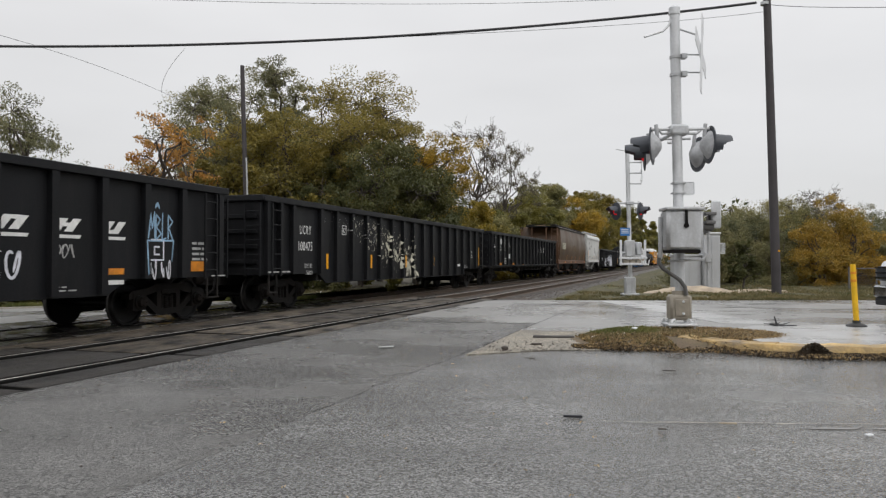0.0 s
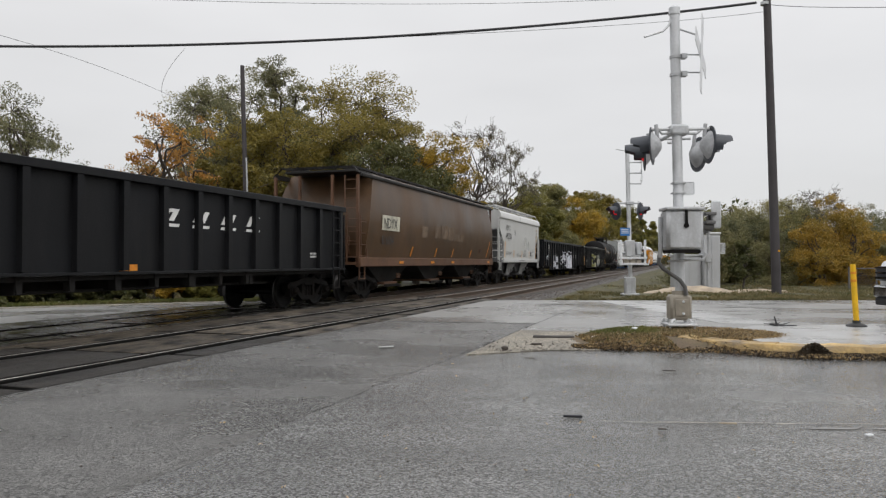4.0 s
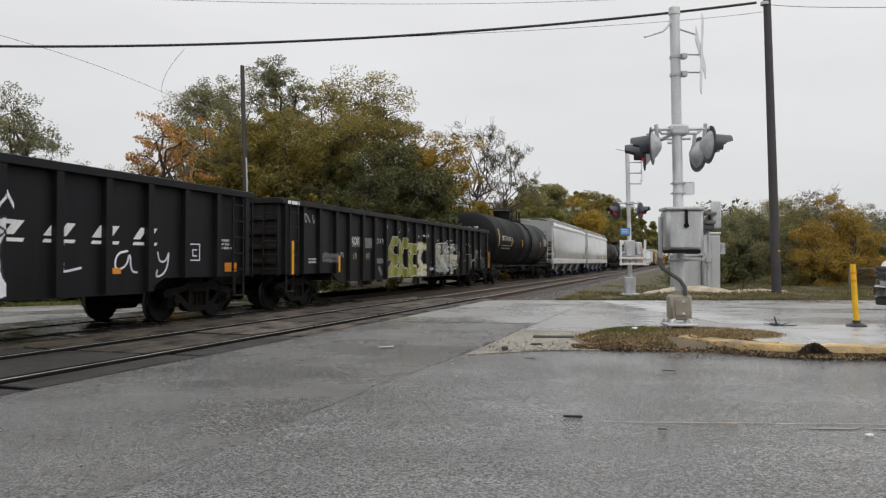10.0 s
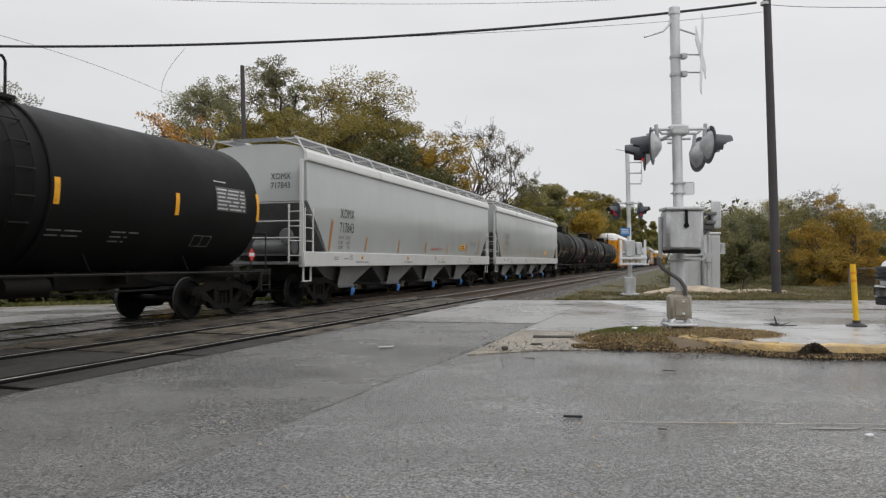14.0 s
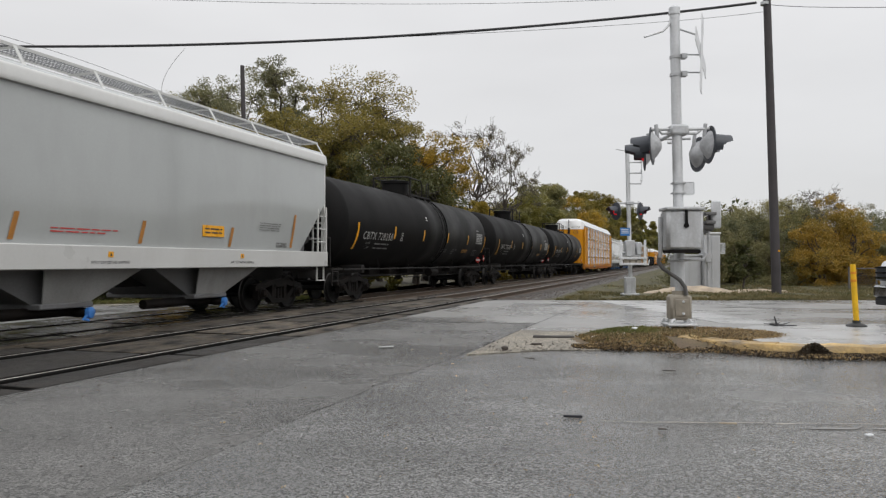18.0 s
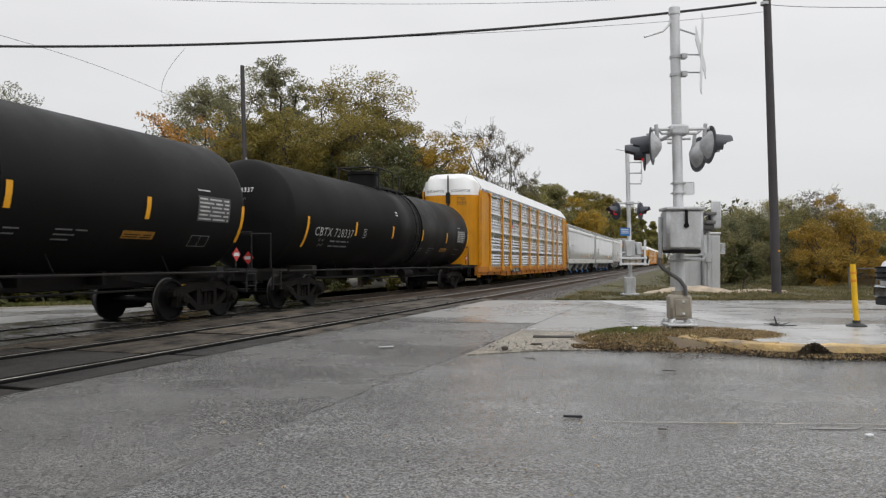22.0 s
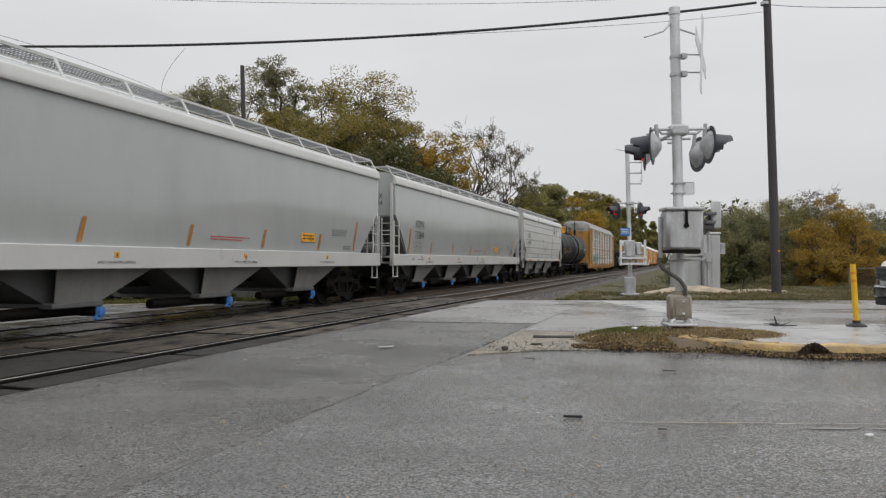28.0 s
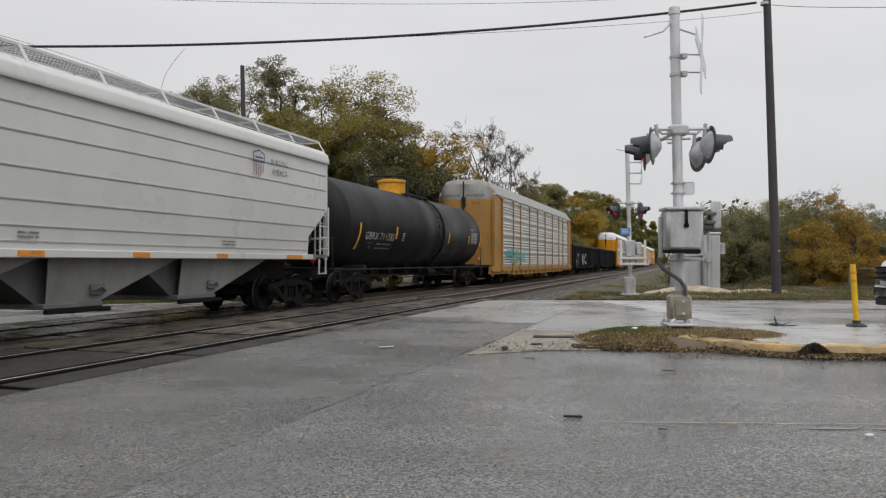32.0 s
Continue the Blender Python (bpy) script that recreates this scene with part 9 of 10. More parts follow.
# gate machine case
bm = bmesh.new()
box(bm, -0.31, 0.23, -0.46, -0.085, 1.16, 1.76, 0.05)
case = near_part("gate_machine_case", bm, M_CASE)
bm = bmesh.new()
box(bm, -0.325, 0.245, -0.48, -0.08, 1.745, 1.79, 0.012)
part("case_lid", bm, M_CASE, case)
bm = bmesh.new()
box(bm, -0.05, -0.02, -0.50, -0.46, 1.55, 1.74)
lathe(bm, [(0, 0.035), (0.03, 0.035)], (-0.035, -0.49, 1.52), (0, 1, 0), 10)
part("case_latch", bm, M_TRUCK, case)
bm = bmesh.new()
box(bm, -0.27, 0.19, -0.44, -0.1, 1.12, 1.17, 0.01)
part("case_floor", bm, M_TRUCK, case)
bm = bmesh.new()
for z in (1.25, 1.62):
    box(bm, -0.12, 0.12, -0.12, 0.11, z, z + 0.06, 0.01)
near_part("case_clamp", bm, M_CASE)
# counterweight arms and plate
bm = bmesh.new()
box(bm, 0.42, 0.57, -0.22, -0.17, 1.49, 1.90, 0.02)
near_part("counterweight_plate", bm, M_CASE)
bm = bmesh.new()
box(bm, 0.31, 0.46, -0.30, -0.12, 1.55, 1.60, 0.01)
box(bm, 0.31, 0.48, -0.28, -0.1, 1.68, 1.73, 0.01)
slab(bm, [(0.33, 1.40), (0.47, 1.46), (0.50, 1.72), (0.40, 1.72)], -0.16, -0.11)
tube(bm, (0.29, -0.2, 1.52), (0.45, -0.2, 1.52), 0.05, seg=12)
near_part("gate_arm_bracket", bm, M_CONDUIT)
bm = bmesh.new()
pipe(bm, [(0.40, -0.15, 1.45), (0.40, -0.15, 1.12), (0.32, -0.15, 1.03), (0.1, -0.12, 1.02), (-0.2, -0.12, 1.0)], 0.02, 8)
near_part("gate_arm_link", bm, M_CASE)
bm = bmesh.new()
box(bm, -0.37, -0.31, -0.24, -0.2, 1.05, 1.66, 0.01)
box(bm, -0.33, -0.27, -0.26, -0.2, 1.5, 1.55)
near_part("gate_arm_stub", bm, M_CASE)
bm = bmesh.new()
pipe(bm, [(-0.35, -0.2, 1.1), (-0.36, -0.2, 0.98), (-0.3, -0.19, 0.90), (-0.15, -0.17, 0.80), (-0.03, -0.15, 0.72), (0.05, -0.13, 0.62), (0.075, -0.12, 0.50)], 0.03, 10)
near_part("flexible_conduit", bm, M_CONDUIT)
bm = bmesh.new()
pipe(bm, [(0.075, 0.05, 0.5), (0.085, 0.04, 1.0), (0.08, 0.04, 1.1)], 0.02, 8)
near_part("conduit", bm, M_MAST)

# far signal across the lane
FAR = thing("crossing_signal", "distant silver crossing signal with blue sign", "railway signal", at=pose(6.28, 25.08, 0.0))
bm = bmesh.new()
tube(bm, (0.02, 0, 0.25), (-0.07, 0, 4.85), 0.072, 0.07, 16)
part("mast_pole", bm, M_MAST, FAR)
bm = bmesh.new()
box(bm, -0.17, 0.17, -0.15, 0.15, 0.06, 0.62, 0.03)
box(bm, -0.28, 0.28, -0.24, 0.24, 0.0, 0.07, 0.01)
part("base_casting", bm, M_CASE, FAR)
bm = bmesh.new()
pipe(bm, [(-0.46, 0, 3.10), (0.44, 0, 3.10)], 0.03, 8)
box(bm, -0.13, 0.13, -0.1, 0.1, 3.04, 3.16, 0.02)
part("lamp_arm", bm, M_CASE, FAR)
flashing_lamp(FAR, -0.46, -0.02, 2.83, (-1, -0.35, -0.03), 0.30, True)
flashing_lamp(FAR, 0.36, -0.02, 2.83, (0.8, -0.55, -0.03), 0.30, True)
bm = bmesh.new()
for k in range(4):
    z = 3.75 + k * 0.36
    pipe(bm, [(-0.04, -0.05, z), (0.38, -0.05, z), (0.38, -0.05, z + 0.12)], 0.018, 6)
part("sign_bracket", bm, M_CASE, FAR)
crossbuck(FAR, 0.40, -0.05, 4.3, -13)
bm = bmesh.new()
pipe(bm, [(-0.06, 0, 4.85), (-0.45, 0, 4.92)], 0.014)
part("cable_stay", bm, M_CASE, FAR)
bm = bmesh.new()
box(bm, -0.34, -0.02, -0.1, -0.09, 2.0, 2.27, 0.01)
blue = part("notice_sign", bm, M_SIGNBLUE, FAR, "small blue notice sign")
bm = bmesh.new()
for z in (2.08, 2.14, 2.2):
    box(bm, -0.31, -0.06, -0.104, -0.1, z, z + 0.025)
part("notice_line", bm, M_SIGN, blue)
bm = bmesh.new()
box(bm, -0.22, 0.10, -0.35, -0.05, 1.3, 1.84, 0.03)
box(bm, 0.14, 0.33, -0.33, -0.05, 1.36, 1.78, 0.03)
tube(bm, (-0.3, -0.2, 1.42), (0.38, -0.2, 1.42), 0.05, seg=10)
box(bm, -0.27, 0.3, -0.3, -0.1, 1.3, 1.36, 0.01)
part("gate_machine_case", bm, M_CASE, FAR)
for x in (-0.40, 0.40):
    bm = bmesh.new()
    box(bm, x - 0.035, x + 0.035, -0.45, -0.40, 1.0, 1.85, 0.008)
    part("counterweight_arm", bm, M_SIGN, FAR)
for z in (1.02, 1.22):
    bm = bmesh.new()
    box(bm, -0.46, 0.46, -0.48, -0.42, z, z + 0.07, 0.008)
    part("counterweight_bar", bm, M_SIGN, FAR)
bm = bmesh.new()
for x in (-0.2, 0.0, 0.2):
    box(bm, x - 0.08, x + 0.08, -0.42, -0.2, 1.04, 1.2, 0.01)
part("counterweight", bm, M_BASE, FAR)
bm = bmesh.new()
pipe(bm, [(0.4, -0.4, 1.05), (0.52, -0.38, 1.02), (0.56, -0.36, 1.2)], 0.02, 6)
part("gate_arm_stub", bm, M_SIGN, FAR)

# ---- signal huts ----
HUT = thing("signal_cabinet", "light grey tall metal signal cabinet", "cabinet", at=pose(10.47, 29.3, -0.08))
bm = bmesh.new()
box(bm, -0.31, 0.31, -0.3, 0.3, 0.05, 2.28, 0.012)
part("cabinet_body", bm, M_HUT, HUT)
bm = bmesh.new()
box(bm, -0.34, 0.34, -0.34, 0.34, 2.28, 2.36, 0.015)
part("cabinet_roof", bm, M_ROOFW, HUT)
bm = bmesh.new()
box(bm, -0.02, 0.29, -0.325, -0.30, 0.15, 2.2, 0.006)
part("cabinet_door", bm, M_HUT, HUT)
bm = bmesh.new()
box(bm, -0.34, 0.34, -0.34, 0.34, -0.1, 0.05)
part("cabinet_plinth", bm, M_WALK, HUT)
bm = bmesh.new()
box(bm, -0.30, -0.06, -0.42, -0.302, 1.2, 1.55, 0.01)
tube(bm, (-0.18, -0.36, 0.0), (-0.18, -0.36, 1.2), 0.03, seg=8)
part("meter_box", bm, M_CASE, HUT)
bm = bmesh.new()
for i in range(6):
    box(bm, 0.34 + i * 0.05, 0.36 + i * 0.05, -0.02, 0.02, 1.55, 1.92)
box(bm, 0.31, 0.62, -0.02, 0.02, 1.92, 1.95)
box(bm, 0.31, 0.62, -0.02, 0.02, 1.52, 1.55)
part("vent_grille", bm, M_SIGN, HUT)
LOW = thing("signal_hut", "low light grey metal signal hut", "cabinet", at=pose(9.62, 29.6, -0.08))
bm = bmesh.new()
box(bm, -0.5, 0.5, -0.35, 0.35, 0.0, 1.42, 0.015)
part("hut_body", bm, M_HUT, LOW)
bm = bmesh.new()
box(bm, -0.54, 0.54, -0.39, 0.39, 1.42, 1.50, 0.015)
part("hut_roof", bm, M_HUT, LOW)
bm = bmesh.new()
box(bm, 0.02, 0.44, -0.368, -0.352, 0.12, 1.34, 0.006)
part("hut_door", bm, M_HUT, LOW)


def mound(x, y, rx, ry, h, label, seed):
    bm = bmesh.new()
    n = 22
    vs = {}
    for j in range(n + 1):
        for i in range(n + 1):
            u, v = 2 * i / n - 1, 2 * j / n - 1
            d = math.hypot(u, v)
            px, py = x + u * rx, y + v * ry
            z = fall(px, py) + h * max(-0.3, 1 - d * d) + 0.04 * noise.noise(Vector((px * 3, py * 3, seed)))
            vs[i, j] = bm.verts.new((px, py, z - 0.04))
    for j in range(n):
        for i in range(n):
            bm.faces.new((vs[i, j], vs[i + 1, j], vs[i + 1, j + 1], vs[i, j + 1]))
    me = made(bm, "gravel_mound")
    me.materials.append(M_GRAVEL)
    tagged(new("gravel_mound", me), label, kind="structure")


mound(9.1, 27.2, 1.9, 0.8, 0.28, "low tan gravel mound before the huts", 1)
mound(11.6, 27.6, 1.6, 0.7, 0.16, "low tan gravel mound before the huts", 2)


# ---- poles and cables ----
def pole(label, x, y, z1, r, lean, z0=-0.1):
    t = thing("utility_pole", label, "utility pole", at=pose(x, y, z0))
    bm = bmesh.new()
    lathe(bm, [(z1 * i / 6, r * (1 - 0.25 * i / 6)) for i in range(7)], (0, 0, 0), (0, 0, 1), 14)
    for v in bm.verts:
        v.co.x += lean * v.co.z / z1
    part("pole_shaft", bm, M_POLE, t)
    return t


RP = pole("dark creosoted utility pole beside the lane", 11.80, 26.4, 12.0, 0.165, -0.30)
bm = bmesh.new()
box(bm, -0.02, 0.05, -0.185, -0.15, 1.58, 1.64)
part("pole_tag", bm, M_REFL, RP)
bm = bmesh.new()
lathe(bm, [(-0.05, 0.15), (0.05, 0.15)], (-0.34, 0, 10.42), (0, 0, 1), 14)
part("cable_clamp", bm, M_CASE, RP)
LP = pole("dark leaning utility pole among the trees", -10.05, 38.5, 11.4, 0.14, -0.36)
bm = bmesh.new()
pipe(bm, [(0.12, -0.1, 0.0), (-0.05, -0.14, 5.2), (-0.09, -0.14, 6.6)], 0.045, 8)
part("conduit_riser", bm, M_CASE, LP)
pole("dark utility pole carrying the cable", -32.0, 26.3, 12.2, 0.165, 0.1)
pole("dark utility pole further along the lane", 44.0, 26.3, 11.4, 0.165, 0.1)


def cable(name, pts, r, label, n=40):
    """A cable through three or more points, sagging smoothly."""
    P = np.array(pts, float)
    t = np.linspace(0, 1, len(P))
    co = [np.polyfit(t, P[:, k], min(2, len(P) - 1)) for k in range(3)]
    bm = bmesh.new()
    pipe(bm, [tuple(np.polyval(c, s) for c in co) for s in np.linspace(0, 1, n)], r, 6)
    me = made(bm, name)
    me.materials.append(M_CABLE)
    tagged(new(name, me), label, "cable")


def wire_z(x):
    return 9.26 + 0.0666 * x + 0.0023 * x * x


cable("overhead_cable", [(x, 26.3, wire_z(x)) for x in (-32, -20, -10, 0, 11.45)], 0.045, "thick black overhead cable between two poles")
cable("overhead_wire", [(11.45, 26.3, 10.30), (20, 26.3, 10.22), (44, 26.3, 11.0)], 0.010, "thin overhead wire running on past the pole")
cable("overhead_wire", [(x, 26.28, wire_z(x) - 0.03 - 0.017 * (x + 6)) for x in (-6, 2, 8, 11.5)], 0.007, "thin wire slung below the thick cable")
cable("overhead_wire", [(-32, 26.3, 11.7), (-6, 26.3, 10.32), (11.4, 26.35, 10.85)], 0.007, "faint high overhead wire")
cable("overhead_wire", [(-32, 26.3, 11.9), (-18.4, 31, 10.56), (-10.3, 38.45, 7.6)], 0.008, "thin wire dropping to the leaning pole")
cable("hanging_wire", [(-9.15, 26.3, 8.68), (-11.7, 31, 8.6), (-13.2, 35.5, 8.66)], 0.007, "loose loop of thin wire")

# ---- small things on the island and road ----
DEL = thing("delineator_post", "yellow plastic delineator post on a black base", "traffic post", at=pose(6.42, 11.6, 0.115))
bm = bmesh.new()
tube(bm, (0, 0, 0.07), (-0.05, 0, 0.97), 0.043, 0.041, 16)
part("post_tube", bm, M_POSTY, DEL)
bm = bmesh.new()
lathe(bm, [(0, 0.15), (0.02, 0.15), (0.04, 0.12), (0.06, 0.06), (0.1, 0.055)], (0, 0, 0), (0, 0, 1), 18)
part("post_base", bm, M_RUBBER, DEL)
bm = bmesh.new()
lathe(bm, [(0, 0.046), (0.035, 0.046)], (-0.042, 0, 0.82), (-0.05, 0, 1), 16)
lathe(bm, [(0, 0.046), (0.035, 0.046)], (-0.036, 0, 0.70), (-0.05, 0, 1), 16)
part("post_band", bm, M_REFLO, DEL)
STUB = thing("broken_post", "broken black post base with torn scraps", "debris", at=pose(5.28, 11.75, 0.115))
bm = bmesh.new()
rg = random.Random(5)
for i in range(9):
    a = rg.uniform(0, 6.28)
    tube(bm, (0.12 * math.cos(a) * rg.random(), 0.08 * math.sin(a), 0.012), (rg.uniform(0.14, 0.3) * math.cos(a), 0.12 * math.sin(a), rg.uniform(0.005, 0.06)), 0.012, 0.005, 6)
lathe(bm, [(0, 0.12), (0.015, 0.11), (0.03, 0.05)], (0, 0, 0), (0, 0, 1), 14)
part("base_plate", bm, M_RUBBER, STUB)
bm = bmesh.new()
tube(bm, (-0.03, 0, 0.03), (-0.07, 0, 0.15), 0.016, 0.01, 10)
part("stub", bm, M_RUBBER, STUB)


def scrap(name, label, x, y, z, dims, turn, material, category="debris"):
    bm = bmesh.new()
    a, b, c = dims
    box(bm, -a / 2, a / 2, -b / 2, b / 2, 0, c, min(dims) * 0.25)
    for v in bm.verts:
        v.co.z += 0.06 * a * noise.noise(Vector((v.co.x * 9, v.co.y * 9, x)))
    me = made(bm, name)
    me.materials.append(material)
    ob = new(name, me)
    ob.matrix_basis = pose(x, y, z, 0, 0, turn)
    tagged(ob, label, category)


scrap("wood_scrap", "short dark strip of wood lying on asphalt", 0.93, 5.36, 0.008, (0.135, 0.03, 0.018), 2, M_INK)
scrap("paper_scrap", "small pale scrap of litter on asphalt", -0.74, 9.72, 0.01, (0.2, 0.07, 0.012), 8, M_WALK, "litter")
scrap("stone_lump", "dark stone lump on the apron", 0.78, 9.42, 0.01, (0.08, 0.06, 0.05), 30, M_TIE, "stone")
scrap("plank", "weathered grey plank end at the island tip", 1.62, 10.95, 0.012, (0.6, 0.09, 0.035), -3, M_FENCE, "plank")
scrap("paper_scrap", "crumpled white scrap among fallen leaves", 2.78, 10.85, 0.10, (0.12, 0.08, 0.07), 50, M_SIGN, "litter")
scrap("paper_scrap", "small white scrap of litter on asphalt", 2.72, 4.78, 0.012, (0.05, 0.03, 0.01), 20, M_SIGN, "litter")
scrap("twig", "thin dark twig lying on asphalt", 1.0, 8.6, 0.01, (0.12, 0.011, 0.009), -2, M_TIE, "twig")
scrap("twig", "thin dark twig lying on asphalt", 2.3, 7.6, 0.01, (0.14, 0.011, 0.009), 3, M_TIE, "twig")
scrap("twig", "thin brown twig lying on asphalt", 1.95, 5.12, 0.012, (0.12, 0.014, 0.01), 0, M_GRAVEL, "twig")
scrap("twig", "thin dark twig lying on asphalt", 1.45, 4.95, 0.012, (0.06, 0.014, 0.01), 0, M_TIE, "twig")
scrap("bark_scrap", "flake of bark by the kerb", 1.25, 10.0, 0.015, (0.14, 0.04, 0.02), 5, M_TIE, "debris")

# ---- pickup waiting in the far lane ----
PU = thing("pickup_truck", "white pickup truck with dark grille and chrome bumper", "car", at=pose(8.36, 13.45, 0.02, 0, 0, 0))


def pickup():
    w = 1.0
    bm = bmesh.new()
    slab(bm, [(0.10, 0.62), (0.06, 0.95), (0.16, 1.12), (1.45, 1.22), (2.15, 1.80), (3.7, 1.86), (4.1, 1.30), (5.8, 1.28), (5.85, 0.60), (4.9, 0.55), (1.6, 0.5), (0.5, 0.5)], -w, w)
    es = [e for e in bm.edges]
    bmesh.ops.bevel(bm, geom=es, offset=0.05, segments=2, affect="EDGES", profile=0.6)
    part("body", bm, M_CARPAINT, PU)
    bm = bmesh.new()
    box(bm, -0.06, 0.14, -w + 0.02, w - 0.02, 0.42, 0.66, 0.04)
    part("front_bumper", bm, M_CHROME, PU)
    bm = bmesh.new()
    box(bm, -0.0, 0.12, -0.62, 0.62, 0.70, 1.06, 0.02)
    gr = part("grille", bm, M_GLASSD, PU)
    for z in (0.78, 0.88, 0.98):
        bm = bmesh.new()
        box(bm, -0.02, 0.0, -0.96, 0.96, z, z + 0.03)
        part("grille_bar", bm, M_CHROME, gr)
    for y in (-0.82, 0.82):
        bm = bmesh.new()
        box(bm, 0.02, 0.2, y - 0.17, y + 0.17, 0.74, 1.02, 0.03)
        part("headlight", bm, M_HEADL, PU)
    bm = bmesh.new()
    box(bm, -0.03, 0.1, -w + 0.05, w - 0.05, 0.28, 0.42, 0.02)
    part("air_dam", bm, M_RUBBER, PU)
    bm = bmesh.new()
    slab(bm, [(1.62, 1.28), (2.2, 1.75), (2.9, 1.79), (2.9, 1.28)], -w - 0.006, -w + 0.02)
    part("side_window", bm, M_GLASSD, PU)
    bm = bmesh.new()
    box(bm, 1.7, 1.9, -w - 0.22, -w - 0.02, 1.25, 1.45, 0.03)
    part("wing_mirror", bm, M_RUBBER, PU)
    for x in (1.0, 4.7):
        for sg in (-1, 1):
            bm = bmesh.new()
            lathe(bm, [(0, 0.24), (0.0, 0.36), (0.03, 0.39), (0.22, 0.39), (0.25, 0.36), (0.25, 0.24)], (0, 0, 0), (0, sg, 0), 26)
            wh = part("wheel", bm, M_RUBBER, PU, at=(x, sg * (w - 0.24), 0.38))
            bm = bmesh.new()
            lathe(bm, [(0.2, 0.24), (0.235, 0.22), (0.24, 0.06), (0.27, 0.05)], (0, 0, 0), (0, sg, 0), 18)
            part("rim", bm, M_CHROME, wh)
    bm = bmesh.new()
    box(bm, -0.075, -0.062, -0.16, 0.16, 0.48, 0.6)
    part("blank_plate", bm, M_SIGN, PU)


pickup()

# ---- yards beyond the railway ----
FEN = thing("rail_fence", "dark weathered post and rail fence", "fence", at=pose(0, 0, 0))
xs_f = np.linspace(-20, -10.4, 7)
for x in xs_f:
    bm = bmesh.new()
    box(bm, x - 0.06, x + 0.06, 25.94, 26.06, -0.3, 0.95, 0.01)
    part("fence_post", bm, M_FENCE, FEN)
for a, b in zip(xs_f[:-1], xs_f[1:]):
    for z in (0.15, 0.5, 0.82):
        bm = bmesh.new()
        box(bm, a + 0.06, b - 0.06, 25.98, 26.02, z - 0.05, z + 0.05)
        part("fence_rail", bm, M_FENCE, FEN)
bm = bmesh.new()
tube(bm, (-12.4, 25.3, 0.65), (-11.55, 25.1, -0.2), 0.045, seg=8)
me = made(bm, "leaning_stake")
me.materials.append(M_SPRAYC)
tagged(new("leaning_stake", me), "pale wooden stake leaning by the fence", "stake")
BRD = thing("board_fence", "low grey vertical board fence panel", "fence", at=pose(0, 0, 0))
for i in range(15):
    bm = bmesh.new()
    x = -7.75 + i * 0.15
    box(bm, x, x + 0.138, 26.0, 26.03, -0.25, 0.34 + 0.02 * math.sin(i * 2.1), 0.004)
    part("fence_board", bm, M_BLOCK, BRD)
bm = bmesh.new()
box(bm, -7.8, -5.4, 26.035, 26.08, 0.2, 0.28)
part("fence_rail", bm, M_FENCE, BRD)
bm = bmesh.new()
box(bm, -5.60, -5.48, 25.86, 25.98, -0.3, 0.36, 0.01)
part("fence_post", bm, M_SIGN, BRD, "white-painted end post")
bm = bmesh.new()
box(bm, -6.3, -5.60, 25.90, 25.95, 0.29, 0.36, 0.006)
part("fence_rail", bm, M_SIGN, BRD, "white-painted end rail")


def back_fence():
    t = thing("chain_fence", "grey wire fence on steel posts behind the thicket", "fence", at=pose(0, 0, 0))
    for i in range(10):
        x = 16.3 + i * 1.1
        bm = bmesh.new()
        tube(bm, (x, 29.95, -0.1), (x, 29.95, 0.92), 0.035, seg=8)
        part("fence_post", bm, M_CONDUIT, t)
        if i == 9:
            break
        bm = bmesh.new()
        tube(bm, (x + 0.035, 29.95, 0.86), (x + 1.065, 29.95, 0.86), 0.02, seg=6)
        part("fence_rail", bm, M_CONDUIT, t)
        bm = bmesh.new()
        for k in range(11):
            for sg in (-1, 1):
                xa = x + 0.1 * k
                xb = min(x + 1.1, max(x, xa + sg * 0.45))
                tube(bm, (xa, 29.95, 0.0), (xb, 29.95, 0.85 * abs(xb - xa) / 0.45), 0.004, seg=3)
        part("fence_wire", bm, M_CONDUIT, t, kind="stuff")


back_fence()


# ---- trees ----
def leaves_mesh(name, centres, radii, counts, size, rg, flat=0.75, droop=0.0):
    """Many small leaf blades in loose clumps."""
    vs, fs, k = [], [], 0
    for c, r, n in zip(centres, radii, counts):
        d = rg.normal(0, 1, (n, 3))
        d /= np.linalg.norm(d, axis=1)[:, None] + 1e-6
        p = np.array(c) + d * (r * rg.rand(n, 1) ** 0.45) * np.array((1, 1, flat))
        p[:, 2] -= droop * rg.rand(n) * r
        a = rg.normal(0, 1, (n, 3))
        a /= np.linalg.norm(a, axis=1)[:, None]
        b = np.cross(a, rg.normal(0, 1, (n, 3)))
        b /= np.linalg.norm(b, axis=1)[:, None] + 1e-6
        s = size * rg.uniform(0.6, 1.4, (n, 1))
        q = np.stack([p - a * s, p + b * s * 0.45, p + a * s, p - b * s * 0.45], 1).reshape(-1, 3)
        vs.append(q)
        f = np.arange(4 * n).reshape(n, 4) + k
        fs.append(f)
        k += 4 * n
    me = bpy.data.meshes.new(name)
    v, f = np.concatenate(vs), np.concatenate(fs)
    me.vertices.add(len(v))
    me.vertices.foreach_set("co", v.ravel())
    me.loops.add(f.size)
    me.loops.foreach_set("vertex_index", f.ravel().astype(np.int32))
    me.polygons.add(len(f))
    me.polygons.foreach_set("loop_start", (np.arange(len(f)) * 4).astype(np.int32))
    me.update()
    return me


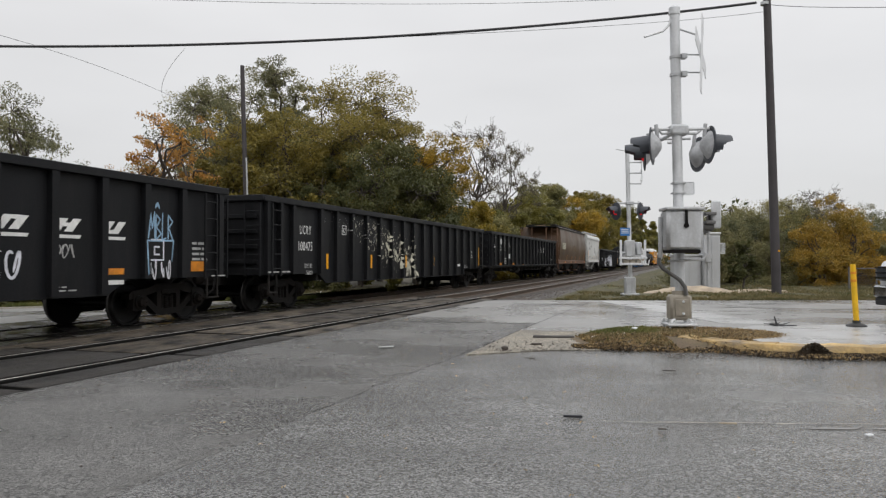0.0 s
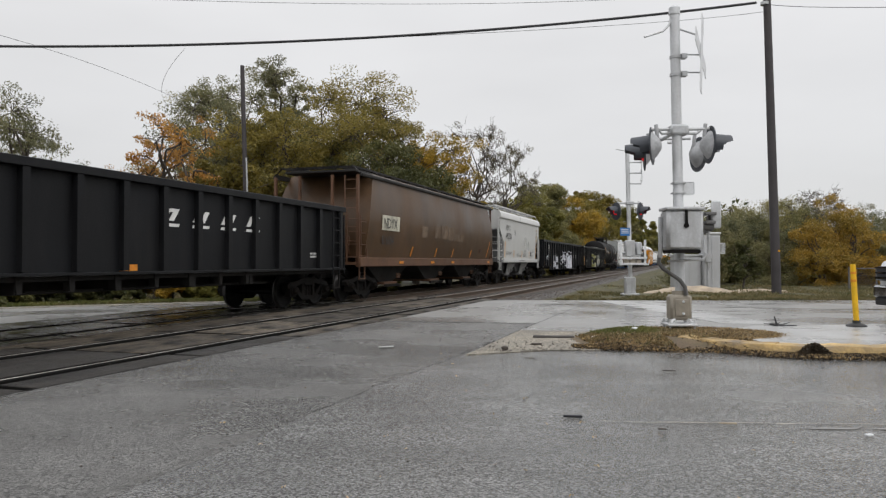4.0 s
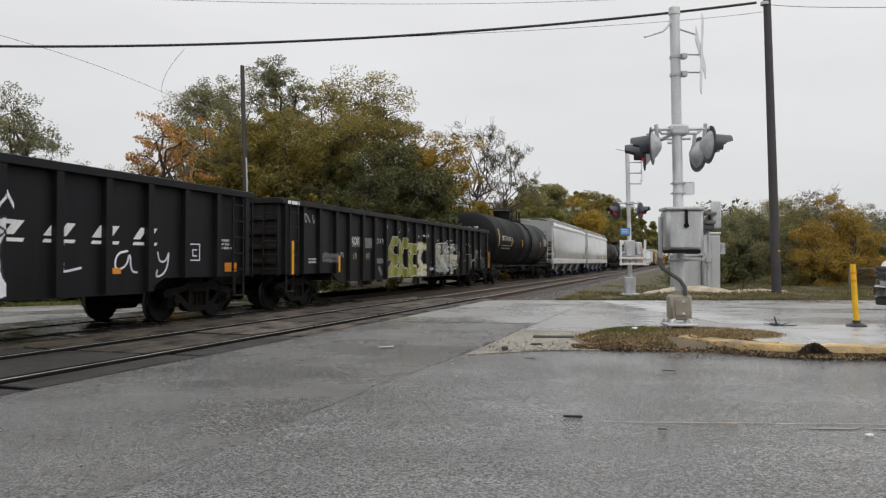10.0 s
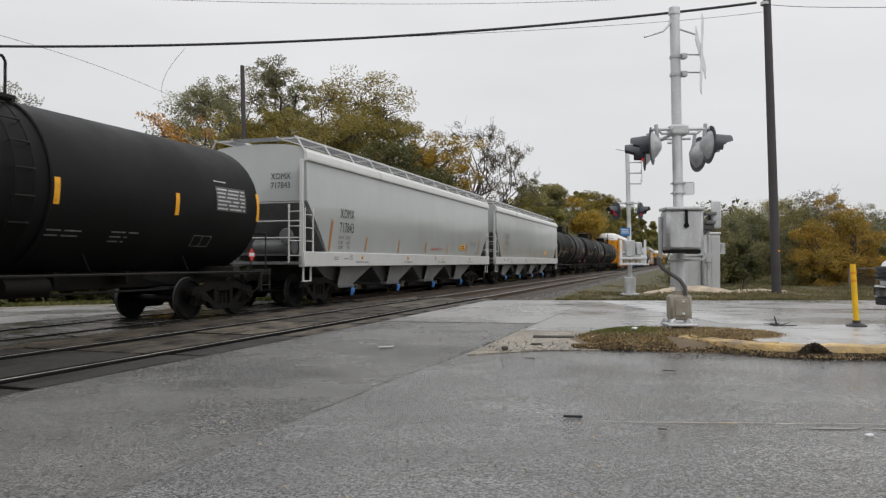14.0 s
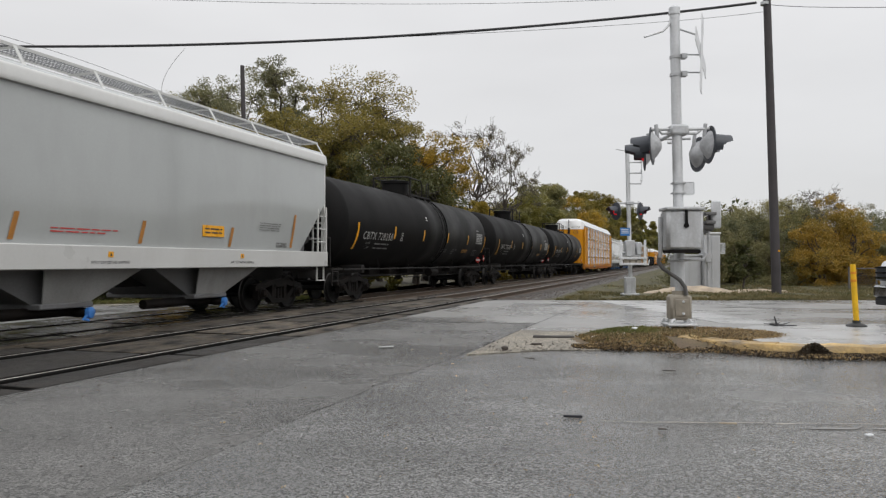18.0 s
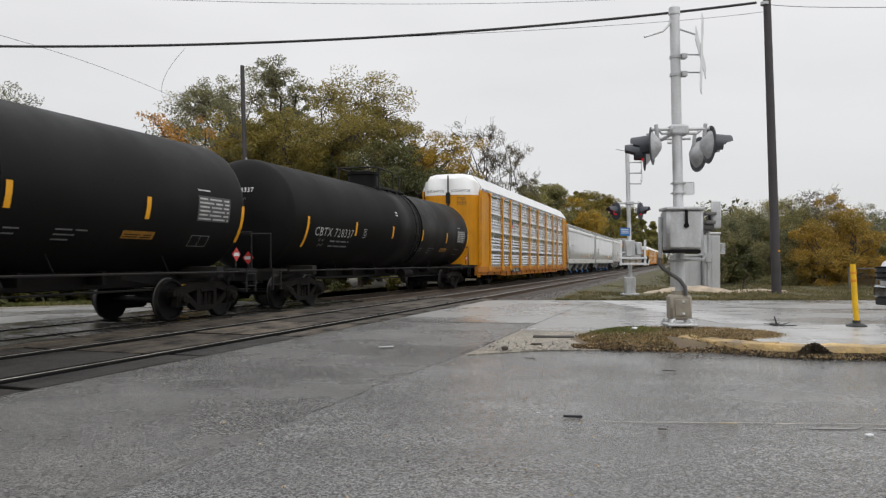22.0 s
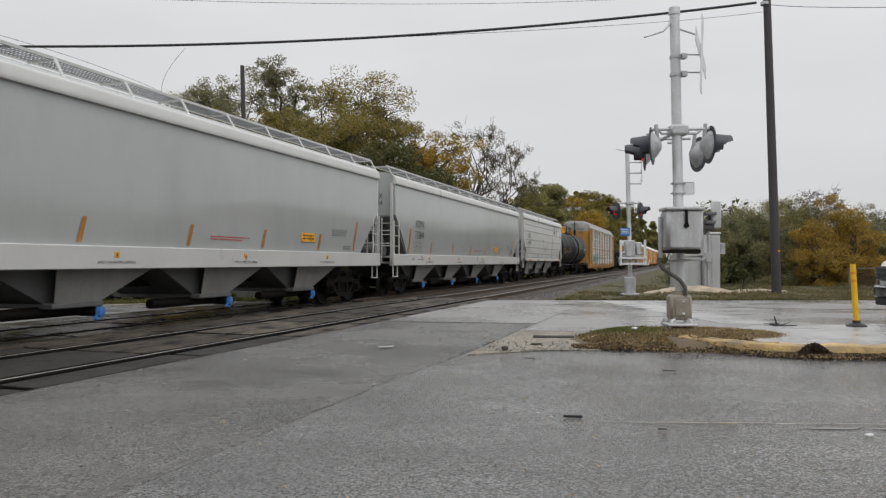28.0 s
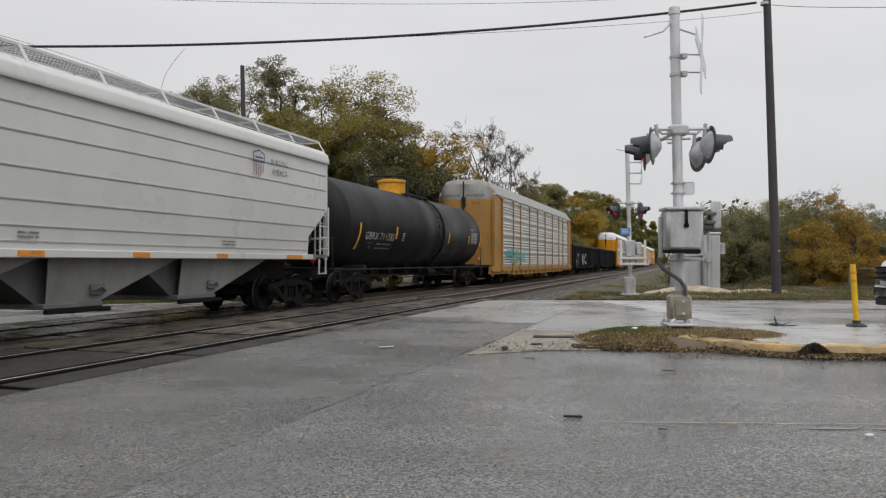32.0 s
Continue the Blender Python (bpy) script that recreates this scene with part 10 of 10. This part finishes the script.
def limb(bm, p0, p1, r0, r1, rg, n=5, wob=0.06):
    p0, p1 = Vector(p0), Vector(p1)
    ln = (p1 - p0).length
    pts = [p0]
    for i in range(1, n):
        pts.append(p0.lerp(p1, i / n) + Vector(rg.normal(0, wob * ln, 3)) + Vector((0, 0, 0.08 * ln * math.sin(math.pi * i / n))))
    pts.append(p1)
    for i in range(n):
        tube(bm, pts[i], pts[i + 1], r0 + (r1 - r0) * i / n, r0 + (r1 - r0) * (i + 1) / n, 6, False)
    return pts


def tree(name, label, x, y, h, spread, leaf, seed, clumps=60, per=150, size=0.10, trunk=0.2, low=0.25, bare=False, z0=-0.1, gap=0.5, lean=0.0, flat=0.75, twig=True, fine=0.02):
    rg = np.random.RandomState(seed)
    t = thing(name, label, "tree" if h > 5 else "bush", at=pose(x, y, z0 + fall(x, y)))
    bm = bmesh.new()
    top = Vector((lean * h, 0, h * 0.62))
    stem = limb(bm, (0, 0, -0.1), top, trunk, trunk * 0.35, rg, 6, 0.03)
    lobes = []
    for i in range(20):
        a = 2 * math.pi * (i * 0.382 + rg.rand() * 0.12)
        zz = h * rg.uniform(low + 0.12, 0.86)
        k = spread * (0.25 + 0.7 * rg.rand()) * (1.18 - 0.55 * (zz / h))
        lobes.append((Vector((k * math.cos(a) + lean * zz, k * math.sin(a), zz)), spread * rg.uniform(0.24, 0.38)))
    lobes.append((Vector((lean * h, 0, h * 0.86)), spread * 0.38))
    cs, rs, ns = [], [], []
    per_lobe = max(4, clumps // len(lobes))
    for c, r in lobes:
        base = stem[min(5, 1 + int(4.5 * c.z / h))]
        limb(bm, base, c, trunk * 0.42, trunk * 0.12, rg, 5, 0.07)
        for i in range(per_lobe):
            d = Vector(rg.normal(0, 1, 3)).normalized()
            q = c + Vector((d.x, d.y, d.z * 0.85)) * r * (0.35 + 0.95 * rg.rand())
            q.z = min(h * 0.98, max(h * low * 0.6, q.z))
            if twig:
                limb(bm, c.lerp(q, 0.05), q, trunk * 0.11, 0.012, rg, 3, 0.08)
                if bare:
                    for _ in range(4):
                        limb(bm, c.lerp(q, rg.uniform(0.4, 1)), q + Vector(rg.normal(0, 0.35 * r, 3)) + Vector((0, 0, 0.25 * r)), fine, fine * 0.3, rg, 3, 0.1)
            cs.append(tuple(q))
            rs.append(r * rg.uniform(0.24, gap))
            ns.append(max(8, int(1.45 * per * rg.uniform(0.5, 1.4))))
    part("trunk", bm, M_BARK, t)
    part("crown", leaves_mesh("crown", cs, rs, ns, size, rg, flat), leaf, t)
    return t


def clear_of_line(px, d, need):
    """Distance at which that bearing lies far enough beyond the main line, and the growth that keeps its height in view."""
    k = max(0.066, math.sin(radians(TURN)) - math.cos(radians(TURN)) * (px - 784) / 1320)
    q = max(d, need / k)
    return q, q / d


def at_px(px, y):
    """Sideways place of a bearing at a distance ahead."""
    return (px - 784) / 1320 * y


# (bearing, distance, height, spread, leaf, clumps, leaves each, leaf size, kind of crown)
TREES = [
    ("broad olive-green oak behind the railway", 484, 47, 15.0, 3.8, L_DUSK, 260, 100, 0.07),
    ("hazy grey-green elm behind the railway", 398, 52, 15.0, 5.2, L_DUSK, 340, 85, 0.075),
    ("thin grey-green elm on the wood's edge", 338, 56, 14.6, 4.2, L_HAZEG, 240, 60, 0.075),
    ("tall golden-brown oak behind the railway", 585, 46, 13.2, 6.0, L_BROWN, 420, 120, 0.07),
    ("olive-green oak with thinning top", 672, 50, 12.6, 5.0, L_BROWN, 320, 110, 0.07),
    ("dark green hackberry behind the railway", 640, 42, 8.4, 4.8, L_DARK, 220, 130, 0.08),
    ("golden-yellow tree beside the dark one", 748, 50, 10.4, 3.9, L_GOLD, 260, 90, 0.075),
    ("dark green tree in the undergrowth", 735, 44, 6.6, 4.2, L_DARK, 200, 130, 0.08),
    ("olive tree on the wood's edge", 500, 42, 9.8, 5.2, L_BROWN, 280, 110, 0.08),
    ("dull grey-green tree on the wood's edge", 420, 45, 9.6, 4.6, L_DUSK, 280, 110, 0.075),
    ("orange autumn tree with open branches", 288, 38, 9.3, 3.2, L_ORANGE, 120, 46, 0.075),
    ("russet tree on the wood's edge", 412, 40, 7.0, 2.8, L_BROWN, 180, 110, 0.08),
    ("thin olive-green tree at the wood's end", 20, 46, 12.4, 4.6, L_DUSK, 300, 80, 0.075),
    ("small green tree beside the tall one", 75, 46, 8.0, 3.4, L_GREEN, 80, 60, 0.085),
    ("low russet sapling beyond the railway", 205, 52, 8.2, 3.0, L_ORANGE, 90, 22, 0.07),
]
for i, (lab, px, d, h, sp, lf, n, per, sz) in enumerate(TREES):
    tree("tree", lab, at_px(px, d), d, h, sp, lf, 100 + i, n, per, sz, 0.24)
tree("tree", "nearly bare grey tree with a fine branch network", at_px(845, 66), 66, 14.6, 4.2, L_SPARSE, 131, 110, 40, 0.065, 0.17, 0.25, True)
tree("tree", "nearly bare grey tree with a fine branch network", at_px(895, 75), 75, 14.8, 3.8, L_SPARSE, 133, 90, 44, 0.075, 0.15, 0.25, True)
for i, (px, d, h, sp, lf, per, lab) in enumerate((
        (960, 74, 8.6, 4.6, L_HAZEG, 190, "olive-gold tree along the line"), (1000, 82, 8.2, 4.4, L_GOLD, 190, "golden tree along the line"),
        (1050, 92, 10.0, 5.0, L_BROWN, 170, "thinning olive-gold tree along the line"), (920, 66, 6.4, 3.6, L_GREEN, 170, "olive bush tree along the line"),
        (1100, 108, 9.4, 5.2, L_GREEN, 140, "olive tree far along the line"),
        (820, 50, 5.2, 3.0, L_YELG, 150, "yellow-green undergrowth bush by the line"), (880, 58, 4.8, 3.0, L_GREEN, 150, "green undergrowth bush by the line"))):
    d, g = clear_of_line(px, d, 17.5)
    tree("tree", lab, at_px(px, d), d, h * g, min(sp * g, 5.5), lf, 150 + i, 220, per * 2, 0.085 + 0.02 * g, 0.18, 0.05, gap=0.85)
# hazy trees where the line runs out of sight; L_THICK has haze in its colour
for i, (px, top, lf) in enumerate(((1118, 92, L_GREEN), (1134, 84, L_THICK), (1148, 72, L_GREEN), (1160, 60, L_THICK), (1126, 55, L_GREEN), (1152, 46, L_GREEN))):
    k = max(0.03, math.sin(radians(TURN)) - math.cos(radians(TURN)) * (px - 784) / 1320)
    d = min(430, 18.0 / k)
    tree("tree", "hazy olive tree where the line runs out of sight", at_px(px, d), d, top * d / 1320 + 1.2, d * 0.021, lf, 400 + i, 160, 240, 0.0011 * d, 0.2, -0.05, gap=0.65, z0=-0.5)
# thicket beyond the lane, mostly in leaf colours with haze mixed in
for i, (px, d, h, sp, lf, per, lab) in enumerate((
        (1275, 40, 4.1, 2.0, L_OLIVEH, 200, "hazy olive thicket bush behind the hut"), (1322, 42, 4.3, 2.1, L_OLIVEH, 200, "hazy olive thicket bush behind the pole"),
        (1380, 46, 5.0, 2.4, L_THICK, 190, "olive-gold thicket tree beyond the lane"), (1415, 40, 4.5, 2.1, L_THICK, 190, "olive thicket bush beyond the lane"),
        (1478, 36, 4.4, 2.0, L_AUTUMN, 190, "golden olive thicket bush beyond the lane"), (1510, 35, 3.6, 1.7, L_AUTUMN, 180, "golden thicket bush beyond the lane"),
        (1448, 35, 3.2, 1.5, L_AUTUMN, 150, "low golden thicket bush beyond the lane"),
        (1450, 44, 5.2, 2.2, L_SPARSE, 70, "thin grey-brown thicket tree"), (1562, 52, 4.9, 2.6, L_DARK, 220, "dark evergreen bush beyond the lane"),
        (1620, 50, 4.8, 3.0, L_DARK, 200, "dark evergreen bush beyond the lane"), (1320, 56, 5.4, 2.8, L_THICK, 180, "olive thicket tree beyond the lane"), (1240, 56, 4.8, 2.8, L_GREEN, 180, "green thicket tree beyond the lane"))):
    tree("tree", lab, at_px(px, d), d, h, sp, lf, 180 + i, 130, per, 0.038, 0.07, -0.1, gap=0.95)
tree("bush", "dark green leafy shrub on a thin stem", at_px(1316, 31), 31, 2.2, 0.85, L_DARK, 178, 60, 110, 0.045, 0.045, 0.2, gap=0.6)
for i, (px, d, h) in enumerate(((1416, 41, 5.3), (1446, 40, 5.6), (1476, 39, 5.5), (1286, 46, 5.2))):
    tree("tree", "bare thin sapling standing over the thicket", at_px(px, d), d, h, 1.1, L_SPARSE, 520 + i, 40, 10, 0.03, 0.028, 0.35, True, fine=0.007)
rgt = random.Random(77)
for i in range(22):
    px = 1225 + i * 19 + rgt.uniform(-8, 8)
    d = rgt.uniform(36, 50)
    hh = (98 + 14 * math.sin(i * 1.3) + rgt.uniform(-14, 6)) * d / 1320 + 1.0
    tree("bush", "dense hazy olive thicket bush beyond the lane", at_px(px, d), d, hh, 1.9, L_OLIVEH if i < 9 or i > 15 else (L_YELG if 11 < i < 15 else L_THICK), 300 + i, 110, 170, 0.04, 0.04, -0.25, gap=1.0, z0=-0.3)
for i in range(16):
    px = 830 + i * 22
    d = 58 + i * 5
    hh = (112 + 12 * math.sin(i * 1.9)) * d / 1320 * (1.0 if i < 12 else 0.85)
    if px > 1125:
        continue
    d, g = clear_of_line(px, d, 17.0)
    tree("bush", "dense thicket bush along the railway", at_px(px, d), d, hh * g, min(3.0 * g, 4.0), (L_BROWN, L_HAZEG, L_GREEN)[i % 3], 340 + i, 160, 260, 0.075 + 0.02 * g, 0.08, -0.25, gap=0.85, z0=-0.4)
for i, (px, d, h, sp, lf) in enumerate(((272, 24.7, 1.35, 0.62, L_GOLD), (305, 25.2, 1.4, 0.7, L_GOLD), (338, 25.6, 1.2, 0.6, L_BROWN), (352, 25.2, 0.55, 0.5, L_GREEN), (385, 25.8, 0.5, 0.45, L_GREEN), (-40, 21.4, 1.3, 0.8, L_DARK), (25, 22.2, 0.9, 0.6, L_GREEN), (66, 22.6, 1.2, 0.7, L_DARK), (112, 23.0, 1.3, 0.75, L_DARK), (152, 23.3, 1.2, 0.7, L_DARK), (192, 23.7, 1.3, 0.75, L_DARK), (226, 24.2, 1.2, 0.7, L_DARK), (20, 33, 2.6, 2.0, L_GREEN), (120, 34, 2.4, 2.0, L_DARK), (560, 36, 2.6, 2.4, L_DARK), (0, 29, 1.9, 1.4, L_DARK), (60, 30, 1.8, 1.5, L_DARK), (130, 29, 1.6, 1.3, L_DARK), (180, 30, 1.9, 1.4, L_GREEN), (235, 31, 1.8, 1.4, L_DARK), (300, 32, 1.9, 1.5, L_DARK), (365, 32, 1.8, 1.4, L_DARK), (410, 33, 1.9, 1.5, L_DARK), (490, 34, 2.0, 1.5, L_DARK), (590, 34, 1.9, 1.6, L_DARK), (-50, 30, 1.9, 1.5, L_DARK), (440, 37, 2.6, 2.2, L_GREEN), (640, 38, 2.4, 2.4, L_GREEN))):
    tree("bush", "low roadside bush behind the railway", at_px(px, d), d, h, sp, lf, 210 + i, 30, 150, 0.07, 0.05, 0.02, gap=0.6, z0=-0.05)


def far_woods():
    """A belt of woodland in the distance, closing the view, and an unseen one behind the camera."""
    rg = np.random.RandomState(9)
    cs, rs, ns = [], [], []
    for i in range(1300):
        # from 620 on: added beside and behind the camera, only met by reflections
        a = radians(rg.uniform(-42, 42)) if i < 620 else radians(rg.uniform(60, 300))
        d = rg.uniform(95, 170) if i < 620 else rg.uniform(55, 95)
        hh = 5.5 + 2.5 * math.sin(a * 21) + rg.uniform(-1, 1.2)
        x, y = d * math.sin(a), d * math.cos(a)
        if abs(Vector((x, y, 0)).dot(NX) - 9) < 14 and y > 0:
            continue
        for k in range(3):
            cs.append((x + rg.normal(0, 1.5), y + rg.normal(0, 1.5), hh * (0.2 + 0.33 * k)))
            rs.append(2.4)
            ns.append(70)
    me = leaves_mesh("distant_woods", cs, rs, ns, 0.34, rg)
    me.materials.append(L_DARK)
    tagged(new("distant_woods", me), "belt of dull green woodland in the distance", kind="stuff")


far_woods()


def grass(name, n, place, h, label, seed, material=L_GRASS, w=0.012):
    rg = np.random.RandomState(seed)
    vs, fs = [], []
    for i in range(n):
        x, y, z = place(rg)
        a = rg.rand() * 6.28
        dx, dy = math.cos(a) * w, math.sin(a) * w
        k = h * rg.uniform(0.5, 1.4)
        lx, ly = rg.normal(0, 0.5 * k, 2)
        vs += [(x - dx, y - dy, z), (x + dx, y + dy, z), (x + lx * 0.4 + dx * 0.6, y + ly * 0.4 + dy * 0.6, z + k * 0.65), (x + lx, y + ly, z + k)]
        fs.append((4 * i, 4 * i + 1, 4 * i + 2, 4 * i + 3))
    me = bpy.data.meshes.new(name)
    me.from_pydata(vs, [], fs)
    me.materials.append(material)
    return tagged(new(name, me), label, kind="stuff")


def verge_place(rg):
    while True:
        y = 21.7 + 13 * rg.rand() ** 2
        x = rg.uniform(-0.75, 0.72) * (y + 4)
        l = Vector((x, y, 0)).dot(NX)
        if 3.6 < l < 14.5 or (x < 0 and y < 22.3 + (x + 9.9) * 0.6):
            continue
        if x > 0 and l > -14:
            tuft = noise.noise(Vector((x / 1.3, y / 1.6, 7.7)))
            if y < 22.05:
                if tuft < -0.4:
                    continue
            elif tuft < -0.22 + 0.07 * max(0, l + 1):
                continue
        return x, y, fall(x, y) - 0.02 + lumps(0.10, 2.5, 21.5 if x > 0 else 24.5)(x, y)


def edge_place(rg):
    x = rg.uniform(-16, -4.5)
    y = 22.45 + (x + 9.9) * 0.6 + abs(rg.normal(0, 0.45))
    return x, y, fall(x, y) - 0.02


grass("edge_grass", 9000, edge_place, 0.11, "green grass along the paving's far edge", 35, L_TUFT, 0.016)
grass("verge_grass", 60000, verge_place, 0.085, "short dry verge grass", 31, w=0.02)


litter("leaf_litter", 9000, on_island, 0.02, "brown fallen leaves on the island", 41, L_LITTER)
litter("kerb_litter", 3600, by_kerb, 0.015, "leaf litter and dirt along the kerb", 42, L_LITTER)
litter("dark_leaf_heap", 2200, dark_heap, 0.014, "dark heap of rotting leaves against the kerb", 43, L_ROT)
litter("dark_litter", 3000, on_island, 0.018, "dark rotting leaves on the island", 45, L_ROT)
litter("dark_kerb_litter", 6500, by_kerb, 0.015, "dark rotting leaves along the kerb", 46, L_ROT)
litter("tip_litter", 3200, island_tip, 0.016, "brown leaf litter before the island tip", 47, L_LITTER)
litter("dark_tip_litter", 4200, island_tip, 0.015, "dark rotting litter before the island tip", 48, L_ROT)
litter("scattered_leaves", 90, on_road, 0.009, "scattered dead leaves on wet asphalt", 44, L_LITTER)


def left_island(rg):
    while True:
        x, y, z = on_island(rg)
        if x < 3.0 + 0.9 * rg.rand():
            return x, y, z


grass("island_grass", 2600, left_island, 0.03, "patchy straw-green grass on the island", 32, w=0.006)


def green_tuft(rg):
    while True:
        x, y, z = on_island(rg)
        if ((x - 2.65) / 0.55) ** 2 + ((y - 10.9) / 0.55) ** 2 < rg.uniform(0.3, 1):
            return x, y, z


def straw_place(rg):
    x, y, z = on_island(rg)
    return x, y, z + 0.012


grass("green_grass", 2400, green_tuft, 0.042, "green grass tufts at the island tip", 33, L_TUFT, 0.006)
grass("dry_straw", 1500, straw_place, 0.024, "pale dry straw strewn over the island", 34, L_STRAW, 0.004)


def by_apron(rg):
    x, y = rg.normal(1.5, 1.5), rg.normal(9.9, 0.8)
    return x, y, fall(x, y) + 0.016


litter("loose_grit", 260, by_apron, 0.008, "loose dark grit and pebbles on wet paving", 49, L_ROT)


# ---- what moves ----
def motions():
    """The train rolls past; its wheel sets turn while they are near."""
    for ob, u in CARS:
        rows = []
        for t in range(0, 33):
            p = on(u - run(t), LC, RAIL)
            rows.append((t, pose(p.x, p.y, p.z, 0, 0, 90 - TURN)))
        walk(ob, rows)
    for ws, k, u in WHEELS:
        rows, first, last = [], None, None
        for fr in range(0, 961):
            t = fr / 30
            s = u - run(t)
            if -6 < s < 30:
                a = -math.degrees(run(t) / WR)
                rows.append((t, pose(k, 0, WR, 0, a % 360, 0)))
        if not rows:
            continue
        if rows[0][0] > 0:
            rows.insert(0, (0, rows[0][1]))
        if rows[-1][0] < 32:
            rows.append((32, rows[-1][1]))
        walk(ws, rows)


motions()
